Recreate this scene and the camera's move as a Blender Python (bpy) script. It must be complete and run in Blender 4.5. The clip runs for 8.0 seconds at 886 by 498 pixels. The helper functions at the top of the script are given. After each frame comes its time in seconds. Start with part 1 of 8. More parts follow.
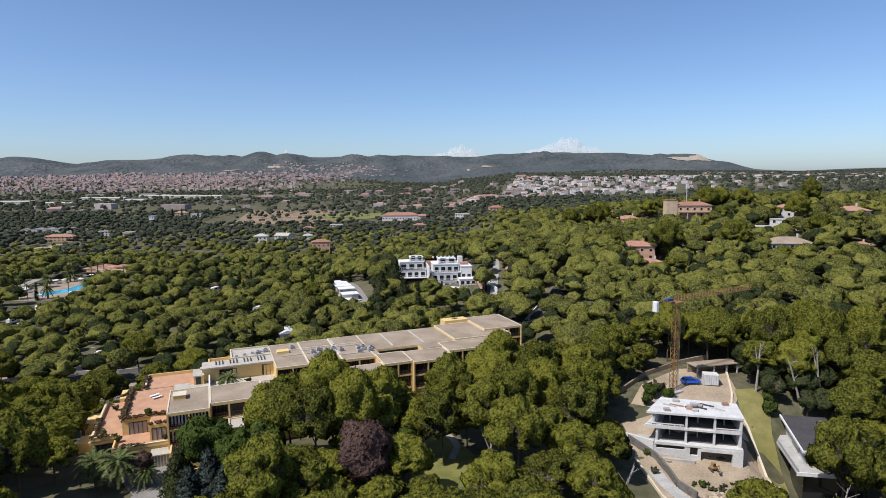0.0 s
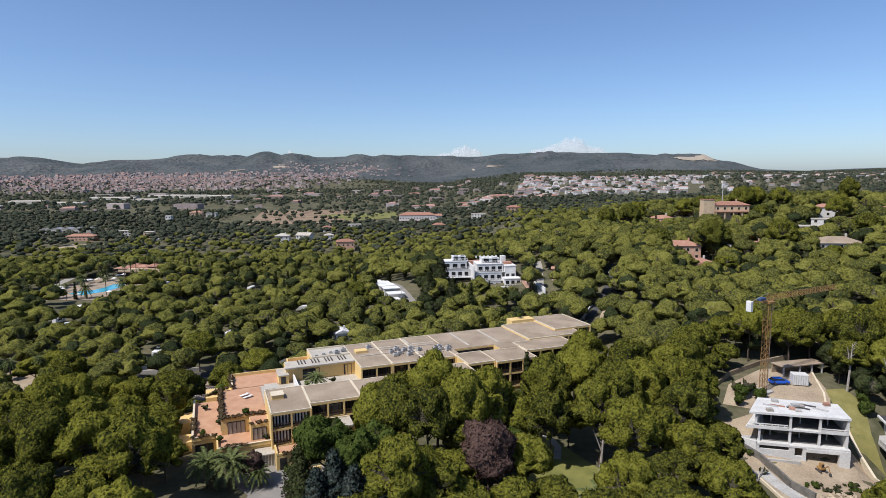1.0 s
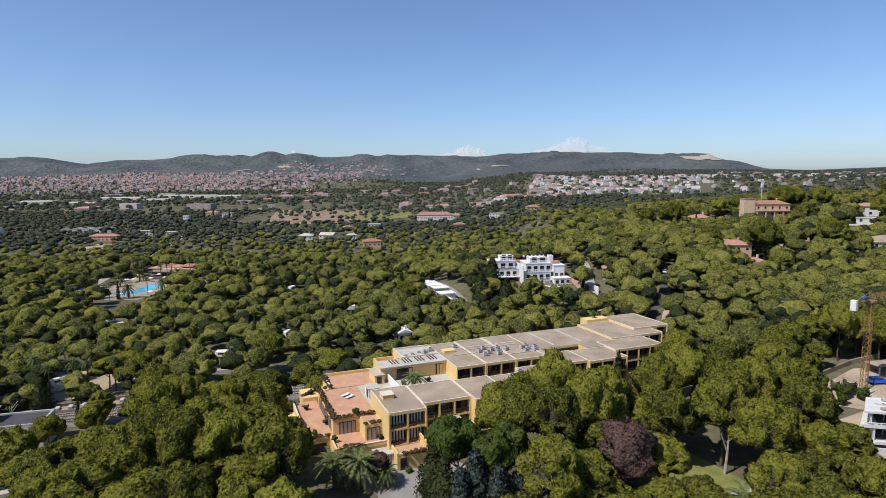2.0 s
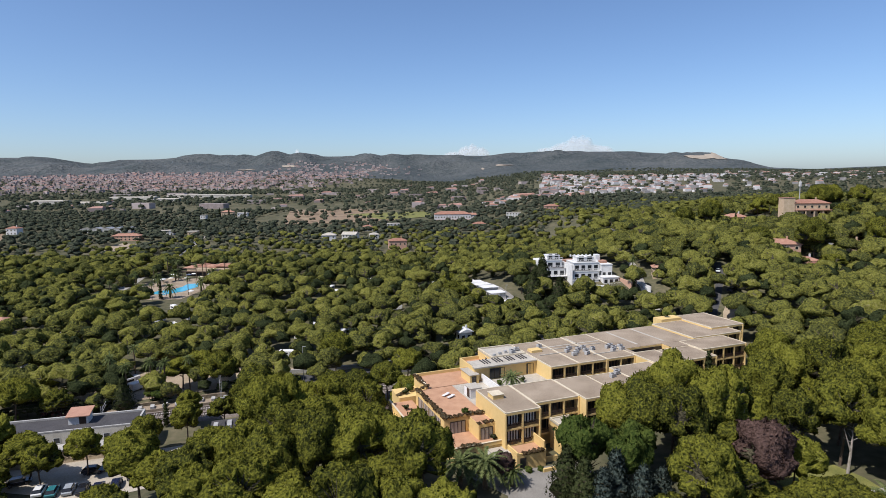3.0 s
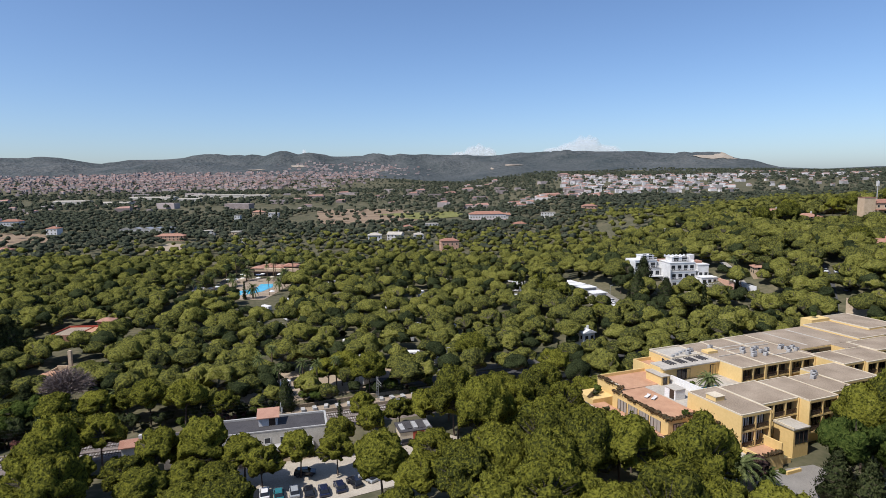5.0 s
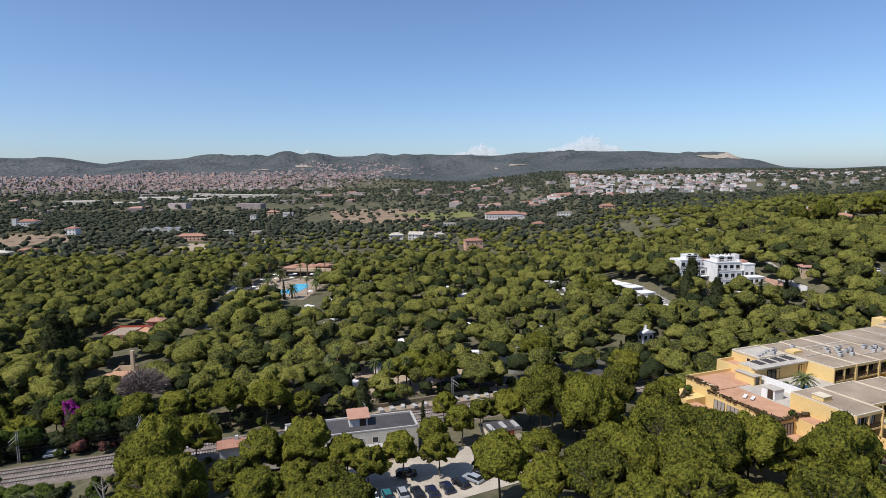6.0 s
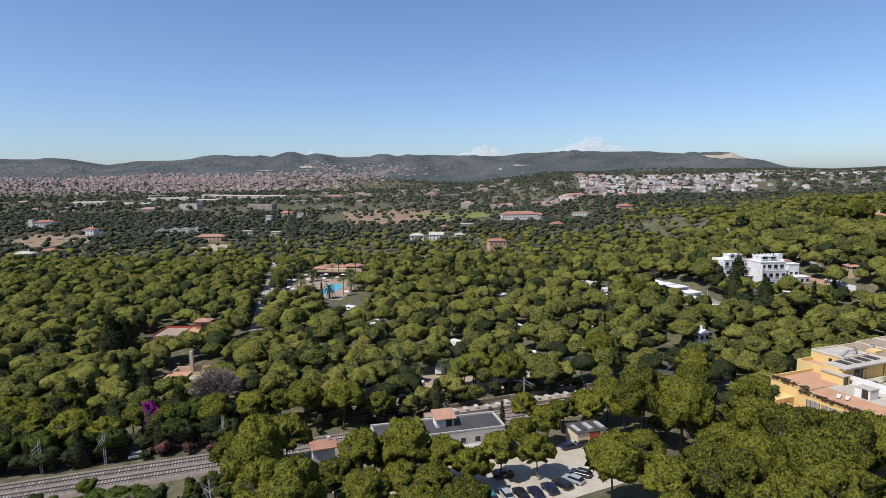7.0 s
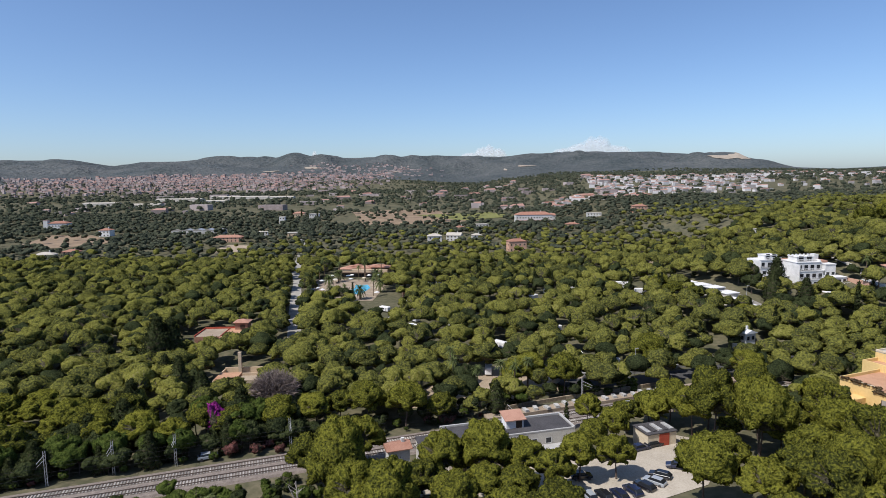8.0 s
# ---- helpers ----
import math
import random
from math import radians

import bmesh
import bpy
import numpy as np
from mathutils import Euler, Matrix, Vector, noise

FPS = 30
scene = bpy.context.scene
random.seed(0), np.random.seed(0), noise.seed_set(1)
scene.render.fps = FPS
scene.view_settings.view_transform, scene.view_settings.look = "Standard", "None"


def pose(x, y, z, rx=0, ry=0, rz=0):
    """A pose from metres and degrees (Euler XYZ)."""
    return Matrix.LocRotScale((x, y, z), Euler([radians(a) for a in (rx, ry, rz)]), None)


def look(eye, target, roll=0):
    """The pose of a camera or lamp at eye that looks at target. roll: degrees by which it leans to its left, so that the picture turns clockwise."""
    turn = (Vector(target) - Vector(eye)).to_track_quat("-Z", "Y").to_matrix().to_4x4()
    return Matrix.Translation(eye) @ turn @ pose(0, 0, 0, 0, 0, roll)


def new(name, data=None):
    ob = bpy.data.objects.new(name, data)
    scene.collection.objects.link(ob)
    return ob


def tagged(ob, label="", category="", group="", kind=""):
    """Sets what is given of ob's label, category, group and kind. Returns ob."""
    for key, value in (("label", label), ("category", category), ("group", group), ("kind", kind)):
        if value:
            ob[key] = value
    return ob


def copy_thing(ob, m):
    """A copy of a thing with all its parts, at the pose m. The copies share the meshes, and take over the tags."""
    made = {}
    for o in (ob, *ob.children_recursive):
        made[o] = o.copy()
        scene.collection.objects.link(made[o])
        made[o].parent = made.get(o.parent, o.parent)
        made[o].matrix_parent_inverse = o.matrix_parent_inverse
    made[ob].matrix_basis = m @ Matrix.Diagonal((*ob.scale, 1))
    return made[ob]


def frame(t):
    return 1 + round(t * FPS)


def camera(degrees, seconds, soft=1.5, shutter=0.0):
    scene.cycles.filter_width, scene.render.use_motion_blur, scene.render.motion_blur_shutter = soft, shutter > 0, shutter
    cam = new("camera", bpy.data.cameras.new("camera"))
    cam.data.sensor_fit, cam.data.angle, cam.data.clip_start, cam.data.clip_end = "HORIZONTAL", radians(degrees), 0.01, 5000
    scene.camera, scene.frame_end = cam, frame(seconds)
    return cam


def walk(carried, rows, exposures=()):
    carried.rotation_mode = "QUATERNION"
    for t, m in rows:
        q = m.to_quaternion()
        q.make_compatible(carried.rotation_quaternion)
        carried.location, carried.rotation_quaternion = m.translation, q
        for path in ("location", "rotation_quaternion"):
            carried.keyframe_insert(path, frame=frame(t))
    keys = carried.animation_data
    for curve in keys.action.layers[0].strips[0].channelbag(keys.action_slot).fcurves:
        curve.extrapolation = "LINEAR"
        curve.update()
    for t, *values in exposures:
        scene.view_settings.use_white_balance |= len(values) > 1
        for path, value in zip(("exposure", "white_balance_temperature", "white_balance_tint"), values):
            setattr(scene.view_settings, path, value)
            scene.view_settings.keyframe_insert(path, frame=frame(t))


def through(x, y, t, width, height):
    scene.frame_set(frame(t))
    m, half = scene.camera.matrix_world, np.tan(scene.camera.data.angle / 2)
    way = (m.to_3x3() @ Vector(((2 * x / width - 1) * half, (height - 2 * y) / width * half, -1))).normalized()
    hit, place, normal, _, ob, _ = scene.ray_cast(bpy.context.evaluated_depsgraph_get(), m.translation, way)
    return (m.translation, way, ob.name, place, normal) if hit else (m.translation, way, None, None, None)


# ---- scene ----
# ---------------------------------------------------------------- camera
cam = camera(73.7, 8.0, soft=0.85)
PATH = [
    (0.0, (0.331, 1.218, 59.6), (0.325, 3.204, 59.359), -0.36),
    (0.5, (-8.786, 1.499, 59.553), (-8.795, 3.484, 59.312), -0.35),
    (1.0, (-19.071, 1.877, 59.434), (-19.082, 3.862, 59.193), -0.35),
    (1.5, (-29.946, 2.15, 59.37), (-29.959, 4.135, 59.129), -0.38),
    (3.0, (-62.239, 2.3, 59.583), (-62.255, 4.285, 59.339), -0.48),
    (3.5, (-73.013, 2.4, 59.669), (-73.031, 4.385, 59.425), -0.5),
    (4.0, (-83.835, 2.551, 59.758), (-83.854, 4.536, 59.514), -0.51),
    (4.5, (-94.492, 2.808, 59.847), (-94.512, 4.792, 59.603), -0.52),
    (6.0, (-125.21, 3.711, 59.789), (-125.232, 5.696, 59.545), -0.54),
    (6.5, (-135.017, 4.016, 59.692), (-135.04, 6.002, 59.45), -0.58),
    (7.0, (-144.176, 4.334, 59.62), (-144.201, 6.319, 59.378), -0.62),
    (7.5, (-151.94, 4.505, 59.645), (-151.969, 6.49, 59.404), -0.67),
    (8.0, (-159.038, 4.608, 59.724), (-159.07, 6.594, 59.484), -0.7),
]
walk(cam, [(t, look(eye, target, roll)) for t, eye, target, roll in PATH], [(0.0, 0.08, 6150.0, 12.0)])

# ---------------------------------------------------------------- light
SUN = Vector((-0.70, -0.50, 1.22)).normalized()
world = bpy.data.worlds.new("sky")
scene.world = world
world.use_nodes = True
wn = world.node_tree
sky = wn.nodes.new("ShaderNodeTexSky")
sky.sky_type = "NISHITA"
sky.sun_disc = False
sky.sun_elevation = math.asin(SUN.z)
sky.sun_rotation = math.atan2(SUN.x, SUN.y)
sky.air_density, sky.dust_density, sky.ozone_density, sky.altitude = 1.0, 3.0, 5.0, 1500
wn.links.new(sky.outputs[0], wn.nodes["Background"].inputs[0])
wn.nodes["Background"].inputs[1].default_value = 0.132
sun = new("sun", bpy.data.lights.new("sun", "SUN"))
sun.data.energy, sun.data.angle, sun.data.color = 4.8, radians(0.6), (1.0, 0.94, 0.84)
sun.matrix_world = look(SUN * 50, (0, 0, 0))

# ---------------------------------------------------------------- materials


def material(name, a, b, scale=1.0, rough=0.9, detail=6.0, bump=0.0, fine=8.0, metal=0.0, coat=None, vary=0.0, spec=0.3):
    """Two colours mixed by noise at two scales (metres), with a little relief and, if asked, a shift from piece to piece."""
    m = bpy.data.materials.new(name)
    m.use_nodes = True
    n, l = m.node_tree.nodes, m.node_tree.links
    p = n["Principled BSDF"]
    geo = n.new("ShaderNodeNewGeometry")
    big, small = n.new("ShaderNodeTexNoise"), n.new("ShaderNodeTexNoise")
    big.inputs["Scale"].default_value, small.inputs["Scale"].default_value = 1 / scale, fine / scale
    big.inputs["Detail"].default_value = small.inputs["Detail"].default_value = detail
    l.new(geo.outputs["Position"], big.inputs["Vector"])
    l.new(geo.outputs["Position"], small.inputs["Vector"])
    add = n.new("ShaderNodeMath")
    add.operation = "MULTIPLY_ADD"
    add.inputs[1].default_value, add.inputs[2].default_value = 0.5, 0.0
    l.new(small.outputs[0], add.inputs[0])
    half = n.new("ShaderNodeMath")
    half.operation = "MULTIPLY_ADD"
    half.inputs[1].default_value = 0.5
    l.new(big.outputs[0], half.inputs[0])
    l.new(add.outputs[0], half.inputs[2])
    value = half
    if vary:
        info, geor = n.new("ShaderNodeObjectInfo"), n.new("ShaderNodeMath")
        geor.operation = "ADD"
        l.new(info.outputs["Random"], geor.inputs[0])
        l.new(geo.outputs["Random Per Island"], geor.inputs[1])
        fold = n.new("ShaderNodeMath")
        fold.operation = "FRACT"
        l.new(geor.outputs[0], fold.inputs[0])
        shift = n.new("ShaderNodeMath")
        shift.operation = "MULTIPLY_ADD"
        shift.inputs[1].default_value = vary
        l.new(fold.outputs[0], shift.inputs[0])
        l.new(half.outputs[0], shift.inputs[2])
        value = n.new("ShaderNodeMath")
        value.operation = "SUBTRACT"
        value.inputs[1].default_value = vary / 2
        l.new(shift.outputs[0], value.inputs[0])
    ramp = n.new("ShaderNodeValToRGB")
    ramp.color_ramp.elements[0].position, ramp.color_ramp.elements[1].position = 0.34, 0.66
    ramp.color_ramp.elements[0].color, ramp.color_ramp.elements[1].color = (*a, 1), (*b, 1)
    l.new(value.outputs[0], ramp.inputs[0])
    l.new(ramp.outputs[0], p.inputs["Base Color"])
    p.inputs["Roughness"].default_value, p.inputs["Metallic"].default_value = rough, metal
    p.inputs["Specular IOR Level"].default_value = spec
    if bump:
        bp = n.new("ShaderNodeBump")
        bp.inputs["Distance"].default_value = bump
        bp.inputs["Strength"].default_value = 0.8
        l.new(small.outputs[0], bp.inputs["Height"])
        l.new(bp.outputs[0], p.inputs["Normal"])
    return m


def foliage(name, dark, light, patch=14.0, through=0.32, weights=(0.18, 0.34, 0.24, 0.24), grey=None, needle=0.45):
    """Leaves: the tint wanders from tuft to tuft, from tree to tree and over the wood. weights: of tuft, thing, tip or tree in a joined wood, and place."""
    m = bpy.data.materials.new(name)
    m.use_nodes = True
    n, l = m.node_tree.nodes, m.node_tree.links
    out = n["Material Output"]
    n.remove(n["Principled BSDF"])
    geo, info, noise_, tint = n.new("ShaderNodeNewGeometry"), n.new("ShaderNodeObjectInfo"), n.new("ShaderNodeTexNoise"), n.new("ShaderNodeAttribute")
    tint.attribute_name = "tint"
    noise_.inputs["Scale"].default_value, noise_.inputs["Detail"].default_value = 1 / patch, 3.0
    l.new(geo.outputs["Position"], noise_.inputs["Vector"])
    ramp = n.new("ShaderNodeValToRGB")
    e = ramp.color_ramp.elements
    e[0].color, e[1].color = (*dark, 1), (*light, 1)
    e[0].position, e[1].position = 0.12, 0.80
    if grey:
        last = e.new(0.93)
        last.color = (*grey, 1)
    total = None
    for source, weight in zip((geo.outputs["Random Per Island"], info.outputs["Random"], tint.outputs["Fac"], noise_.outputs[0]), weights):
        if not weight:
            continue
        mul = n.new("ShaderNodeMath")
        mul.operation = "MULTIPLY_ADD"
        mul.inputs[1].default_value = weight
        l.new(source, mul.inputs[0])
        if total is None:
            mul.inputs[2].default_value = 0.0
        else:
            l.new(total.outputs[0], mul.inputs[2])
        total = mul
    tuft, centred = n.new("ShaderNodeTexNoise"), n.new("ShaderNodeMath")
    tuft.inputs["Scale"].default_value, tuft.inputs["Detail"].default_value = 1 / needle, 4.0
    l.new(geo.outputs["Position"], tuft.inputs["Vector"])
    centred.operation = "MULTIPLY_ADD"
    centred.inputs[1].default_value, centred.inputs[2].default_value = 1.9, -0.95
    l.new(tuft.outputs[0], centred.inputs[0])
    both = n.new("ShaderNodeMath")
    both.operation = "ADD"
    l.new(total.outputs[0], both.inputs[0])
    l.new(centred.outputs[0], both.inputs[1])
    l.new(both.outputs[0], ramp.inputs[0])
    rough = n.new("ShaderNodeBump")
    rough.inputs["Distance"].default_value, rough.inputs["Strength"].default_value = needle * 1.5, 1.0
    l.new(tuft.outputs[0], rough.inputs["Height"])
    dif, tra, mix = n.new("ShaderNodeBsdfDiffuse"), n.new("ShaderNodeBsdfTranslucent"), n.new("ShaderNodeMixShader")
    mix.inputs[0].default_value = through
    l.new(ramp.outputs[0], dif.inputs[0])
    l.new(rough.outputs[0], dif.inputs["Normal"])
    l.new(ramp.outputs[0], tra.inputs[0])
    l.new(dif.outputs[0], mix.inputs[1])
    l.new(tra.outputs[0], mix.inputs[2])
    l.new(mix.outputs[0], out.inputs[0])
    return m


def glazing(name, tint=(0.02, 0.022, 0.025), rough=0.06):
    m = bpy.data.materials.new(name)
    m.use_nodes = True
    p = m.node_tree.nodes["Principled BSDF"]
    p.inputs["Base Color"].default_value = (*tint, 1)
    p.inputs["Roughness"].default_value = rough
    p.inputs["Specular IOR Level"].default_value = 0.5
    return m


# Dark tone for undersides and gaps of crowns: shade painted into the foliage.
BOUGH_SHADE = foliage("bough shade", (0.046, 0.042, 0.028), (0.108, 0.098, 0.062), through=0.0)
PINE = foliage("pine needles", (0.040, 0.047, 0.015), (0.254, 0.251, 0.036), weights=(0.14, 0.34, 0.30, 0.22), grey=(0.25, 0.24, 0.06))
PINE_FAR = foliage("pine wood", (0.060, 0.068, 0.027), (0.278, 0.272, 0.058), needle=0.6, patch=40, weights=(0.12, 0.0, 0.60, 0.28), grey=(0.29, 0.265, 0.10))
# Dark end lifted and greyed: distance haze mixed into the leaf colour.
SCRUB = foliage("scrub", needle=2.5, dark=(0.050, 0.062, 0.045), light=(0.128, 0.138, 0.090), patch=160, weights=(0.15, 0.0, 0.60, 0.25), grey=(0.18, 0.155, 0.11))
DARK_LEAF = foliage("dark leaves", (0.028, 0.037, 0.018), (0.086, 0.102, 0.040))
BLUE_LEAF = foliage("blue cedar needles", (0.05, 0.068, 0.058), (0.125, 0.155, 0.135))
LEAFY_GREEN = foliage("fresh leaves", (0.042, 0.066, 0.016), (0.125, 0.158, 0.036))
DRY_LEAF = foliage("dry planting leaves", (0.085, 0.055, 0.03), (0.20, 0.14, 0.08))
OLEANDER = foliage("oleander leaves", (0.06, 0.045, 0.03), (0.26, 0.11, 0.10))
MAGENTA = foliage("magenta bracts", (0.16, 0.02, 0.12), (0.42, 0.05, 0.32))
PLUM_LEAF = foliage("plum leaves", (0.055, 0.034, 0.028), (0.165, 0.105, 0.088))
PALM_LEAF = foliage("palm fronds", (0.060, 0.080, 0.026), (0.19, 0.215, 0.085), through=0.15)
GREY_TWIG = foliage("bare twigs", (0.14, 0.105, 0.092), (0.34, 0.275, 0.245), through=0.0)
BARK = material("bark", (0.05, 0.036, 0.026), (0.15, 0.11, 0.085), 0.6, bump=0.05)
PALE_BARK = material("pale dead wood", (0.22, 0.19, 0.16), (0.42, 0.38, 0.34), 0.6, bump=0.03)
STRAW_BARK = material("palm bark", (0.08, 0.055, 0.035), (0.2, 0.14, 0.09), 0.4, bump=0.05)
OCHRE = material("ochre render", (0.615, 0.43, 0.170), (0.70, 0.505, 0.220), 3.5, bump=0.004)
CREAM = material("cream coping", (0.50, 0.42, 0.30), (0.66, 0.58, 0.44), 1.5, bump=0.006)
GRAVEL = material("roof gravel", (0.205, 0.155, 0.107), (0.39, 0.312, 0.230), 5.0, bump=0.02, fine=20)
SCREED = material("pale roof screed", (0.34, 0.305, 0.255), (0.50, 0.455, 0.385), 3.0, bump=0.01)
TERRACOTTA = material("terracotta paving", (0.36, 0.19, 0.11), (0.52, 0.31, 0.19), 2.0, bump=0.01, fine=14)
ROOF_TILE = material("clay roof tile", (0.26, 0.125, 0.085), (0.42, 0.235, 0.165), 1.6, bump=0.04, fine=10, vary=0.25)
BROWN = material("dark brown joinery", (0.035, 0.022, 0.016), (0.07, 0.045, 0.032), 0.8, rough=0.5)
WHITE = material("white render", (0.56, 0.55, 0.53), (0.76, 0.75, 0.73), 2.0, bump=0.006)
PALE_CONCRETE = material("whitewashed concrete", (0.46, 0.45, 0.43), (0.64, 0.63, 0.605), 2.4, bump=0.01)
CONCRETE = material("raw concrete", (0.31, 0.30, 0.28), (0.48, 0.465, 0.44), 2.2, bump=0.01)
STONE = material("rubble stone", (0.20, 0.15, 0.10), (0.46, 0.37, 0.26), 0.7, bump=0.06, vary=0.5)
ASPHALT = material("asphalt", (0.045, 0.045, 0.048), (0.085, 0.083, 0.082), 3.0, bump=0.01, fine=20)
PAVING = material("pale concrete drive", (0.26, 0.245, 0.22), (0.40, 0.375, 0.335), 4.0, bump=0.01, fine=18)
FORECOURT = material("worn grey forecourt", (0.185, 0.172, 0.155), (0.275, 0.255, 0.228), 3.5, bump=0.01, fine=18)
FIELD = material("dry field soil", (0.17, 0.115, 0.07), (0.30, 0.22, 0.14), 18.0, fine=12)
TOWN_TILE = material("muted town tile", (0.25, 0.135, 0.105), (0.38, 0.225, 0.18), 8.0, vary=0.4)
SAND = material("sandy earth", (0.25, 0.19, 0.13), (0.42, 0.34, 0.24), 5.0, bump=0.05, fine=14)
PALE_SAND = material("trodden pale sand", (0.32, 0.275, 0.215), (0.48, 0.425, 0.345), 5.0, bump=0.02, fine=16)
LAWN = material("mown grass", (0.105, 0.115, 0.030), (0.235, 0.222, 0.066), 3.0, bump=0.04, fine=30)
DRY_LAWN = material("dry mown grass", (0.13, 0.125, 0.035), (0.27, 0.235, 0.085), 2.5, bump=0.04, fine=24)
BALLAST = material("track ballast", (0.13, 0.105, 0.09), (0.27, 0.225, 0.19), 0.8, bump=0.06, fine=8)
STEEL = material("rail steel", (0.10, 0.075, 0.06), (0.20, 0.16, 0.14), 0.5, rough=0.45, metal=0.6)
SLEEPER = material("concrete sleeper", (0.24, 0.215, 0.19), (0.42, 0.385, 0.345), 0.7, vary=0.4)
GALVA = material("galvanised metal", (0.30, 0.295, 0.285), (0.50, 0.49, 0.475), 0.9, rough=0.55, metal=0.15)
YELLOW = material("crane yellow paint", (0.22, 0.12, 0.045), (0.36, 0.21, 0.075), 0.8, rough=0.55)
BITUMEN = material("dark roof felt", (0.042, 0.039, 0.041), (0.082, 0.077, 0.078), 3.0, bump=0.01)
RED_WALL = material("red render", (0.30, 0.05, 0.03), (0.42, 0.09, 0.05), 1.5)
POOL = material("pool water", (0.05, 0.34, 0.52), (0.10, 0.50, 0.66), 2.5, rough=0.08, spec=0.5)
GLASS = glazing("dark window glass")
LIT_GLASS = glazing("pale curtain behind glass", (0.30, 0.28, 0.25), 0.15)


def ground_material():
    """Dry earth and grass under the wood, with fields and bare soil farther off."""
    m = bpy.data.materials.new("ground")
    m.use_nodes = True
    n, l = m.node_tree.nodes, m.node_tree.links
    p = n["Principled BSDF"]
    geo = n.new("ShaderNodeNewGeometry")
    big, mid, small = (n.new("ShaderNodeTexNoise") for _ in range(3))
    for node, metres in ((big, 260), (mid, 22), (small, 2.2)):
        node.inputs["Scale"].default_value, node.inputs["Detail"].default_value = 1 / metres, 7.0
        l.new(geo.outputs["Position"], node.inputs["Vector"])
    ramps = []
    for node, a, b, lo, hi in ((mid, (0.066, 0.070, 0.038), (0.150, 0.132, 0.080), 0.40, 0.7), (small, (0.070, 0.070, 0.040), (0.180, 0.150, 0.098), 0.38, 0.7)):
        r = n.new("ShaderNodeValToRGB")
        r.color_ramp.elements[0].position, r.color_ramp.elements[1].position = lo, hi
        r.color_ramp.elements[0].color, r.color_ramp.elements[1].color = (*a, 1), (*b, 1)
        l.new(node.outputs[0], r.inputs[0])
        ramps.append(r)
    mix = n.new("ShaderNodeMixRGB")
    l.new(big.outputs[0], mix.inputs[0])
    l.new(ramps[0].outputs[0], mix.inputs[1])
    l.new(ramps[1].outputs[0], mix.inputs[2])
    l.new(mix.outputs[0], p.inputs["Base Color"])
    p.inputs["Roughness"].default_value, p.inputs["Specular IOR Level"].default_value = 1.0, 0.1
    return m


GROUND = ground_material()
# Grey-blue cast is distance haze put into the hillside colour.
HILLSIDE = material("hazed garrigue hillside", (0.036, 0.048, 0.049), (0.108, 0.112, 0.108), 200.0, fine=9, bump=26.0)
QUARRY = material("quarried rock", (0.26, 0.215, 0.165), (0.40, 0.34, 0.27), 30.0)

# ---------------------------------------------------------------- mesh helpers


def smooth(a, b, v):
    v = np.clip((np.asarray(v, float) - a) / (b - a), 0, 1)
    return v * v * (3 - 2 * v)


def part(name, bm, mat, parent=None, label=""):
    """Links a bmesh (or mesh) as one mesh object, under a thing if one is given."""
    if isinstance(bm, bpy.types.Mesh):
        me = bm
    else:
        me = bpy.data.meshes.new(name)
        bm.normal_update()
        bm.to_mesh(me)
        bm.free()
    if mat and not me.materials:
        me.materials.append(mat)
    ob = new(name, me)
    if parent is not None:
        ob.parent = parent
    if label:
        ob["label"] = label
    return ob


def thing(name, m, label, category, group="", kind=""):
    ob = new(name)
    ob.empty_display_size = 0.5
    ob.matrix_basis = m
    return tagged(ob, label, category, group, kind)


def box(bm, x0, x1, y0, y1, z0, z1, bevel=0.0):
    vs = [bm.verts.new((x, y, z)) for z in (z0, z1) for x, y in ((x0, y0), (x1, y0), (x1, y1), (x0, y1))]
    for f in ((3, 2, 1, 0), (4, 5, 6, 7), (0, 1, 5, 4), (1, 2, 6, 5), (2, 3, 7, 6), (3, 0, 4, 7)):
        bm.faces.new([vs[i] for i in f])
    if bevel:
        edges = list({e for v in vs for e in v.link_edges})
        bmesh.ops.bevel(bm, geom=edges, offset=bevel, segments=1, affect="EDGES")
    return bm


def boxes(*rows):
    bm = bmesh.new()
    for r in rows:
        box(bm, *r)
    return bm


def ring_frame(x0, x1, y0, y1, z0, z1, w):
    """A window frame in one piece, facing -y: a flat ring of width w round the opening."""
    bm = bmesh.new()
    rows = []
    for y in (y0, y1):
        rows.append([bm.verts.new((x, y, z)) for x, z in ((x0, z0), (x1, z0), (x1, z1), (x0, z1))])
        rows.append([bm.verts.new((x, y, z)) for x, z in ((x0 - w, z0 - w), (x1 + w, z0 - w), (x1 + w, z1 + w), (x0 - w, z1 + w))])
    for k in range(4):
        j = (k + 1) % 4
        bm.faces.new((rows[0][k], rows[1][k], rows[1][j], rows[0][j]))
        bm.faces.new((rows[2][j], rows[3][j], rows[3][k], rows[2][k]))
        bm.faces.new((rows[1][k], rows[3][k], rows[3][j], rows[1][j]))
        bm.faces.new((rows[0][j], rows[2][j], rows[2][k], rows[0][k]))
    bmesh.ops.recalc_face_normals(bm, faces=bm.faces[:])
    return bm


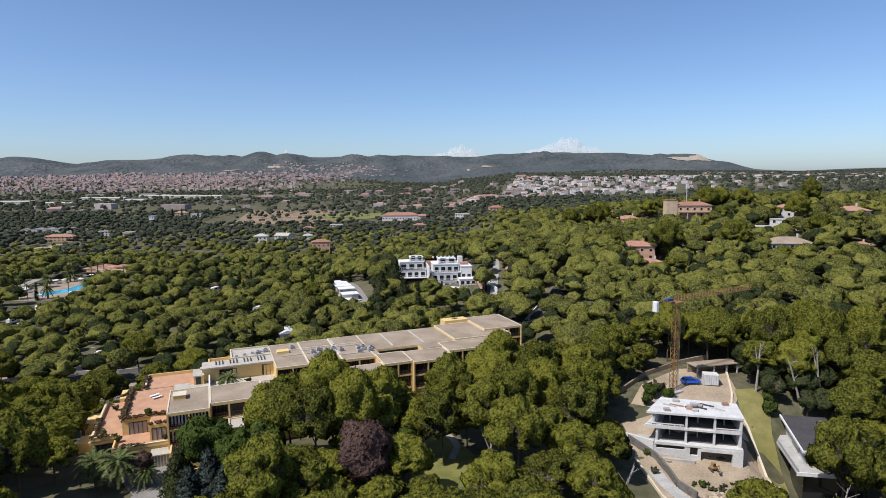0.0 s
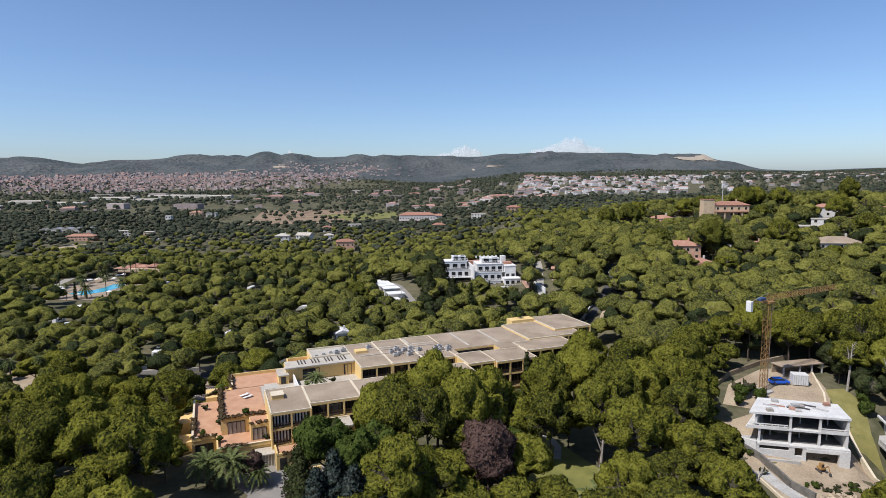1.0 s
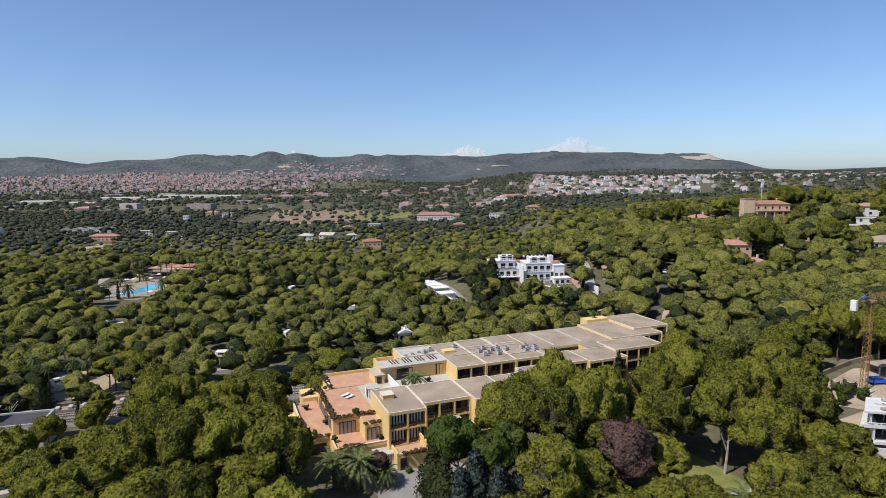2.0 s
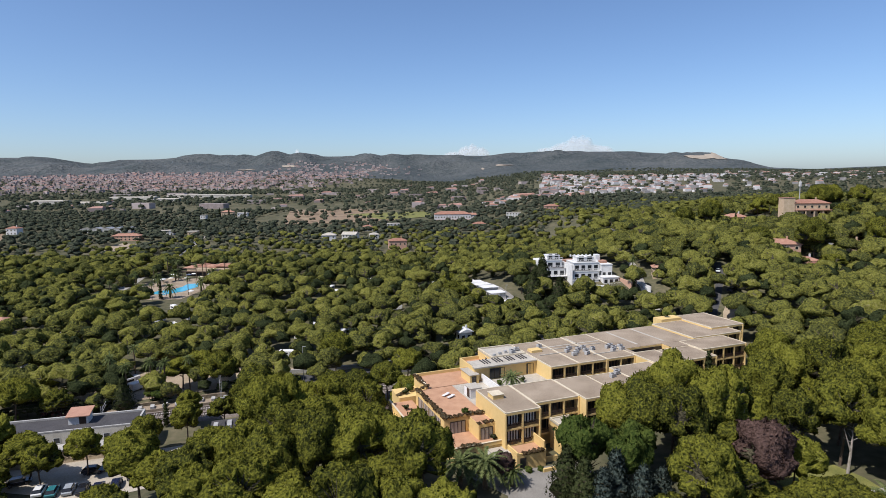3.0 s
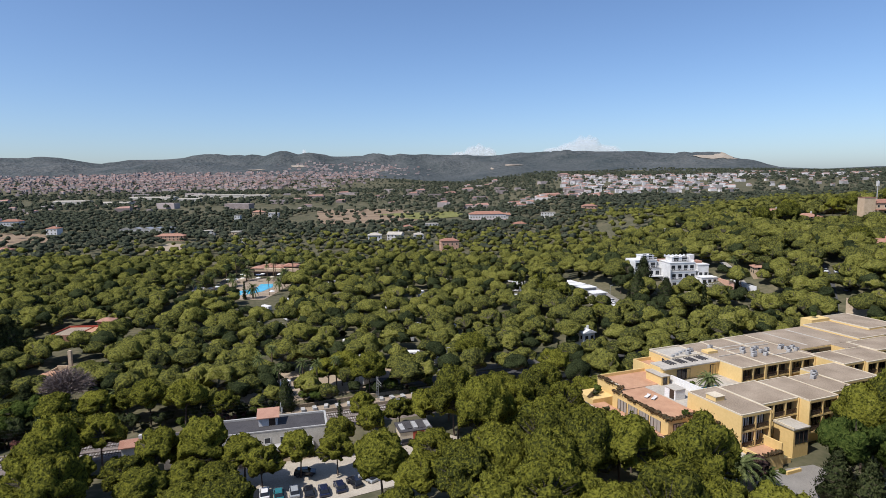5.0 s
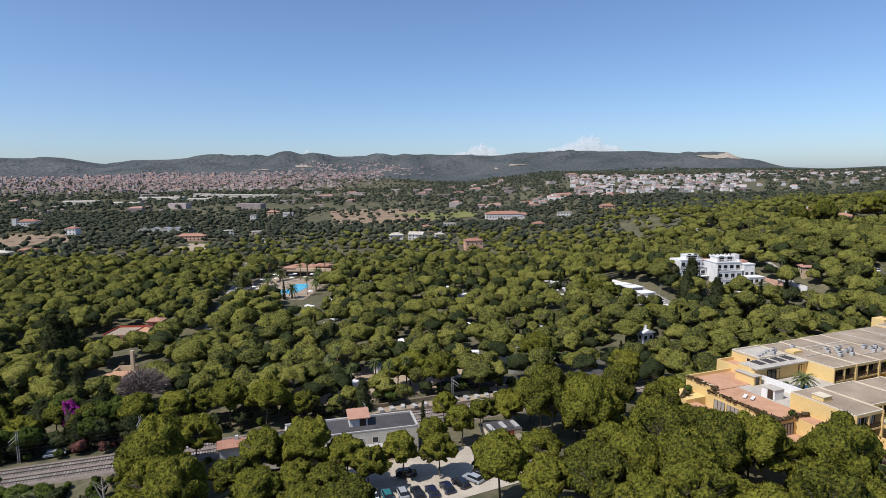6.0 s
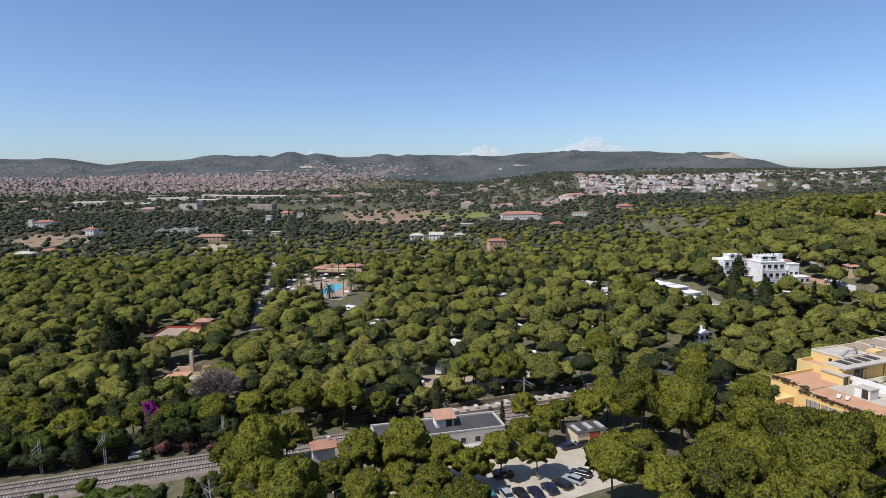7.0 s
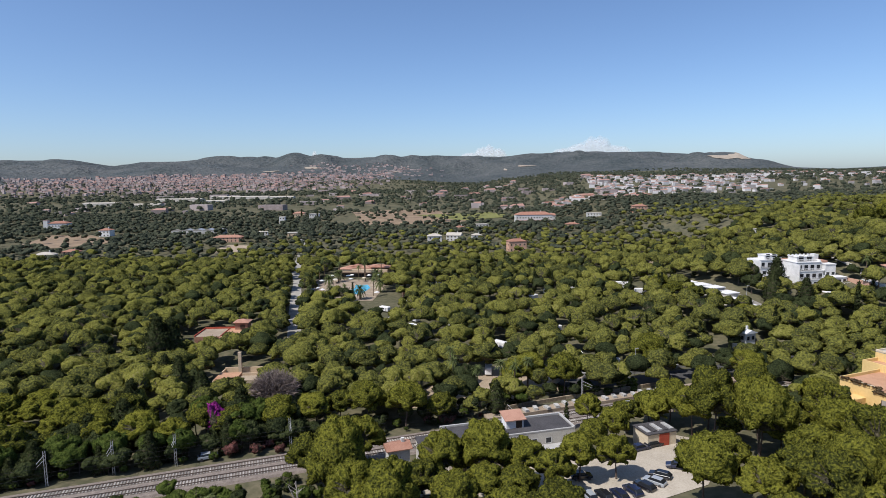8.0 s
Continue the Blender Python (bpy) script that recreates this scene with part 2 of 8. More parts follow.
def comb(x0, x1, y0, y1, z0, z1, count, wide, rail=0.09):
    """A railing in one piece: a top rail with uprights below it."""
    line = [(x0, z1), (x0, z1 - rail)]
    for k in range(count):
        x = x0 + wide / 2 + (x1 - x0 - wide) * k / (count - 1)
        line += [(x - wide / 2, z1 - rail), (x - wide / 2, z0), (x + wide / 2, z0), (x + wide / 2, z1 - rail)]
    line = line[:1] + line[2:-1] + [(x1, z1 - rail), (x1, z1)]
    bm = bmesh.new()
    front, back = ([bm.verts.new((x, y, z)) for x, z in line] for y in (y0, y1))
    bm.faces.new(front)
    bm.faces.new(back[::-1])
    for k in range(len(line)):
        j = (k + 1) % len(line)
        bm.faces.new((front[j], front[k], back[k], back[j]))
    bmesh.ops.remove_doubles(bm, verts=bm.verts[:], dist=0.001)
    bmesh.ops.recalc_face_normals(bm, faces=bm.faces[:])
    return bm


def prism(points, z0, z1):
    """An upright prism over a ring of points (anticlockwise)."""
    bm = bmesh.new()
    lo = [bm.verts.new((x, y, z0)) for x, y in points]
    hi = [bm.verts.new((x, y, z1)) for x, y in points]
    bm.faces.new(lo[::-1])
    bm.faces.new(hi)
    n = len(points)
    for i in range(n):
        bm.faces.new((lo[i], lo[(i + 1) % n], hi[(i + 1) % n], hi[i]))
    return bm


def beam(bm, a, b, r=0.05, sides=4, r2=None):
    a, b = Vector(a), Vector(b)
    turn = (b - a).to_track_quat("Z", "Y").to_matrix()
    rings = []
    for at, rad in ((a, r), (b, r if r2 is None else r2)):
        rings.append([bm.verts.new(at + turn @ Vector((rad * math.cos(2 * math.pi * k / sides + 0.78), rad * math.sin(2 * math.pi * k / sides + 0.78), 0))) for k in range(sides)])
    for k in range(sides):
        bm.faces.new((rings[0][k], rings[0][(k + 1) % sides], rings[1][(k + 1) % sides], rings[1][k]))
    bm.faces.new(rings[0][::-1])
    bm.faces.new(rings[1])
    return bm


def mesh_of(name, verts, tris, mat, tint=None, normals=None, shade_faces=None):
    """A mesh from numpy arrays of points and triangles."""
    me = bpy.data.meshes.new(name)
    verts, tris = np.asarray(verts, np.float32), np.asarray(tris, np.int32)
    me.vertices.add(len(verts))
    me.vertices.foreach_set("co", verts.ravel())
    me.loops.add(tris.size)
    me.loops.foreach_set("vertex_index", tris.ravel())
    me.polygons.add(len(tris))
    me.polygons.foreach_set("loop_start", np.arange(0, tris.size, 3, dtype=np.int32))
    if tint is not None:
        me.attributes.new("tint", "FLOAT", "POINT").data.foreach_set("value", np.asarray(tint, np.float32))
    me.update(calc_edges=True)
    me.validate()
    if normals is not None:
        me.normals_split_custom_set_from_vertices(np.asarray(normals, np.float32))
    else:
        me.polygons.foreach_set("use_smooth", np.zeros(len(me.polygons), bool))
    if mat:
        me.materials.append(mat)
    # Second material: painted shade on the marked faces.
    if shade_faces is not None:
        me.materials.append(BOUGH_SHADE)
        me.polygons.foreach_set("material_index", shade_faces)
    return me


# ---------------------------------------------------------------- lie of the land
RAIL_A = radians(19.5)
RAIL_C, RAIL_S = math.cos(RAIL_A), math.sin(RAIL_A)
RIDGE_AZ = [-60, -37, -33.7, -30.8, -28.7, -25.5, -22.5, -19, -15.5, -12.4, -6.1, -1.2, 3.6, 6.3, 15.2, 18.6, 24.2, 28.6, 31.8, 36.1, 60]
RIDGE_EL = [1.5, 1.69, 1.73, 1.2, 1.63, 1.69, 2.05, 1.97, 2.23, 1.97, 2.01, 2.08, 1.88, 2.17, 2.18, 2.01, 1.6, 0.46, 0.33, 0.53, 0.6]


def wave(x, y, metres, seed):
    """Smooth, cheap relief between -1 and 1."""
    rng = np.random.RandomState(seed)
    total = 0.0
    for _ in range(5):
        a, ph, k = rng.uniform(0, 6.28), rng.uniform(0, 6.28), rng.uniform(0.6, 1.6) * 6.28 / metres
        total = total + np.sin((np.cos(a) * x + np.sin(a) * y) * k + ph)
    return total / 5


def rail_offset(x, y):
    """Metres north of the railway's middle."""
    return -(x + 160) * RAIL_S + (y - 137.7) * RAIL_C


def ground(x, y):
    x, y = np.asarray(x, float), np.asarray(y, float)
    q = rail_offset(x, y)
    z = -2.2 + 0.014 * np.maximum(0, y - 500) + 0.6 * wave(x, y, 120, 3)
    z = z + 2.4 * smooth(-12, -30, q) * smooth(160, 80, x)
    z = z + 6.6 * smooth(-28, -60, q) * smooth(-145, -85, x) * smooth(170, 80, x)
    z = z - 2.5 * smooth(25, 42, x) * smooth(116, 109.5, y)
    z = z + 6 * smooth(10, 62, x) * smooth(104, 136, y) + 8 * smooth(10, 70, x) * smooth(136, 190, y)
    z = z - 4.2 * smooth(57, 65, x) * smooth(124, 110, y)
    fall = 1 - 0.75 * smooth(430, 720, y)
    z = z + 14 * smooth(-90, 40, x) * smooth(170, 280, y) * fall + 13 * smooth(70, 210, x) * smooth(140, 300, y) * fall
    z = z + 7 * np.exp(-((x + 8) / 55) ** 2 - ((y - 296) / 36) ** 2) + 4 * np.exp(-((x + 5) / 35) ** 2 - ((y - 202) / 22) ** 2) + 3.6 * np.exp(-((x + 45) / 24) ** 2 - ((y - 262) / 30) ** 2)
    z = z - 4.5 * smooth(62, 90, x) * smooth(335, 285, y) * smooth(185, 225, y)
    r, az = np.hypot(x + 73, y), np.degrees(np.arctan2(x + 73, y))
    z = z + 34 * smooth(1900, 3000, r) * smooth(-1, -9, az) * smooth(-60, -45, az) + 20 * smooth(1050, 1750, r) * smooth(4, 10, az) * smooth(60, 40, az)
    crest = 58 + np.tan(np.radians(np.interp(az, RIDGE_AZ, RIDGE_EL))) * 4200
    hill = smooth(2700, 4200, r + 260 * wave(x, y, 900, 11)) * (1 - 0.6 * smooth(4200, 4850, r))
    rough = 1 + (0.30 * wave(x, y, 520, 5) + 0.20 * wave(x, y, 230, 6)) * smooth(4200, 3900, r)
    z = z + np.where(r > 2300, (crest - z) * np.minimum(hill * rough, 1.0), 0)
    level = smooth(13, 7, np.abs(q)) * smooth(-40, -70, x)
    z = z * (1 - level) - 1.3 * level
    return z


def gz(x, y):
    return float(ground(x, y))


def terrain():
    angles = np.concatenate([np.arange(-180, -58, 4.0), np.arange(-58, 58, 0.5), np.arange(58, 180, 4.0), [180.0]])
    radii = np.concatenate([[0.05], np.geomspace(6, 70, 14), np.geomspace(72, 900, 110), np.geomspace(920, 4880, 80)])
    a, r = np.meshgrid(np.radians(angles), radii)
    x, y = -80 + r * np.sin(a), -10 + r * np.cos(a)
    z = ground(x, y)
    verts = np.stack([x, y, z], -1).reshape(-1, 3)
    n = len(angles)
    i, j = np.meshgrid(np.arange(len(radii) - 1), np.arange(n - 1), indexing="ij")
    p = (i * n + j).ravel()
    tris = np.concatenate([np.stack([p, p + n, p + n + 1], -1), np.stack([p, p + n + 1, p + 1], -1)])
    ob = new("ground", mesh_of("ground", verts, tris, GROUND))
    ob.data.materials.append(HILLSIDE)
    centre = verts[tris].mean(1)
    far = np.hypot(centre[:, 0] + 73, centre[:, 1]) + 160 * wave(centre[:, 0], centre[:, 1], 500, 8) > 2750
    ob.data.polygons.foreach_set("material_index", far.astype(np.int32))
    ob.data.polygons.foreach_set("use_smooth", np.ones(len(tris), bool))
    return tagged(ob, "dry wooded ground rising to low hills inland", "ground", kind="structure")


terrain()

# ---------------------------------------------------------------- laid surfaces


def sheet(name, ring, mat, label, category, lift=0.10, cuts=5, z=None):
    """A paved or mown patch that follows the ground."""
    bm = bmesh.new()
    bm.faces.new([bm.verts.new((x, y, 0)) for x, y in ring])
    bmesh.ops.triangulate(bm, faces=bm.faces[:])
    bmesh.ops.subdivide_edges(bm, edges=bm.edges[:], cuts=cuts, use_grid_fill=True)
    bmesh.ops.triangulate(bm, faces=bm.faces[:])
    for v in bm.verts:
        v.co.z = (gz(v.co.x, v.co.y) if z is None else z) + lift
    bm.normal_update()
    for f in bm.faces:
        if f.normal.z < 0:
            f.normal_flip()
    return tagged(part(name, bm, mat), label, category, kind="structure")


def strip(name, pts, width, mat, label, category, lift=0.10, deep=0.0, step=3.0, z=None):
    """A road, path or bed along a line, following the ground; deep: the height of its sides."""
    line = []
    for (ax, ay), (bx, by) in zip(pts, pts[1:]):
        n = max(1, int(math.hypot(bx - ax, by - ay) / step))
        line += [(ax + (bx - ax) * k / n, ay + (by - ay) * k / n) for k in range(n)]
    line.append(pts[-1])
    bm, rows = bmesh.new(), []
    for i, (x, y) in enumerate(line):
        ax, ay = line[max(0, i - 1)]
        bx, by = line[min(len(line) - 1, i + 1)]
        d = math.hypot(bx - ax, by - ay) or 1
        nx, ny = -(by - ay) / d * width / 2, (bx - ax) / d * width / 2
        row = []
        for sx, sy, dz in ((x + nx * 1.12, y + ny * 1.12, -deep - 0.15), (x + nx, y + ny, 0), (x - nx, y - ny, 0), (x - nx * 1.12, y - ny * 1.12, -deep - 0.15)):
            row.append(bm.verts.new((sx, sy, (gz(x, y) if z is None else z) + lift + dz)))
        rows.append(row)
    for a, b in zip(rows, rows[1:]):
        for k in range(3):
            bm.faces.new((a[k], a[k + 1], b[k + 1], b[k]))
    bmesh.ops.recalc_face_normals(bm, faces=bm.faces[:])
    return tagged(part(name, bm, mat), label, category, kind="structure")


def wall_line(name, pts, height, thick, mat, label, base=None):
    """A low wall along a line; its top follows the ground."""
    ob = thing(name, Matrix.Identity(4), label, "wall")
    for (ax, ay), (bx, by) in zip(pts, pts[1:]):
        d = math.hypot(bx - ax, by - ay)
        nx, ny = -(by - ay) / d * thick / 2, (bx - ax) / d * thick / 2
        za, zb = (gz(ax, ay), gz(bx, by)) if base is None else (base, base)
        bm = bmesh.new()
        vs = [bm.verts.new(p) for p in ((ax + nx, ay + ny, za - 0.8), (ax - nx, ay - ny, za - 0.8), (bx - nx, by - ny, zb - 0.8), (bx + nx, by + ny, zb - 0.8),
                                        (ax + nx, ay + ny, za + height), (ax - nx, ay - ny, za + height), (bx - nx, by - ny, zb + height), (bx + nx, by + ny, zb + height))]
        for f in ((3, 2, 1, 0), (4, 5, 6, 7), (0, 1, 5, 4), (1, 2, 6, 5), (2, 3, 7, 6), (3, 0, 4, 7)):
            bm.faces.new([vs[i] for i in f])
        bmesh.ops.recalc_face_normals(bm, faces=bm.faces[:])
        part("panel", bm, mat, ob)
    return ob


sheet("lawn", [(-5, 133), (1, 132), (1, 119), (5, 110), (10, 100), (11, 92), (6, 86), (-3, 88), (-6, 99), (-4, 115), (-6, 125)], LAWN, "mown green lawn between pines", "lawn", 0.08)
sheet("driveway", [(-57, 107.5), (-50.5, 105.2), (-46.5, 104.5), (-38.5, 106.5), (-36, 102.5), (-43.5, 97), (-44.5, 84), (-53, 82), (-52.5, 95), (-58.5, 101)], FORECOURT, "worn grey forecourt of the hotel", "driveway", 0.12)
strip("garden_path", [(-1.5, 121), (1.8, 115.5), (2.6, 112), (1.4, 107)], 1.3, PAVING, "pale garden path across the lawn", "path", 0.14)
strip("garden_path", [(-1, 91.5), (2.5, 93.2), (7.5, 95.2), (14, 97)], 1.0, PAVING, "pale garden path at the lawn's foot", "path", 0.14)
sheet("car_park", [(-168, 112), (-142, 107), (-128, 103), (-112, 109), (-106, 118), (-101, 132), (-108, 141), (-118, 133), (-133, 126.5), (-168, 119)], PALE_SAND, "sandy car park in front of the station", "car park", 0.10)
sheet("building_site", [(37, 119), (37, 108), (37, 98), (39, 93), (56, 94), (60, 104), (62, 112), (60, 123), (46, 122)], SAND, "bare sandy earth round the unfinished villa", "earth", 0.10)
sheet("upper_yard", [(41, 126), (47, 122.5), (60, 119.5), (65, 127), (68, 141), (57, 141), (46, 134)], SAND, "sandy yard and drive above the villa", "yard", 0.10)
sheet("house_garden", [(62.6, 121), (65, 129), (69.5, 129.5), (70, 124), (67.2, 117), (66.0, 110), (63.6, 102), (60.0, 94.5), (56.8, 95), (58.9, 100.5), (60.6, 106), (62.5, 113), (62.7, 117.5)], DRY_LAWN, "sloping strip of dry mown grass", "lawn", 0.26, cuts=8)
strip("lane", [(-222, 232), (-236, 286), (-243, 314), (-253, 357), (-266, 402), (-293, 527), (-317, 618)], 5.0, PAVING, "pale lane running inland between pines", "road", 0.12, step=8)
sheet("camp_ground", [(-172, 158), (-150, 161), (-120, 174), (-112, 188), (-132, 196), (-160, 190), (-178, 176)], SAND, "dusty pale ground of the camp site", "ground", 0.10)
strip("road", [(-128, 176.5), (-105, 178), (-86, 185), (-60, 194), (-30, 206), (-12, 214)], 6.5, ASPHALT, "asphalt road behind a low wall", "road", 0.15, step=4)
sheet("sand_bank", [(33, 203), (46, 205), (48, 214), (43, 221), (37, 212)], SAND, "bare sandy bank beside the lane", "earth", 0.12)
wall_line("bank_wall", [(27, 197.5), (33, 202.5), (40, 204)], 1.8, 0.5, STONE, "ochre stone wall below a sandy bank")
wall_line("lane_wall", [(17, 195), (26, 204.5), (36, 221)], 1.1, 0.3, WHITE, "white wall along the hotel lane")
wall_line("roadside_wall", [(-120, 182), (-104, 184), (-84, 191.5), (-60, 200), (-40, 208)], 1.3, 0.4, CONCRETE, "weathered grey roadside wall")
strip("hill_road", [(15, 189), (24, 198.5), (31, 207), (40, 222), (49, 240), (53, 253)], 3.4, ASPHALT, "narrow asphalt lane climbing behind the hotel", "road", 0.14, step=4)
strip("lane", [(20, 228), (21.5, 243), (23.2, 258), (25.2, 273), (26.6, 289), (25, 304)], 4.6, PAVING, "steep pale lane beside the white house", "road", 0.12, step=4)
sheet("earth_field", [(-610, 660), (-560, 655), (-505, 600), (-500, 560), (-545, 535), (-580, 560)], FIELD, "bare brown field among scrub", "field", 0.3)
sheet("earth_field", [(-330, 1010), (-190, 1010), (-120, 790), (-200, 745), (-270, 745)], FIELD, "dry brown field with scattered shrubs", "field", 0.4)
sheet("green_field", [(-215, 900), (-100, 940), (-70, 850), (-150, 800)], LAWN, "pale green field beside the dry field", "field", 0.6)
sheet("earth_field", [(-46, 400), (-26, 392), (-24, 360), (-44, 372)], SAND, "clearing of bare pinkish soil", "field", 0.3)
sheet("earth_yard", [(-372, 560), (-340, 552), (-332, 512), (-368, 505)], SAND, "bare yard before a farmhouse", "yard", 0.3)
sheet("pool_terrace", [(-234, 298), (-200, 300), (-197, 360), (-246, 368), (-240, 330)], GRAVEL, "sandy terrace round a swimming pool", "terrace", 0.12)
sheet("swimming_pool", [(-224, 316), (-215, 312), (-208, 322), (-206, 336), (-209, 346), (-216, 345), (-215, 336), (-217, 327), (-223, 323)], POOL, "bright blue free-form swimming pool", "pool", 0.2)

# ---------------------------------------------------------------- railway
RAILWAY = Matrix.Translation((-160, 137.7, -1.3)) @ Matrix.Rotation(RAIL_A, 4, "Z")
bed = bmesh.new()
for s0, s1 in ((-150, -50), (-50, 50), (50, 110)):
    vs = [bed.verts.new((s, w, z)) for s in (s0, s1) for w, z in ((-5.4, -0.3), (-4.6, 0.42), (4.6, 0.42), (5.4, -0.3))]
    for k in range(3):
        bed.faces.new((vs[k], vs[k + 4], vs[k + 5], vs[k + 1]))
bmesh.ops.recalc_face_normals(bed, faces=bed.faces[:])
ballast = part("track_bed", bed, BALLAST)
ballast.matrix_basis = RAILWAY
tagged(ballast, "bed of brown track ballast", "railway", kind="structure")
track = thing("railway_track", RAILWAY, "double railway track with concrete sleepers", "railway")
for centre in (-2.1, 2.1):
    for side in (-0.84, 0.84):
        part("rail", boxes((-150, 110, centre + side - 0.09, centre + side + 0.09, 0.60, 0.76)), STEEL, track)
sleeper = bmesh.new()
box(sleeper, -0.13, 0.13, -1.3, 1.3, 0.40, 0.60, 0.02)
sleeper_mesh = bpy.data.meshes.new("sleeper")
sleeper.to_mesh(sleeper_mesh)
sleeper.free()
sleeper_mesh.materials.append(SLEEPER)
rest_of_sleepers = bmesh.new()
for centre in (-2.1, 2.1):
    for k in range(433):
        s = -149.5 + 0.6 * k
        if -88 < s < 0:
            ob = part("sleeper", sleeper_mesh, None, track)
            ob.location = (s, centre, 0)
        else:
            box(rest_of_sleepers, s - 0.13, s + 0.13, centre - 1.3, centre + 1.3, 0.40, 0.60)
tagged(part("distant_sleeper", rest_of_sleepers, SLEEPER, track), kind="stuff")
platform = part("platform", boxes((12, 100, 5.6, 8.6, -0.5, 0.8)), GRAVEL)
platform.matrix_basis = RAILWAY
tagged(platform, "low gravelled platform beside the track", "platform", kind="structure")
wall_line("trackside_wall", [(-150, 155), (-128, 163.5), (-104, 172), (-92, 177)], 1.1, 0.4, STONE, "long grey wall above the track")
stack_rng = random.Random(3)
for k in range(18):
    s = 20 + 3.0 * k
    m = RAILWAY @ Matrix.Translation((s, 6.6 + stack_rng.uniform(-0.3, 0.9), 0.8)) @ Matrix.Rotation(stack_rng.uniform(-0.25, 0.25), 4, "Z")
    pal = thing("stack_of_slabs", m, "stack of pale concrete slabs on the platform", "building material", "slabs on the platform")
    for j in range(3):
        part("slab", boxes((-0.5, 0.5, -1.0, 1.0, 0.22 * j, 0.22 * j + 0.18)), CONCRETE, pal)
for s, w in ((-84, 7.2), (-60, 7.2), (-36, 7.2), (14, -6.4), (40, 7.2), (-72, 7.6)):
    m = RAILWAY @ Matrix.Translation((s, w, 0))
    mast = thing("catenary_mast", m, "grey lattice mast carrying the overhead line", "mast", "masts along the railway")
    bm = bmesh.new()
    for dx in (-0.2, 0.2):
        beam(bm, (dx, 0, 0), (dx, 0, 7.4), 0.07)
    for k in range(9):
        beam(bm, (-0.2, 0, 0.4 + 0.78 * k), (0.2, 0, 1.1 + 0.78 * k), 0.035)
    part("post", bm, GALVA, mast)
    side = -1 if w > 0 else 1
    bm = beam(bmesh.new(), (0, 0, 6.6), (0, side * 4.8, 6.9), 0.05)
    beam(bm, (0, 0, 5.7), (0, side * 4.6, 6.2), 0.04)
    part("bracket", bm, GALVA, mast)
wire = thing("overhead_line", RAILWAY, "thin overhead contact wires above the track", "cable")
for w, z in ((-2.1, 6.1), (2.1, 6.1), (-2.1, 6.9), (2.1, 6.9)):
    part("wire", beam(bmesh.new(), (-150, w, z), (110, w, z), 0.010), BITUMEN, wire)

# ---------------------------------------------------------------- hotel
HOTEL_A = radians(21.9)
HOTEL = Matrix.Translation((-51.8, 106.8, 0)) @ Matrix.Rotation(HOTEL_A, 4, "Z")
hotel = thing("hotel", HOTEL, "ochre stepped hotel with flat gravel roofs among pines", "hotel")


def glazed(x0, x1, y, z0, z1, bars=3, parent=None, mat=None, frame_mat=None):
    """A window or glazed door facing -y: pane, frame with uprights, and a head."""
    win = part("window", boxes((x0, x1, y - 0.03, y + 0.02, z0, z1)), mat or GLASS, parent or hotel)
    fr = bmesh.new()
    for k in range(bars + 1):
        x = x0 + (x1 - x0) * k / bars
        box(fr, x - 0.05, x + 0.05, y - 0.10, y - 0.031, z0, z1)
    box(fr, x0, x1, y - 0.10, y - 0.032, z1 - 0.08, z1 + 0.05)
    part("window_frame", fr, frame_mat or BROWN, win)
    return win


def hotel_bay(a0, a1, b0, b1, top, storeys=2, foot=6.0, windows=2, curtain=False):
    """One bay: solid body, deep fins, recessed balconies with brown glazing, gravel roof inside a low coping."""
    deep, step = 1.5, 3.2
    part("bay_wall", boxes((a0, a1, b0 + deep, b1, foot, top - 0.1)), OCHRE, hotel)
    part("fascia", boxes((a0 + 0.3, a1 - 0.3, b0 + 0.15, b0 + deep - 0.002, top - 0.55, top - 0.1)), OCHRE, hotel)
    for a in (a0, a1 - 0.3):
        part("fin", boxes((a, a + 0.3, b0, b0 + deep - 0.002, foot, top - 0.102)), OCHRE, hotel)
    part("roof", boxes((a0 + 0.22, a1 - 0.22, b0 + 0.4, b1 - 0.25, top - 0.098, top + 0.02)), GRAVEL, hotel)
    part("coping", boxes((a0, a0 + 0.22, b0 + 0.15, b1, top - 0.098, top + 0.14), (a1 - 0.22, a1, b0 + 0.15, b1, top - 0.098, top + 0.14),
                         (a0 + 0.22, a1 - 0.22, b1 - 0.25, b1, top - 0.098, top + 0.14), (a0 + 0.22, a1 - 0.22, b0 + 0.15, b0 + 0.4, top - 0.098, top + 0.06)), CREAM, hotel)
    wide = (a1 - a0 - 0.6) / windows
    for s in range(storeys):
        floor = top - step * (s + 1)
        part("balcony_slab", boxes((a0 + 0.3, a1 - 0.3, b0 + 0.2, b0 + deep - 0.002, floor - 0.35, floor)), OCHRE, hotel)
        for w in range(windows):
            x0, x1 = a0 + 0.3 + w * wide, a0 + 0.3 + (w + 1) * wide
            if w:
                part("pier", boxes((x0 - 0.16, x0 + 0.16, b0 + 0.16, b0 + 0.6, floor, top - 0.55 - step * s)), OCHRE, hotel)
            glazed(x0 + 0.1, x1 - 0.1, b0 + deep, floor + 0.02, floor + 2.6, 4)
            if curtain:
                cu = bmesh.new()
                for k in range(5):
                    x = x0 + 0.4 + (x1 - x0 - 0.8) * k / 4.6
                    box(cu, x, x + 0.28, b0 + deep - 0.16, b0 + deep - 0.11, floor + 0.3, floor + 2.5)
                part("curtain", cu, WHITE, hotel, "half-drawn white curtain strips")
            rail = comb(x0 + 0.1, x1 - 0.1, b0 + 0.25, b0 + 0.31, floor + 0.06, floor + 1.02, 15, 0.1)
            part("railing", rail, BROWN, hotel)


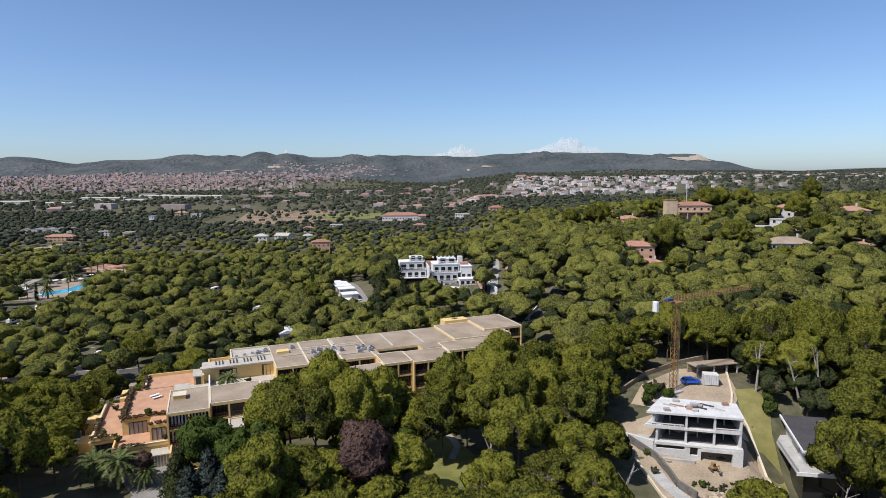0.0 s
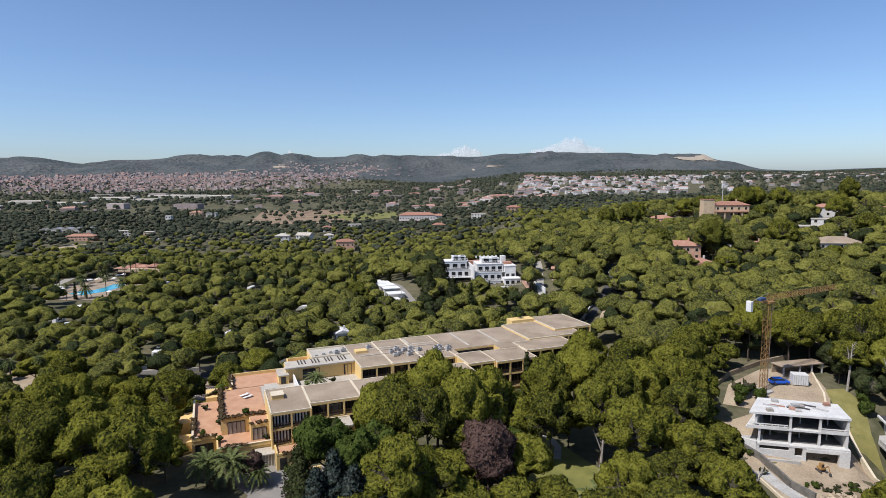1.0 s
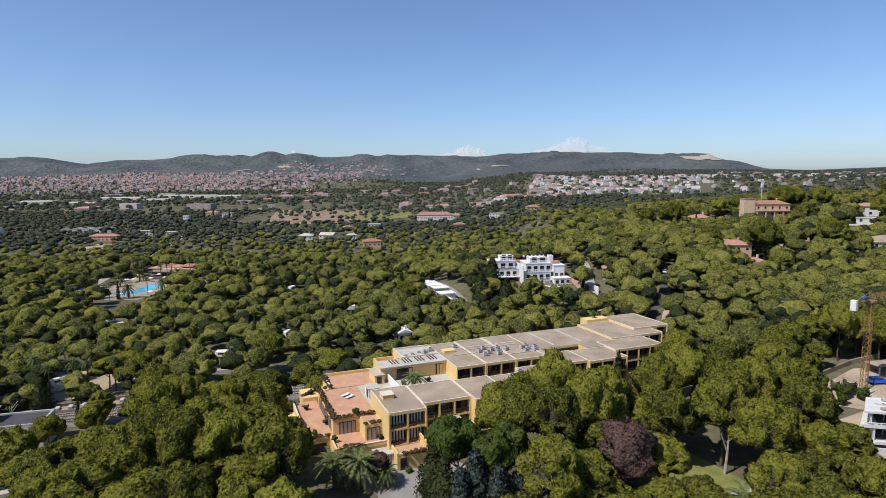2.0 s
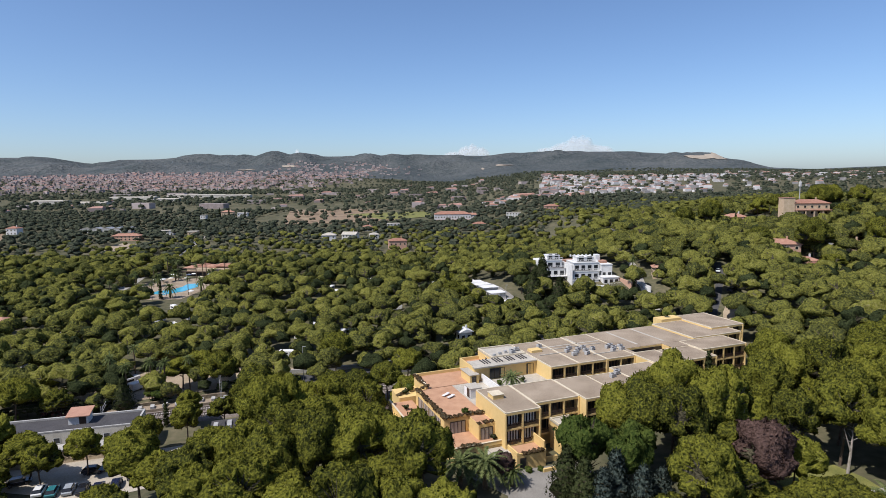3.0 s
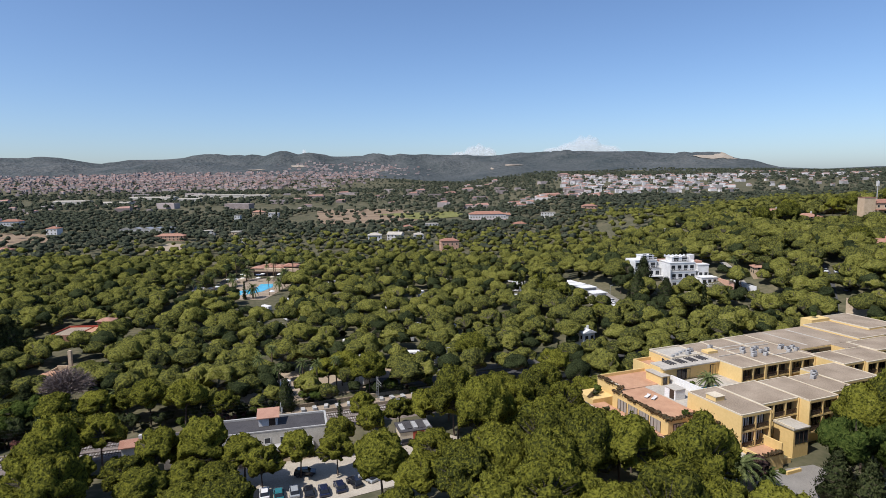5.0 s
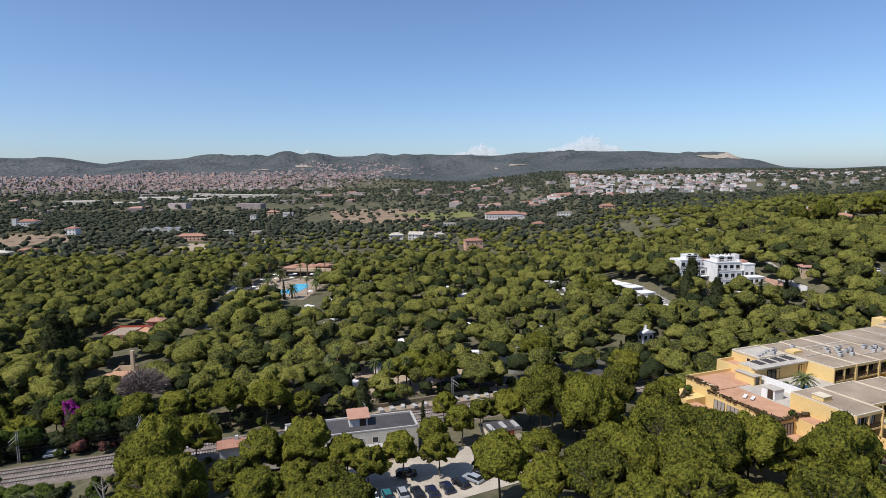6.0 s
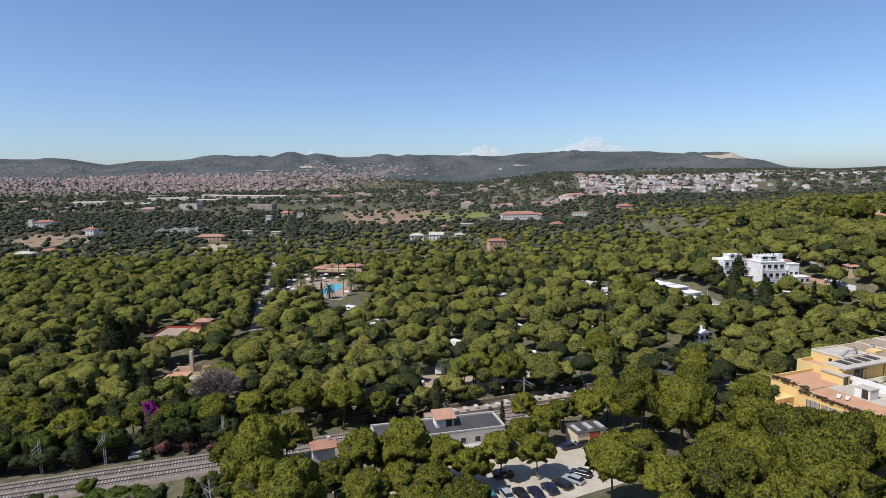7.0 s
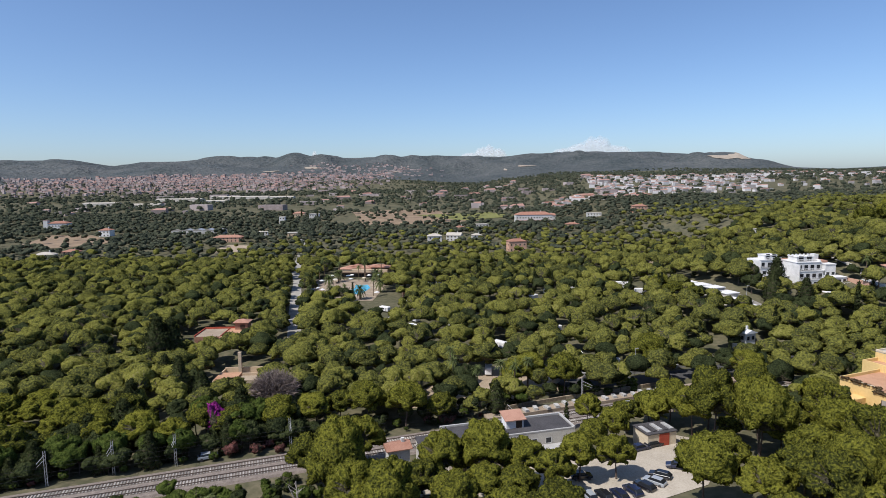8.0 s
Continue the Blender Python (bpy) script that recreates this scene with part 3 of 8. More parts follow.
hotel_bay(0, 7.6, 0, 13.2, 16, curtain=True)
hotel_bay(7.6, 17.8, 2.3, 12.8, 16, windows=3)
hotel_bay(17.8, 26.0, 0.2, 12.2, 16)
hotel_bay(26.0, 34.5, 2.2, 12.2, 15.7)
hotel_bay(34.5, 45.8, 5.2, 15.2, 15.7)
hotel_bay(22.0, 29.6, 19.75, 39.4, 16, 1)
hotel_bay(29.6, 37.6, 19.75, 40, 16, 1)
hotel_bay(37.6, 45.8, 19.75, 40.4, 16, 1)
hotel_bay(45.8, 53.0, 12.8, 21.4, 16)
hotel_bay(53.0, 64.0, 12.2, 21.4, 15.8, windows=3)
part("courtyard_wall", boxes((45.8, 47.4, 21.4, 41, 6, 15.9), (58.6, 64, 21.4, 25.2, 6, 15.9), (47.4, 69, 25.2, 41, 6, 15.9)), OCHRE, hotel)
part("roof", boxes((45.9, 47.3, 21.5, 41, 15.9, 16.02), (58.7, 63.9, 21.5, 25.2, 15.9, 16.02), (47.3, 68.9, 25.3, 41, 15.9, 16.02)), GRAVEL, hotel)
part("courtyard_floor", boxes((47.4, 58.6, 21.4, 25.2, 6, 12.8)), TERRACOTTA, hotel)
court_screen = boxes((47.6, 58.4, 25.0, 25.15, 12.8, 15.5))
part("courtyard_glazing", court_screen, GLASS, hotel)
hotel_bay(64.0, 79.0, 17.0, 25.0, 16.0, windows=4)
hotel_bay(69.0, 86.0, 25.0, 41.0, 16.4, windows=4)
hotel_bay(80.0, 92.0, 29.6, 44.5, 16.9, windows=3)
part("high_wall", boxes((72.5, 80, 41, 44.5, 6, 17.4)), OCHRE, hotel)
part("roof_stripe", boxes((24, 45, 33.6, 34.1, 16.03, 16.1), (38, 38.5, 26, 39, 16.03, 16.1), (52, 52.6, 27, 40, 16.03, 16.1), (60.5, 61.1, 27, 40, 16.03, 16.1)), SCREED, hotel, "pale strip of roof flashing")

# north wing and the patio between the wings
wing = [(6.0, 26.9), (22, 26.4), (22, 39.4), (12.6, 39.4), (12.6, 31.5), (6.0, 31.5)]
part("north_wing", prism(wing, 6, 15.7), OCHRE, hotel)
part("north_wing_roof", prism([(6.1, 27.0), (21.95, 26.5), (21.95, 39.3), (12.7, 39.3), (12.7, 31.4), (6.1, 31.4)], 15.7, 15.95), SCREED, hotel)
part("wing_upstand", boxes((12.6, 22, 31.5, 31.8, 15.951, 16.3), (12.6, 12.9, 31.8, 39.4, 15.951, 16.3), (12.9, 22, 39.1, 39.4, 15.951, 16.3)), CREAM, hotel)
part("step_block", boxes((7.4, 12.598, 31.502, 39.0, 6, 13.6)), OCHRE, hotel)
part("step_block_paving", boxes((7.7, 12.59, 31.51, 38.7, 13.602, 13.68)), TERRACOTTA, hotel)
part("step_block_parapet", boxes((7.4, 7.7, 31.502, 39.0, 13.602, 14.5), (7.7, 12.59, 38.7, 39.0, 13.602, 14.5)), OCHRE, hotel)
part("roof_edge", boxes((5.7, 22, 26.0, 27.6, 15.72, 16.02)), SCREED, hotel, "long pale canopy along the wall top")
glazed(9.8, 13.6, 26.72, 12.7, 15.1, 3)
glazed(19.4, 21.2, 26.5, 12.7, 15.2, 2)
for k in range(4):
    for j in range(3):
        a = 9.0 + 3.2 * k + 0.75 * j
        part("roof_pipe", boxes((a, a + 0.2, 27.9, 30.9, 16.0, 16.2)), BITUMEN, hotel, "dark pipe run on the pale roof")
    part("roof_cowl", boxes((13.6 + 1.9 * k, 14.3 + 1.9 * k, 32.4 + k * 0.8, 33.0 + k * 0.8, 15.95, 16.5)), GALVA, hotel)
part("side_annex", boxes((4.2, 6.4, 25.4, 30.5, 6, 14.6)), OCHRE, hotel)
part("annex_roof", boxes((4.0, 6.5, 25.2, 30.7, 14.6, 14.75)), SCREED, hotel)
glazed(4.7, 5.7, 25.4, 12.7, 14.3, 1)
part("patio_floor", boxes((0.0, 22, 13.202, 26.3, 6, 12.6)), SCREED, hotel)
part("patio_bath", boxes((9, 15, 17.0, 20.5, 12.6, 13.0)), CREAM, hotel)
part("patio_water", boxes((9.3, 14.7, 17.3, 20.2, 12.9, 13.02)), POOL, hotel, "small pale blue plunge pool")
part("patio_screen", boxes((7.4, 7.7, 14.0, 26.2, 12.6, 14.4)), WHITE, hotel)
part("white_lodge", boxes((0.6, 3.2, 17.2, 20.4, 12.6, 14.7)), WHITE, hotel, "white rendered stair lodge with a dark door")
part("lodge_roof", boxes((0.5, 3.3, 17.1, 20.5, 14.7, 14.85)), SCREED, hotel)
part("lodge_door", boxes((0.55, 0.60, 17.6, 18.9, 12.7, 14.7)), BROWN, hotel)
part("roof_box", boxes((0.9, 3.2, 7.0, 9.4, 16.02, 16.85)), OCHRE, hotel)
part("roof_box_lid", boxes((0.8, 3.3, 6.9, 9.5, 16.85, 16.95)), CREAM, hotel)
part("parapet_room", boxes((23.4, 26.4, 31, 33.2, 15.95, 16.6)), OCHRE, hotel)
part("pavilion", boxes((11.0, 15.0, -2.0, 2.2, 6, 12.2)), OCHRE, hotel)
part("pavilion_roof", boxes((10.8, 15.2, -2.2, 2.25, 12.2, 12.42)), SCREED, hotel)
part("pavilion_parapet", boxes((10.8, 11.05, -2.2, 2.25, 12.42, 12.7), (11.05, 15.2, 2.0, 2.25, 12.42, 12.65)), CREAM, hotel)
glazed(11.4, 14.7, -2.0, 9.3, 11.7, 3)


def air_unit(a, b, z, turn=0.0, wide=1.3):
    ob = thing("air_conditioner", HOTEL @ Matrix.Translation((a, b, z)) @ Matrix.Rotation(turn, 4, "Z"), "grey air-conditioning unit on the gravel roof", "air conditioner", "roof units")
    part("casing", box(bmesh.new(), -wide / 2, wide / 2, -0.4, 0.4, 0.12, 0.85, 0.04), GALVA, ob)
    fan = bmesh.new()
    bmesh.ops.create_cone(fan, segments=14, radius1=0.34, radius2=0.34, depth=0.08, cap_ends=True, matrix=Matrix.Translation((0, 0, 0.88)))
    part("fan_guard", fan, BITUMEN, ob)
    part("foot", boxes((-wide / 2, -wide / 2 + 0.15, -0.45, 0.45, 0, 0.12), (wide / 2 - 0.15, wide / 2, -0.45, 0.45, 0, 0.12)), GALVA, ob)


for a, b in ((33.6, 30.2), (35.2, 28.6), (33.4, 26.6), (35.4, 25.0), (37.2, 29.4), (44.2, 26.2), (45.6, 24.8), (44.6, 28.2), (19, 33), (21, 34.5), (27.5, 34.5), (31.8, 28.4), (36.4, 27.0), (38.8, 27.6), (32.0, 25.4), (42.8, 24.6), (43.2, 27.4), (46.4, 26.6)):
    air_unit(a, b, 16.02, 0.1 * a % 0.4)
for a, b in ((33.2, 10.8), (31.2, 9.6), (34.0, 12.4 - 0.8)):
    air_unit(a, b, 15.72, 0.2)
for a0, a1, b in ((29, 44, 31.4), (24, 33, 28.2), (36.5, 44, 24.0)):
    pipe = thing("roof_duct", HOTEL, "grey service duct lying on the roof", "duct")
    part("duct", boxes((a0, a1, b, b + 0.25, 16.02, 16.22)), SCREED, pipe)

# stepped terraces
part("upper_terrace", boxes((-8.6, -0.002, 9, 26, 6, 12.58), (-6, 7.39, 26.302, 35, 6, 12.58)), OCHRE, hotel)
part("terrace_paving", boxes((-8.4, -0.002, 9.2, 26, 12.582, 12.7), (-5.8, 7.38, 26.302, 34.8, 12.582, 12.7)), TERRACOTTA, hotel)
part("lower_terrace", boxes((-14, -8.602, 8, 29, 4, 9.48), (-9.4, 1.4, 1.6, 8.998, 5, 9.48), (-11.5, -6.002, 29.002, 35, 4, 10.4)), OCHRE, hotel)
part("lower_paving", boxes((-13.8, -8.604, 8.2, 28.8, 9.482, 9.6), (-9.2, 1.2, 1.8, 8.996, 9.482, 9.6)), TERRACOTTA, hotel)
part("room_block", boxes((-3.4, -0.004, 4.4, 8.996, 9.6, 12.7)), OCHRE, hotel)
part("room_roof_paving", boxes((-3.3, -0.2, 4.5, 8.99, 12.702, 12.76)), TERRACOTTA, hotel)
glazed(-3.0, -0.5, 4.4, 9.62, 12.0, 3, mat=LIT_GLASS)
glazed(-7.4, -4.2, 9.0, 9.62, 12.0, 4, mat=LIT_GLASS)
part("parapet", boxes((-14, -13.7, 8, 29, 9.6, 10.35), (-14, -9.4, 7.9, 8.2, 9.6, 10.35), (-9.4, 1.4, 1.5, 1.8, 9.6, 10.3), (-9.6, -9.3, 1.5, 8.0, 9.6, 10.3),
                      (-6, -5.7, 26.2, 35, 12.7, 13.4), (-8.6, -8.3, 9, 26, 12.7, 13.3), (-8.6, -0.3, 8.9, 9.2, 12.7, 13.2), (-6, 7.38, 34.8, 35.1, 12.7, 13.4)), OCHRE, hotel)
part("parapet_coping", boxes((-14.05, -13.65, 8, 29, 10.35, 10.43), (-14, -9.4, 7.85, 8.25, 10.351, 10.431), (-9.4, 1.4, 1.45, 1.85, 10.3, 10.38), (-6.05, -5.65, 26.2, 35, 13.4, 13.48)), CREAM, hotel)
glazed(-13.4, -10.2, 7.95, 6.8, 8.9, 3)
glazed(-8.4, -5.4, 1.55, 6.8, 8.9, 3)
for k in range(4):
    b = 11.0 + 3.4 * k
    win = part("window", boxes((-8.66, -8.603, b, b + 2.9, 9.7, 12.0)), LIT_GLASS, hotel)
    fr = bmesh.new()
    for j in range(4):
        box(fr, -8.72, -8.661, b + j * 0.95, b + j * 0.95 + 0.08, 9.7, 12.0)
    part("window_frame", fr, BROWN, win)
for a in (-5.0, -3.2):
    win = part("window", boxes((a, a + 1.0, 34.96, 35.12, 10.4, 11.9)), GLASS, hotel)
for b in (28.2, 30.0):
    win = part("window", boxes((12.54, 12.597, b + 4, b + 4.8, 14.2, 15.3)), GLASS, hotel)
    part("window_frame", boxes((12.50, 12.539, b + 3.9, b + 4.9, 15.3, 15.4)), CREAM, win)
part("stair_wall", boxes((-17, -14, 12, 16, 4, 8.0), (-17, -14, 20, 26, 4, 8.8)), OCHRE, hotel)
part("front_terrace", boxes((0.4, 6.4, -3.8, 0.0, 5, 9.3)), OCHRE, hotel)
part("front_paving", boxes((0.6, 6.2, -3.6, 0.1, 9.3, 9.42)), TERRACOTTA, hotel)
part("front_parapet", boxes((0.4, 0.7, -3.8, 0, 9.42, 10.0), (0.7, 6.4, -3.8, -3.5, 9.42, 9.8), (6.1, 6.4, -3.5, 1.2, 9.42, 11.2)), OCHRE, hotel)
glazed(1.0, 2.2, -3.8, 6.6, 8.9, 1)
part("low_wall", boxes((6.4, 9.4, -3.0, -2.6, 5, 7.6)), OCHRE, hotel)
part("low_wall", boxes((4.5, 8.0, -6.2, -5.8, 5, 7.3)), OCHRE, hotel)
part("entrance_porch", boxes((-3.0, 0.38, -1.6, 1.5, 8.9, 9.1)), SCREED, hotel, "white glazed entrance porch")
glazed(-2.8, 0.2, -1.3, 6.4, 8.9, 6, mat=LIT_GLASS, frame_mat=WHITE)
part("porch_side", boxes((-2.95, -2.8, -1.4, 1.5, 6.0, 8.9), (0.2, 0.36, -1.4, 1.5, 6.0, 8.9)), WHITE, hotel)

for a, b in ((-3.6, 20.8), (-3.0, 19.4)):
    bed_ = thing("sun_lounger", HOTEL @ Matrix.Translation((a, b, 12.7)) @ Matrix.Rotation(0.5, 4, "Z"), "white sun lounger on the terracotta terrace", "sun lounger", "terrace loungers")
    part("seat", box(bmesh.new(), -1.0, 0.5, -0.35, 0.35, 0.25, 0.36, 0.03), WHITE, bed_)
    back = boxes((0.5, 1.05, -0.35, 0.35, 0.36, 0.46))
    part("backrest", back, WHITE, bed_)
    for x in (-0.85, 0.8):
        for y in (-0.3, 0.3):
            part("leg", boxes((x - 0.04, x + 0.04, y - 0.04, y + 0.04, 0, 0.25)), GALVA, bed_)

NAVY_METAL = material("dark blue machine paint", (0.03, 0.05, 0.12), (0.06, 0.09, 0.2), 0.8, rough=0.5)

# ---------------------------------------------------------------- villa shell
VILLA = Matrix.Translation((39.6, 112.3, 0)) @ Matrix.Rotation(math.atan2(-4.0, 17.0), 4, "Z")
villa = thing("unfinished_villa", VILLA, "unfinished white concrete villa of three open storeys", "house")
ROOF = [(0, 0), (17.6, 0), (18.0, 7.8), (3.6, 8.4)]
part("roof_slab", prism(ROOF, 13.55, 13.95), PALE_CONCRETE, villa)
part("floor_slab", prism([(-0.5, 0.1), (17.4, 0.1), (17.9, 7.8), (3.4, 8.4)], 10.6, 10.95), PALE_CONCRETE, villa)
part("floor_slab", prism([(1.6, -0.6), (17.6, -0.6), (17.9, 7.8), (3.4, 8.4)], 7.65, 8.0), PALE_CONCRETE, villa)
for z in (8.0, 10.95):
    for a in (7.3, 12.4):
        part("column", boxes((a, a + 0.38, 0.3, 0.75, z, z + 2.6)), PALE_CONCRETE, villa)
    for a in (4.8, 10.0, 14.8):
        part("column", boxes((a, a + 0.2, 3.4, 3.6, z, z + 2.6)), CONCRETE, villa)
    part("end_wall", boxes((17.0, 17.4, 0.2, 7.4, z, z + 2.6)), PALE_CONCRETE, villa)
    part("back_wall", boxes((4.0, 17.0, 6.9, 7.3, z, z + 2.6)), CONCRETE, villa)
    part("side_fin", prism([(1.9 if z < 9 else 1.2, 0.4), (2.3 if z < 9 else 1.6, 0.4), (4.2, 6.9), (3.8, 6.9)], z, z + 2.6), PALE_CONCRETE, villa)
for row in ((-0.2, 6.9, 0.1, 0.3, 10.95, 11.25), (12.6, 17.2, 0.1, 0.3, 10.95, 11.3), (2.0, 7.2, -0.6, -0.4, 8.0, 8.2)):
    part("balcony_upstand", boxes(row), PALE_CONCRETE, villa)
for k in range(6):
    part("upstand_post", boxes((0.8 + 1.1 * k, 1.0 + 1.1 * k, 0.12, 0.28, 11.25, 11.55)), PALE_CONCRETE, villa)
for row in ((0.2, 7.0, 0.1, 0.3, 11.55, 11.68), (12.8, 17.2, 0.1, 0.3, 11.5, 11.62)):
    part("balcony_rail", boxes(row), PALE_CONCRETE, villa)
for row in ((1.4, 7.2, -0.5, -0.2, 2.6, 6.9), (1.4, 2.0, -0.5, -0.2, 6.9, 7.65), (7.2, 8.2, -0.5, 0.0, 2.6, 7.65), (9.6, 10.2, -0.5, 0.0, 2.6, 7.65), (10.2, 15.8, -0.7, -0.2, 7.0, 7.65), (15.8, 17.6, -0.7, 0.2, 2.6, 7.65), (8.2, 9.6, -0.5, -0.1, 2.6, 6.0)):
    part("lower_wall", boxes(row), PALE_CONCRETE, villa)
part("lower_back", boxes((1.6, 17.4, 5.6, 7.6, 2.6, 7.65)), CONCRETE, villa)
part("side_wall", boxes((17.2, 17.6, 0.2, 7.6, 2.6, 7.65)), PALE_CONCRETE, villa)
part("ramp_wall", prism([(-4.6, 2.5), (-4.3, 2.9), (1.6, -0.2), (1.4, -0.6)], 3.0, 8.25), PALE_CONCRETE, villa)
part("ramp_floor", prism([(-4.3, 2.9), (-1.2, 4.4), (2.4, 4.0), (1.6, -0.2)], 3.0, 7.9), CONCRETE, villa)
part("low_front_wall", boxes((3.2, 9.0, -1.6, -1.2, 4.0, 5.4)), CONCRETE, villa)
# Dark overlays on floors and rear walls: shade of the slabs painted in.
SHADED_FLOOR = material("concrete with painted shade", (0.085, 0.083, 0.08), (0.165, 0.16, 0.152), 1.6, bump=0.005)
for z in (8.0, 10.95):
    part("floor_screed", prism([(3.0, 0.95), (16.9, 0.95), (16.9, 6.85), (4.4, 6.85)], z + 0.004, z + 0.04), SHADED_FLOOR, villa, "dark overlay painting shade on the floor")
    part("inner_lining", boxes((4.4, 16.9, 6.80, 6.896, z + 0.05, z + 2.6)), SHADED_FLOOR, villa, "dark overlay painting shade on the rear wall")
mess = random.Random(12)
for k in range(16):
    a, b = mess.uniform(3.5, 16.0), mess.uniform(1.0, 6.6)
    m = VILLA @ Matrix.Translation((a, b, 13.95)) @ Matrix.Rotation(mess.uniform(-0.5, 0.5), 4, "Z")
    kind = mess.random()
    ob = thing("builders_pallet" if kind < 0.5 else "board_stack", m, "pallet of building blocks on the bare roof" if kind < 0.5 else "stack of weathered boards on the bare roof", "building material", "material on the roof")
    mat = mess.choice((GALVA, PALE_BARK, ROOF_TILE, CONCRETE, BITUMEN))
    if kind < 0.5:
        part("pallet", boxes((-0.6, 0.6, -0.5, 0.5, 0, 0.14)), PALE_BARK, ob)
        part("load", box(bmesh.new(), -0.55, 0.55, -0.45, 0.45, 0.14, mess.uniform(0.3, 0.6), 0.03), mat, ob)
    else:
        for j in range(3):
            part("board", boxes((-1.3, 1.3, -0.3 + 0.2 * j, -0.12 + 0.2 * j, 0.02, 0.10 + 0.02 * j)), mat, ob)


def excavator(x, y, turn):
    ob = thing("mini_excavator", Matrix.Translation((x, y, gz(x, y) + 0.10)) @ Matrix.Rotation(turn, 4, "Z") @ Matrix.Scale(0.74, 4), "small yellow tracked excavator on bare earth", "excavator")
    for s in (-0.75, 0.75):
        part("track", box(bmesh.new(), -1.1, 1.1, s - 0.2, s + 0.2, 0, 0.55, 0.12), BITUMEN, ob)
    part("body", box(bmesh.new(), -0.9, 0.7, -0.7, 0.7, 0.6, 1.25, 0.1), YELLOW, ob)
    part("cab", box(bmesh.new(), -0.3, 0.7, -0.6, 0.25, 1.25, 2.3, 0.08), YELLOW, ob)
    part("cab_glass", boxes((-0.2, 0.72, -0.52, 0.17, 1.45, 2.15)), GLASS, ob)
    arm = beam(bmesh.new(), (0.7, 0.3, 1.1), (1.9, 0.3, 2.3), 0.14)
    beam(arm, (1.9, 0.3, 2.3), (2.7, 0.3, 0.9), 0.1)
    part("arm", arm, YELLOW, ob)
    part("bucket", box(bmesh.new(), 2.5, 3.0, 0.0, 0.6, 0.2, 0.8, 0.1), BITUMEN, ob)


DARK_STONE = material("dark grey stonework", (0.085, 0.078, 0.07), (0.20, 0.185, 0.165), 0.8, bump=0.04)
excavator(50.6, 106.6, -1.5)
wall_line("retaining_wall", [(36.6, 113.6), (38.4, 112.3), (41.0, 110.2), (41.6, 105), (41.5, 100.5), (43.2, 96.4)], 1.5, 0.4, DARK_STONE, "curving dark grey retaining wall below the villa")
wall_line("stair_wall", [(36.8, 109.5), (37.0, 102.5), (37.2, 96.5), (38.4, 92.5)], 0.55, 0.35, CREAM, "low pale wall beside the garden steps")
wall_line("retaining_wall", [(62.2, 121), (62.4, 117.5), (62.2, 113), (60.3, 106), (58.6, 100.5), (56.5, 95)], 0.9, 0.45, CREAM, "pale garden wall running downhill")
wall_line("yard_wall", [(40, 131), (48, 138.5), (58, 143.5), (67, 147)], 1.2, 0.4, STONE, "grey wall behind the upper yard")
wall_line("yard_kerb", [(60.5, 121), (63.5, 127), (67.5, 138)], 0.6, 0.4, CREAM, "pale kerb along the upper yard")
stair = thing("garden_stair", Matrix.Identity(4), "pale stone steps descending beside the villa", "steps")
for k in range(18):
    y = 105.5 - 0.72 * k
    x = 38.0 + 0.035 * k * k * 0.3
    part("step", boxes((x, x + 2.6, y - 0.42, y + 0.30, gz(x + 1, y) - 0.6, gz(x + 1, y) + 0.28)), CONCRETE, stair)
rub = random.Random(5)
rubble_mesh = []
for k in range(5):
    bm = bmesh.new()
    bmesh.ops.create_icosphere(bm, subdivisions=1, radius=0.5)
    for v in bm.verts:
        v.co *= rub.uniform(0.7, 1.2)
        v.co.z *= 0.7
    me = bpy.data.meshes.new("stone")
    bm.to_mesh(me)
    bm.free()
    me.materials.append(STONE)
    rubble_mesh.append(me)
bank = thing("rubble_bank", Matrix.Identity(4), "bank of pale rubble stones on the slope", "stones")
for k in range(110):
    x = rub.uniform(44.5, 58.0)
    y = 96.6 + (x - 44.5) * 0.26 + rub.uniform(-0.8, 0.8)
    s = part("stone", rubble_mesh[k % 5], None, bank)
    s.matrix_basis = Matrix.Translation((x, y, gz(x, y) + 0.2)) @ Matrix.Rotation(rub.uniform(0, 6), 4, "Z") @ Matrix.Scale(rub.uniform(0.5, 1.3), 4)
for k in range(9):
    sl = thing("stepping_stone", Matrix.Translation((60.2 + 0.35 * k, 97.5 + 1.15 * k, 0)) @ Matrix.Rotation(0.3, 4, "Z"), "pale stepping slab set in grass", "stepping stone", "stepping stones")
    z = gz(60.2 + 0.35 * k, 97.5 + 1.15 * k) + 0.3
    part("slab", boxes((-0.55, 0.55, -0.25, 0.25, z - 0.4, z + 0.06)), CONCRETE, sl)

# ---------------------------------------------------------------- tower crane
CRANE = Matrix.Translation((51.3, 129.2, gz(51.3, 129.2))) @ Matrix.Rotation(math.atan2(12, 22), 4, "Z")
crane = thing("tower_crane", CRANE, "ochre-yellow lattice tower crane with a white counterweight", "crane")
TOP = 31.6 - gz(51.3, 129.2)
mast = bmesh.new()
for sx in (-0.55, 0.55):
    for sy in (-0.55, 0.55):
        beam(mast, (sx, sy, 0), (sx, sy, TOP), 0.07)
part("mast", mast, YELLOW, crane)
lace = bmesh.new()
n = 16
for k in range(n):
    z0, z1 = TOP * k / n, TOP * (k + 1) / n
    for (ax, ay), (bx, by) in (((-0.55, -0.55), (0.55, -0.55)), ((0.55, -0.55), (0.55, 0.55)), ((0.55, 0.55), (-0.55, 0.55)), ((-0.55, 0.55), (-0.55, -0.55))):
        beam(lace, (ax, ay, z0), (bx, by, z1), 0.042)
        beam(lace, (ax, ay, z1), (bx, by, z1), 0.05)
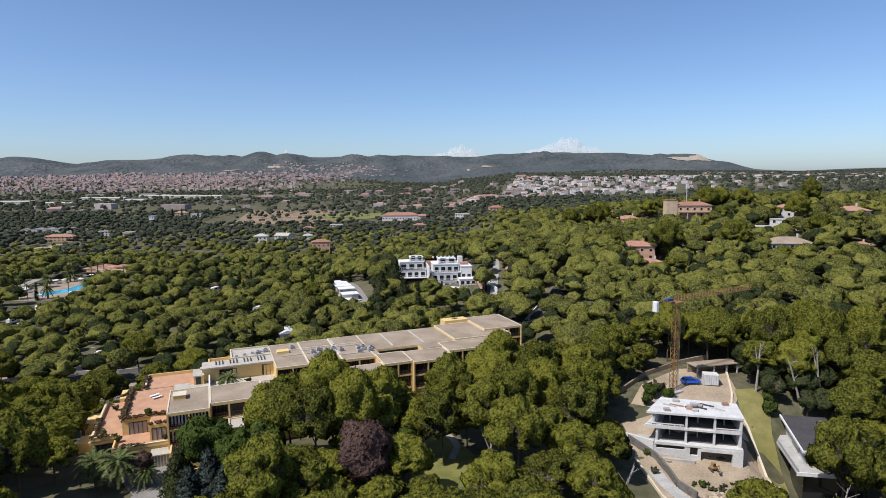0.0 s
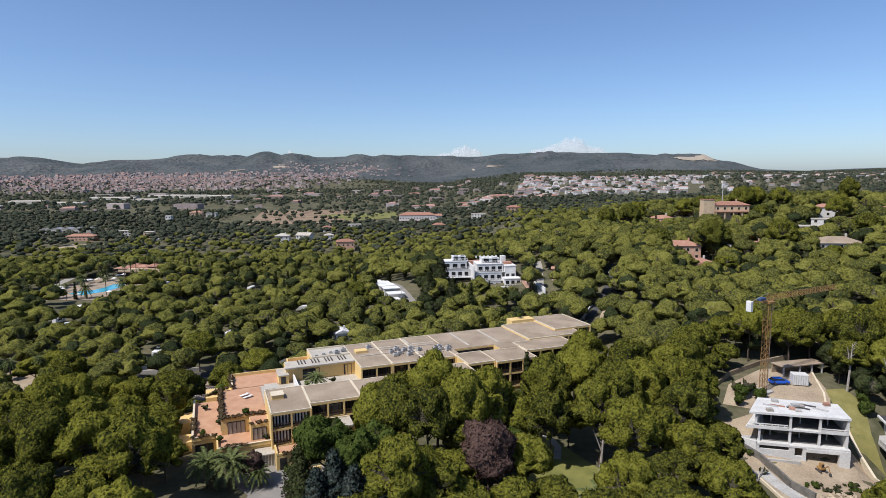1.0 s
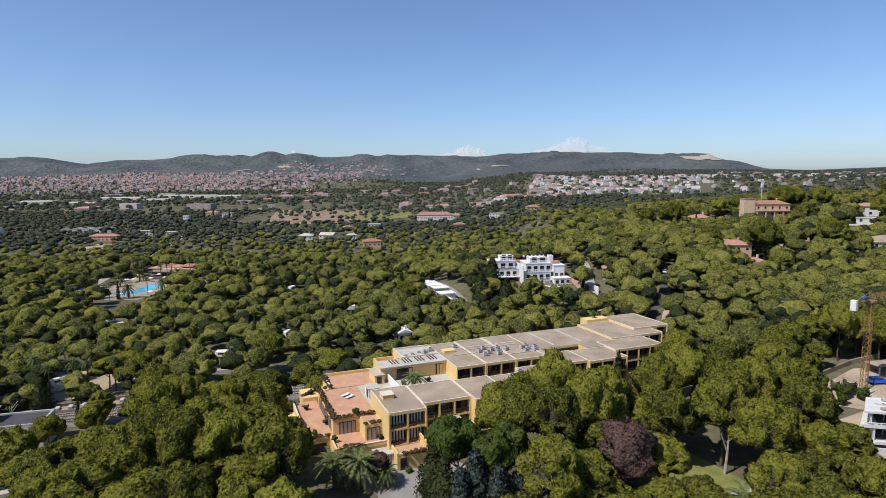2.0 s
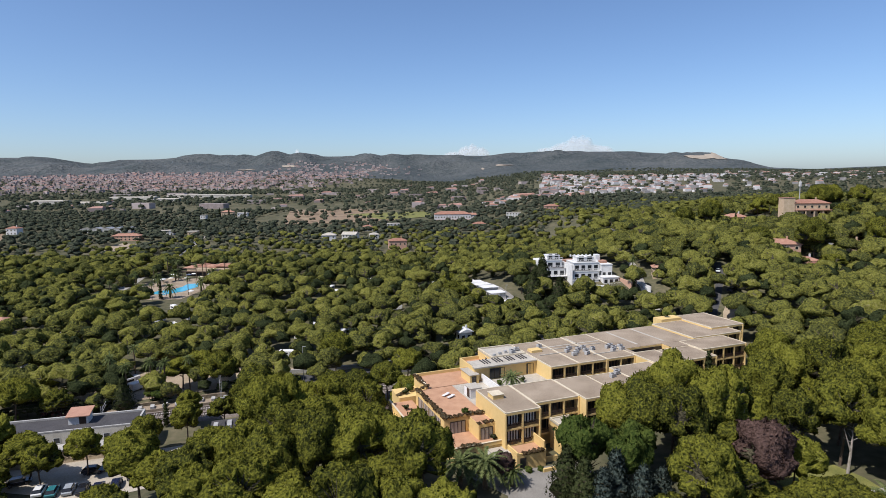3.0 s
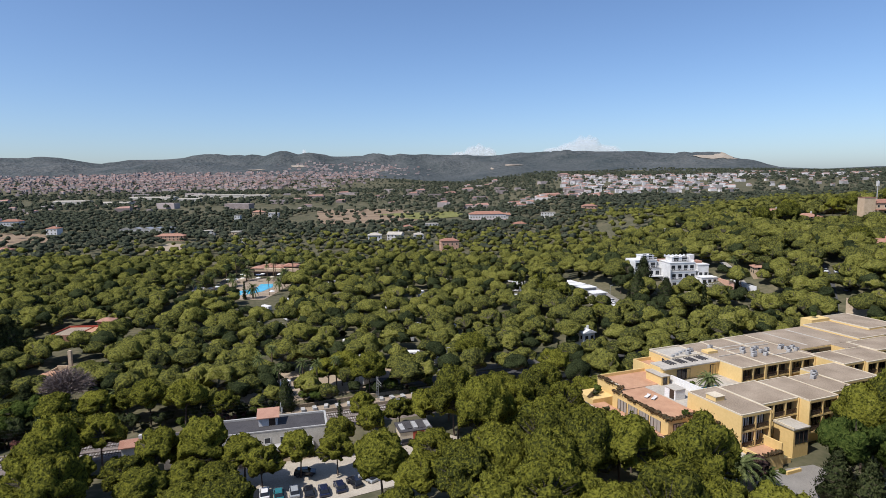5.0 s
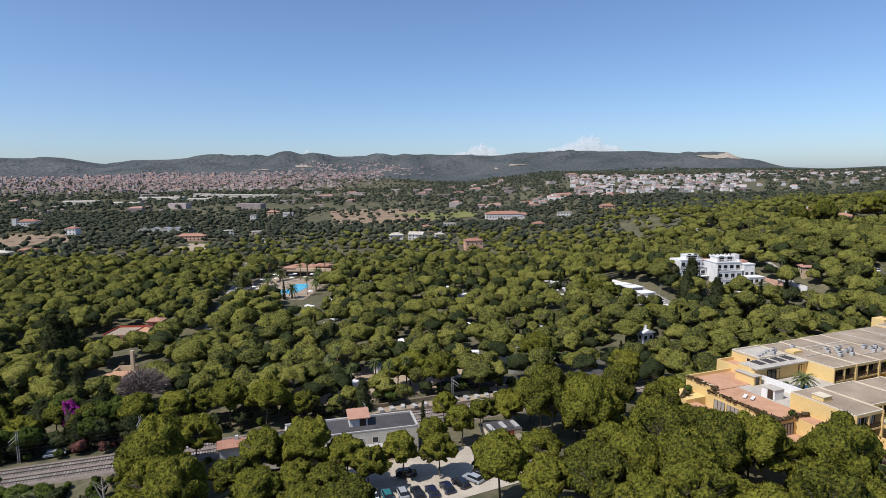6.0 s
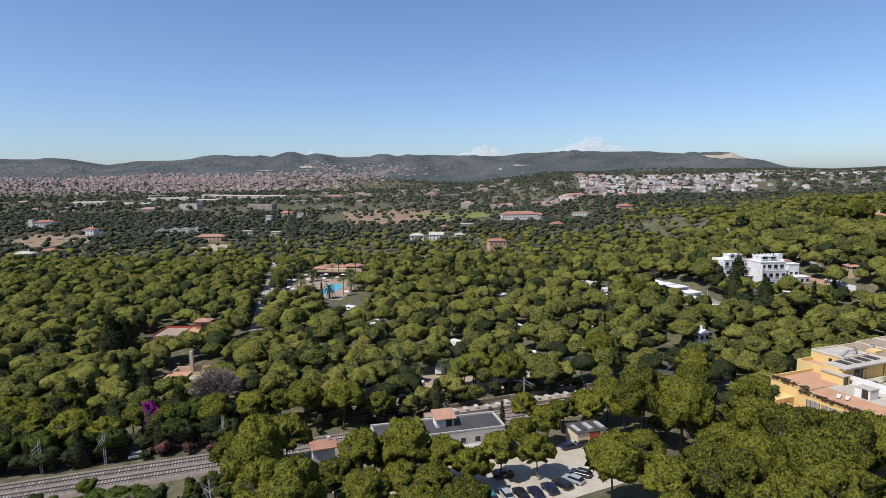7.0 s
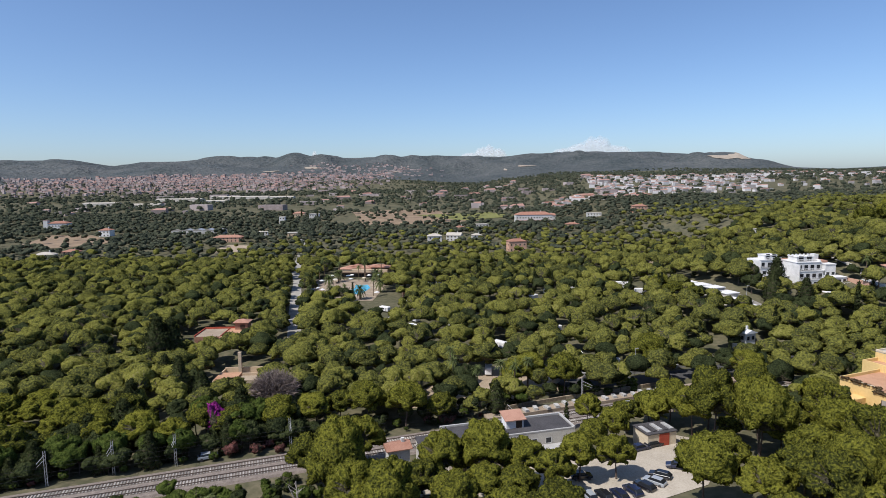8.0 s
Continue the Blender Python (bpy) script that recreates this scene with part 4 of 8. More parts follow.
part("lacing", lace, YELLOW, crane)
part("slewing_ring", box(bmesh.new(), -1.0, 1.0, -1.0, 1.0, TOP, TOP + 0.6, 0.1), YELLOW, crane)
jib = bmesh.new()
for sy, z in ((-0.55, TOP + 0.8), (0.55, TOP + 0.8), (0, TOP + 1.9)):
    beam(jib, (-6.0 if z < TOP + 1 else 0, sy, z), (26, sy * 0.6, z), 0.07)
for k in range(26):
    x0, x1 = k, k + 1
    f0, f1 = x0 / 26, x1 / 26
    for sy in (-0.55, 0.55):
        beam(jib, (x0, sy * (1 - 0.4 * f0), TOP + 0.8), ((x0 + x1) / 2, 0, TOP + 1.9), 0.035)
        beam(jib, ((x0 + x1) / 2, 0, TOP + 1.9), (x1, sy * (1 - 0.4 * f1), TOP + 0.8), 0.035)
part("jib", jib, YELLOW, crane)
apex = beam(bmesh.new(), (0.3, 0, TOP + 0.6), (0, 0, TOP + 2.4), 0.08)
beam(apex, (-0.6, 0.4, TOP + 0.6), (0, 0, TOP + 2.4), 0.06)
part("apex", apex, YELLOW, crane)
stay = beam(bmesh.new(), (0, 0, TOP + 2.4), (-5.8, 0, TOP + 1.0), 0.03)
part("stay", stay, GALVA, crane)
part("winch", box(bmesh.new(), -3.4, -1.4, -0.5, 0.5, TOP + 0.9, TOP + 1.5, 0.1), NAVY_METAL, crane, "dark blue winch housing")
part("counterweight", box(bmesh.new(), -6.8, -6.0, -0.6, 0.6, TOP - 1.1, TOP + 1.2, 0.08), WHITE, crane, "white concrete counterweight")
part("hoist_rope", beam(bmesh.new(), (1.6, 0, 0.6), (1.6, 0, TOP + 0.8), 0.03), GALVA, crane)
part("hoist_rope", beam(bmesh.new(), (1.9, 0.3, 0.6), (1.9, 0.3, TOP + 0.8), 0.035), YELLOW, crane)
part("base_frame", boxes((-1.6, 1.6, -1.6, 1.6, -0.5, 0.4)), CONCRETE, crane)


def car(x, y, turn, paint, label, z=None, van=False):
    """A parked car: pressed body, glazed cabin, wheels."""
    base = (gz(x, y) + 0.10) if z is None else z
    ob = thing("car", Matrix.Translation((x, y, base)) @ Matrix.Rotation(turn, 4, "Z"), label, "car", "parked cars")
    roofz = 1.85 if van else 1.45
    side = [(-2.1, 0.35), (2.1, 0.35), (2.15, 0.75), (1.15, 0.95), (-1.95, 0.98), (-2.15, 0.8)]
    cabin = [(1.15, 0.94), (0.55, roofz), (-1.5, roofz), (-2.0, 0.97)]

    def loft(outline, half, inset):
        bm = bmesh.new()
        a = [bm.verts.new((px, -half + (inset if pz > 1.2 else 0), pz)) for px, pz in outline]
        b = [bm.verts.new((px, half - (inset if pz > 1.2 else 0), pz)) for px, pz in outline]
        bm.faces.new(a)
        bm.faces.new(b[::-1])
        for i in range(len(outline)):
            j = (i + 1) % len(outline)
            bm.faces.new((a[j], a[i], b[i], b[j]))
        bmesh.ops.recalc_face_normals(bm, faces=bm.faces[:])
        bmesh.ops.bevel(bm, geom=bm.edges[:], offset=0.06, segments=1, affect="EDGES")
        return bm

    part("body", loft(side, 0.88, 0), paint, ob)
    part("cabin_glass", loft(cabin, 0.80, 0.14), GLASS, ob)
    part("roof_panel", box(bmesh.new(), -1.45, 0.5, -0.64, 0.64, roofz - 0.03, roofz + 0.04, 0.02), paint, ob)
    for wx in (-1.35, 1.35):
        for wy in (-0.85, 0.85):
            bm = bmesh.new()
            bmesh.ops.create_cone(bm, segments=12, radius1=0.33, radius2=0.33, depth=0.22, cap_ends=True, matrix=Matrix.Translation((wx, wy, 0.33)) @ Matrix.Rotation(math.pi / 2, 4, "X"))
            part("wheel", bm, BITUMEN, ob)
    for wy in (-0.6, 0.6):
        part("headlight", boxes((2.08, 2.17, wy - 0.17, wy + 0.17, 0.62, 0.74)), LIT_GLASS, ob)
    return ob


def paint(name, c):
    m = bpy.data.materials.new(name)
    m.use_nodes = True
    p = m.node_tree.nodes["Principled BSDF"]
    p.inputs["Base Color"].default_value, p.inputs["Roughness"].default_value = (*c, 1), 0.25
    p.inputs["Coat Weight"].default_value = 0.5
    return m


BLACK_CAR, SILVER_CAR, WHITE_CAR = paint("black car paint", (0.012, 0.012, 0.016)), paint("silver car paint", (0.32, 0.34, 0.36)), paint("white car paint", (0.72, 0.72, 0.72))
TEAL_CAR, NAVY_CAR, BLUE_CAR = paint("teal car paint", (0.03, 0.16, 0.18)), paint("navy car paint", (0.015, 0.02, 0.05)), paint("bright blue car paint", (0.01, 0.10, 0.55))
car(56.4, 132.0, 0.0, BLUE_CAR, "bright blue small car parked in the upper yard")

for x, y, a, paint_, lab in (
    (-134.2, 115.1, 0.15, BLACK_CAR, "black hatchback parked by the station"), (-140.0, 107.4, 1.9, WHITE_CAR, "white hatchback parked in a row"),
    (-137.2, 107.0, 1.9, TEAL_CAR, "teal hatchback parked in a row"), (-134.4, 107.6, 1.9, SILVER_CAR, "silver car parked in a row"),
    (-131.6, 107.4, 1.9, BLACK_CAR, "black car parked in a row"), (-128.8, 107.4, 1.9, NAVY_CAR, "navy car parked in a row"),
    (-126.0, 108.6, 1.95, NAVY_CAR, "navy car parked in a row"), (-123.4, 110.0, 2.2, BLACK_CAR, "black car parked in a row"),
    (-121.0, 111.6, 2.4, SILVER_CAR, "silver car parked in a row"), (-119.0, 114.2, 2.6, BLACK_CAR, "black estate car parked askew"),
    (-114.3, 118.2, 2.8, NAVY_CAR, "navy estate car parked by shrubs"), (-118.2, 129.0, 0.4, NAVY_CAR, "navy car in the shade of pines"),
    (-114.6, 131.0, 0.4, BLACK_CAR, "black car beside the red shed"), (-146.5, 111.0, 0.5, BLACK_CAR, "dark car in the shade of pines"),
    (-166.3, 112.3, 1.8, SILVER_CAR, "silver car in the shade of pines"), (-171.0, 114.5, 1.8, WHITE_CAR, "white car in the shade of pines"),
    (48.5, 228, 0.6, WHITE_CAR, "white car on the hill road"), (46.0, 224.8, 0.6, NAVY_CAR, "navy car on the hill road"), (64.5, 223, 0.8, WHITE_CAR, "white car on the hill road"),
    (46.4, 237.5, 1.1, SILVER_CAR, "silver car parked along the shaded lane"), (49.0, 244.0, 1.2, WHITE_CAR, "white car parked along the shaded lane"), (51.6, 240.5, 1.1, WHITE_CAR, "white car parked along the shaded lane"), (30.0, 208.6, 0.95, SILVER_CAR, "silver car parked along the shaded lane"), (26.6, 204.0, 0.9, SILVER_CAR, "silver car parked along the shaded lane"),
    (-36.5, 250.2, 1.9, WHITE_CAR, "white car beside the low white sheds"), (-203, 145, 0.7, WHITE_CAR, "white car under a bare tree"), (-213.5, 128.0, 0.4, SILVER_CAR, "silver car among shrubs beside the railway"),
):
    car(x, y, a, paint_, lab)

# ---------------------------------------------------------------- station
STATION = Matrix.Translation((-152, 124, 0)) @ Matrix.Rotation(radians(15), 4, "Z")
CREAM_GREY = material("weathered pale render", (0.40, 0.37, 0.32), (0.56, 0.53, 0.47), 2.0, bump=0.006)
station = thing("station_building", STATION, "long low pale station building with a dark flat roof", "station")
part("wall", boxes((-8.5, 20.2, 0, 8, -1.5, 4.8)), CREAM_GREY, station)
part("roof", boxes((-8.1, 19.8, 0.3, 7.6, 4.8, 4.86)), BITUMEN, station)
for row in ((-8.5, 20.2, 7.6, 8.05, 4.8, 5.25), (19.8, 20.25, 0, 7.6, 4.8, 5.2), (-8.5, 19.8, -0.05, 0.3, 4.8, 5.05)):
    part("parapet", boxes(row), CONCRETE, station)
part("low_wing", boxes((-14, -8.502, 1.0, 7.6, -1.5, 3.4)), CREAM_GREY, station)
part("low_wing_roof", boxes((-14.2, -8.502, 0.8, 7.8, 3.4, 3.6)), BITUMEN, station)
for k in range(7):
    x = -6.5 + 3.3 * k
    win = part("window", boxes((x, x + 1.2, -0.06, 0.02, 2.2, 3.4)), GLASS, station)
    part("window_frame", ring_frame(x, x + 1.2, -0.10, -0.061, 2.2, 3.4, 0.09), WHITE, win)
part("canopy", boxes((-8, 17, -3.2, -0.07, 1.65, 1.95)), CONCRETE, station)
part("stone_front", boxes((-8, 3.4, -2.9, -0.1, -1.5, 1.649), (5.4, 17, -2.9, -0.1, -1.5, 1.649)), STONE, station)
for k, x in enumerate((-5.5, -1.0, 8.0, 12.0)):
    win = part("window", boxes((x, x + 1.5, -2.96, -2.88, 0.3, 1.3)), GLASS, station)
    part("window_frame", ring_frame(x, x + 1.5, -3.0, -2.961, 0.3, 1.3, 0.12), CREAM, win)
sr = random.Random(9)
for k in range(120):
    x = sr.uniform(-7.8, 16.6)
    if 3.2 < x < 5.6:
        continue
    s = part("stone", rubble_mesh[k % 5], None, station)
    s.matrix_basis = Matrix.Translation((x, -2.92, sr.uniform(-0.3, 1.5))) @ Matrix.Diagonal((sr.uniform(0.5, 0.8), 0.14, sr.uniform(0.35, 0.6), 1))
part("back_wall", boxes((3.4, 5.4, -1.2, -0.11, -1.5, 1.648)), BITUMEN, station)
hut = part("roof_hut", boxes((5.4, 9.4, 3.2, 6.4, 4.862, 6.7)), WHITE, station, "white roof hut with a single clay-tiled pitch")
ht = bmesh.new()
vs = [ht.verts.new(p) for p in ((5.0, 2.7, 6.72), (9.9, 2.7, 6.72), (9.9, 6.9, 7.5), (5.0, 6.9, 7.5), (5.0, 2.7, 6.90), (9.9, 2.7, 6.90), (9.9, 6.9, 7.68), (5.0, 6.9, 7.68))]
for f in ((3, 2, 1, 0), (4, 5, 6, 7), (0, 1, 5, 4), (1, 2, 6, 5), (2, 3, 7, 6), (3, 0, 4, 7)):
    ht.faces.new([vs[i] for i in f])
part("hut_roof", ht, ROOF_TILE, hut)
part("hut_door", boxes((7.6, 9.0, 3.14, 3.2, 4.9, 6.6)), BROWN, hut)

shed = thing("red_shed", Matrix.Translation((-113.2, 133.5, 0)) @ Matrix.Rotation(radians(18), 4, "Z"), "small cream and red shed with a dark flat roof", "shed")
part("wall", boxes((-4, 3.5, -2.4, 3.0, -1.5, 2.6)), CREAM, shed)
part("red_panel", boxes((-1.0, 1.6, -2.5, -2.402, -1.2, 2.5)), RED_WALL, shed)
part("roof", boxes((-4.2, 3.7, -2.6, 3.2, 2.6, 2.8)), BITUMEN, shed)
for k in range(5):
    part("roof_clutter", boxes((-3.6 + 1.5 * k, -2.6 + 1.5 * k, -1.6, 1.8, 2.8, 2.95 + 0.1 * (k % 3))), BITUMEN if k % 2 else GALVA, shed)


def roof_mesh(w, d, z0, rise, over=0.5, hip=True):
    """A tiled roof, hipped or gabled, with a thin eave."""
    bm = bmesh.new()
    a, b = w / 2 + over, d / 2 + over
    run = min(a, b) if hip else 0.0
    base = [bm.verts.new(p) for p in ((-a, -b, z0), (a, -b, z0), (a, b, z0), (-a, b, z0))]
    low = [bm.verts.new((v.co.x, v.co.y, z0 - 0.18)) for v in base]
    if a >= b:
        r0, r1 = bm.verts.new((-a + run, 0, z0 + rise)), bm.verts.new((a - run + 0.01, 0, z0 + rise))
        faces = [(base[0], base[1], r1, r0), (base[2], base[3], r0, r1), (base[1], base[2], r1), (base[3], base[0], r0)]
    else:
        r0, r1 = bm.verts.new((0, -b + run, z0 + rise)), bm.verts.new((0, b - run + 0.01, z0 + rise))
        faces = [(base[1], base[2], r1, r0), (base[3], base[0], r0, r1), (base[0], base[1], r0), (base[2], base[3], r1)]
    for f in faces:
        bm.faces.new(f)
    for i in range(4):
        j = (i + 1) % 4
        bm.faces.new((low[i], low[j], base[j], base[i]))
    bm.faces.new(low[::-1])
    bmesh.ops.recalc_face_normals(bm, faces=bm.faces[:])
    return bm


FRONTS = []


def house(x, y, w, d, h, turn, label, wall=None, roof="hip", top=None, storeys=2, z=None, arches=0, tower=None):
    """A country house: walls, roof, windows with frames on the two faces towards the sea and the west, a door and a chimney."""
    FRONTS.append((x, y, w, d))
    base = gz(x, y) - 0.3 if z is None else z
    ob = thing("house", Matrix.Translation((x, y, base)) @ Matrix.Rotation(turn, 4, "Z"), label, "house")
    wall = wall or PALE_CONCRETE
    part("wall", boxes((-w / 2, w / 2, -d / 2, d / 2, -5, h)), wall, ob)
    if roof == "flat":
        part("roof", boxes((-w / 2 - 0.3, w / 2 + 0.3, -d / 2 - 0.3, d / 2 + 0.3, h, h + 0.35)), top or SCREED, ob)
    else:
        part("roof", roof_mesh(w, d, h + 0.18, min(w, d) * 0.22, hip=roof == "hip"), top or ROOF_TILE, ob)
        part("chimney", boxes((w * 0.2, w * 0.2 + 0.6, -0.3, 0.3, h, h + min(w, d) * 0.3 + 0.6)), wall, ob)
    n = max(2, int(w / 3.4))
    for s in range(storeys):
        z0 = 0.9 + s * (h / storeys)
        for k in range(n):
            cx = -w / 2 + (k + 0.5) * w / n
            win = part("window", boxes((cx - 0.6, cx + 0.6, -d / 2 - 0.05, -d / 2 + 0.02, z0, z0 + 1.3)), GLASS, ob)
            part("window_frame", ring_frame(cx - 0.6, cx + 0.6, -d / 2 - 0.12, -d / 2 - 0.051, z0, z0 + 1.3, 0.11), CREAM, win)
        for k in range(2):
            cy = -d / 4 + k * d / 2
            part("window", boxes((-w / 2 - 0.05, -w / 2 + 0.02, cy - 0.5, cy + 0.5, z0, z0 + 1.3)), GLASS, ob)
    if arches:
        porch_ = boxes((-w / 2, w / 2, -d / 2 - 3.0, -d / 2 - 0.13, 2.9, 3.3))
        part("porch_roof", porch_, ROOF_TILE, ob)
        for k in range(arches + 1):
            cx = -w / 2 + 0.25 + (w - 0.5) * k / arches
            part("porch_column", boxes((cx - 0.25, cx + 0.25, -d / 2 - 2.8, -d / 2 - 2.3, -1.5, 2.9)), wall, ob)
    if tower:
        tw, th = tower
        part("tower", boxes((-w / 2 - tw, -w / 2 - 0.004, -d / 2 - 0.5, -d / 2 - 0.5 + tw, -1.5, th)), wall, ob)
        part("tower_roof", boxes((-w / 2 - tw - 0.2, -w / 2 + 0.2, -d / 2 - 0.7, -d / 2 - 0.3 + tw, th, th + 0.3)), ROOF_TILE, ob)
    return ob


PINK = material("salmon render", (0.46, 0.26, 0.18), (0.60, 0.38, 0.27), 2.0)
SANDSTONE = material("sand-coloured render", (0.44, 0.32, 0.20), (0.58, 0.45, 0.31), 2.0)
house(-170.8, 119.8, 4.4, 3.6, 7.8, RAIL_A, "small white hut with an orange tiled roof beside the railway", roof="gable", storeys=1)

# house with the grey roof beside the villa
modern = thing("modern_house", Matrix.Identity(4), "white modern house with a grey roof and wide deck", "house")
part("roof", prism([(70.0, 119.2), (64.9, 102.9), (75.0, 101.0), (78.2, 117.6)], 9.9, 10.15), BITUMEN, modern)
part("roof_edge", prism([(69.8, 119.4), (64.6, 102.7), (64.9, 102.9), (70.0, 119.2)], 9.8, 10.2), WHITE, modern)
part("upper_wall", prism([(70.6, 118.4), (66.0, 103.8), (74.6, 102.0), (77.6, 116.8)], 6.7, 9.9), PALE_CONCRETE, modern)
part("deck", prism([(66.4, 114.0), (63.3, 101.8), (75.2, 99.6), (79, 115), (70, 118.6)], 6.3, 6.68), CONCRETE, modern)
part("lower_glazing", prism([(69.2, 115.5), (65.4, 103.2), (75, 101.2), (77.5, 114)], -1.0, 6.3), GLASS, modern)
part("ribbon_window", prism([(68.7, 112.8), (67.2, 108.0), (67.6, 107.9), (69.1, 112.7)], 7.3, 9.2), GLASS, modern)
part("deck_rail", prism([(66.5, 113.9), (63.4, 101.9), (63.55, 101.85), (66.65, 113.8)], 6.68, 7.4), GALVA, modern)
part("roof_edge", prism([(64.6, 102.7), (74.9, 100.7), (75.0, 101.0), (64.9, 102.9)], 9.8, 10.2), WHITE, modern)
part("deck_edge", prism([(63.1, 101.6), (75.2, 99.35), (75.2, 99.6), (63.3, 101.8)], 6.1, 6.75), WHITE, modern)
lean = thing("yard_shed", Matrix.Translation((64.5, 138.8, gz(64.5, 138.8))) @ Matrix.Rotation(0.25, 4, "Z"), "low open shed with a grey slab roof", "shed")
part("roof", boxes((-6, 6, -2, 1.8, 2.3, 2.5)), GRAVEL, lean)
part("back_wall", boxes((-5.8, 5.8, 1.4, 1.7, -0.5, 2.3)), STONE, lean)
for a in (-5.5, -1, 2.5, 5.5):
    part("post", boxes((a - 0.15, a + 0.15, -1.8, -1.5, -0.5, 2.3)), CONCRETE, lean)
tank = thing("site_cabin", Matrix.Translation((60.8, 131.8, gz(60.8, 131.8) + 0.1)) @ Matrix.Rotation(-0.2, 4, "Z"), "pale ribbed site cabin in the yard", "cabin")
part("body", box(bmesh.new(), -1.6, 1.6, -1.2, 1.2, 0, 2.4, 0.05), PALE_CONCRETE, tank)
for k in range(7):
    part("rib", boxes((-1.5 + 0.48 * k, -1.42 + 0.48 * k, -1.26, -1.2, 0.1, 2.3)), CONCRETE, tank)

# ---------------------------------------------------------------- big white house
WH = Matrix.Translation((-2, 262, 9.4)) @ Matrix.Rotation(radians(8), 4, "Z")
white_house = thing("white_terraced_house", WH, "large white stepped house with balconies on the wooded slope", "house")


def white_block(a0, a1, b0, b1, z0, z1, bays):
    part("block", boxes((a0, a1, b0, b1, z0, z1)), WHITE, white_house)
    part("block_roof", boxes((a0 - 0.2, a1 + 0.2, b0 - 0.2, b1 + 0.2, z1, z1 + 0.3)), WHITE, white_house)
    part("balcony", boxes((a0 - 0.6, a1 + 0.6, b0 - 2.2, b0 - 0.202, z0 - 0.25, z0)), WHITE, white_house)
    rail = comb(a0 - 0.6, a1 + 0.6, b0 - 2.2, b0 - 2.1, z0, z0 + 1.0, max(4, int((a1 - a0) / 0.9)), 0.14, 0.16)
    part("railing", rail, WHITE, white_house)
    for k in range(bays):
        x0 = a0 + (a1 - a0) * (k + 0.2) / bays
        x1 = a0 + (a1 - a0) * (k + 0.8) / bays
        win = part("window", boxes((x0, x1, b0 - 0.06, b0 + 0.02, z0 + 0.1, z0 + 2.2)), GLASS, white_house)
        part("window_frame", ring_frame(x0, x1, b0 - 0.1, b0 - 0.061, z0 + 0.1, z0 + 2.2, 0.08), WHITE, win)


for row in ((-17, -5, 10, 20, 4.6, 7.8, 4), (-17, -6, 12, 20, 8.1, 11.2, 3), (-12, -6, 15, 20, 11.5, 13.0, 2),
            (-4, 8, 2, 13, 0.4, 3.4, 4), (-3, 9, 4.4, 15, 3.7, 6.9, 4), (-2, 10, 7, 17, 7.2, 10.4, 4), (1, 9, 11, 17, 10.7, 12.4, 2),
            (10.4, 15.5, 5, 14, 4.0, 9.6, 2), (5, 15, -4, 1.6, -1.6, 1.4, 4), (9, 16.5, -0.6, 4.7, 1.7, 4.6, 3), (0, 12, -9, -4.2, -3.4, -0.2, 4), (3, 13, -13.4, -9.4, -5, -1.8, 3)):
    white_block(*row)
for a0, a1, b0, b1, z0, z1 in ((-4.6, -4.2, 2, 17, 0, 10.4), (9.2, 9.6, 7, 17, 7.2, 11.6), (-17.4, -17.0, 10, 20, 2, 11.2)):
    part("side_screen", boxes((a0, a1, b0, b1, z0, z1)), WHITE, white_house)
part("stair_tower", boxes((10.3, 12.4, 12, 15, 3, 13.4)), WHITE, white_house)
part("roof_tiles", boxes((-5, 6, 17.4, 21.0, 8.2, 10.6), (11, 14.6, 9, 13.6, 9.95, 10.9)), ROOF_TILE, white_house)
part("gate_wall", boxes((16.8, 17.4, -12, 6, -3, 4.4)), PINK, white_house)
part("garden_wall", boxes((21.4, 21.8, -20, 14, -3, 4.0)), WHITE, white_house)
part("foundation", boxes((-17, 16, 3, 18, -6, 0.38)), WHITE, white_house)
for k in range(6):
    part("chimney", boxes((-1.6 + 1.9 * k, -1.0 + 1.9 * k, 13.2, 13.8, 12.7, 13.6)), WHITE, white_house)


def long_shed(x, y, w, d, h, turn, label):
    ob = thing("white_shed", Matrix.Translation((x, y, gz(x, y))) @ Matrix.Rotation(turn, 4, "Z"), label, "shed", "white sheds")
    part("wall", boxes((-w / 2, w / 2, -d / 2, d / 2, -3, h)), CREAM_GREY, ob)
    part("roof", boxes((-w / 2 - 0.3, w / 2 + 0.3, -d / 2 - 0.4, d / 2 + 0.4, h, h + 0.25)), WHITE, ob)
    # Dark panels on the solid wall paint the unlit inside of openings.
    for k in range(int(w / 3)):
        part("opening", boxes((-w / 2 + 0.6 + 3 * k, -w / 2 + 2.6 + 3 * k, -d / 2 - 0.04, -d / 2 + 0.02, 0.2, h - 0.6)), BITUMEN, ob)


sheet("pale_yard", [(-59, 296), (-47, 293), (-29, 242), (-37, 234), (-48, 262)], FORECOURT, "pale gravel yard between long sheds", "yard", 0.15)
SHED_A = math.atan2(-45, 16)
for k in range(6):
    f = k / 5
    long_shed(-55.0 + 13.6 * f, 292.0 - 36.5 * f, 5.7, 6.6, 2.9 - 0.25 * (k % 2), SHED_A, "low white flat-roofed unit stepping down a gravel yard")
for k in range(4):
    long_shed(-42.2 + 2.3 * k, 250.0 - 4.6 * k, 4.3, 5.2, 2.3 - 0.2 * (k % 2), SHED_A, "small white flat-roofed unit stepping down the slope")
house(-57, 208.5, 4.6, 5.4, 3.2, 0.4, "small white gabled house among pines", roof="gable", top=WHITE, storeys=1, z=1.6)

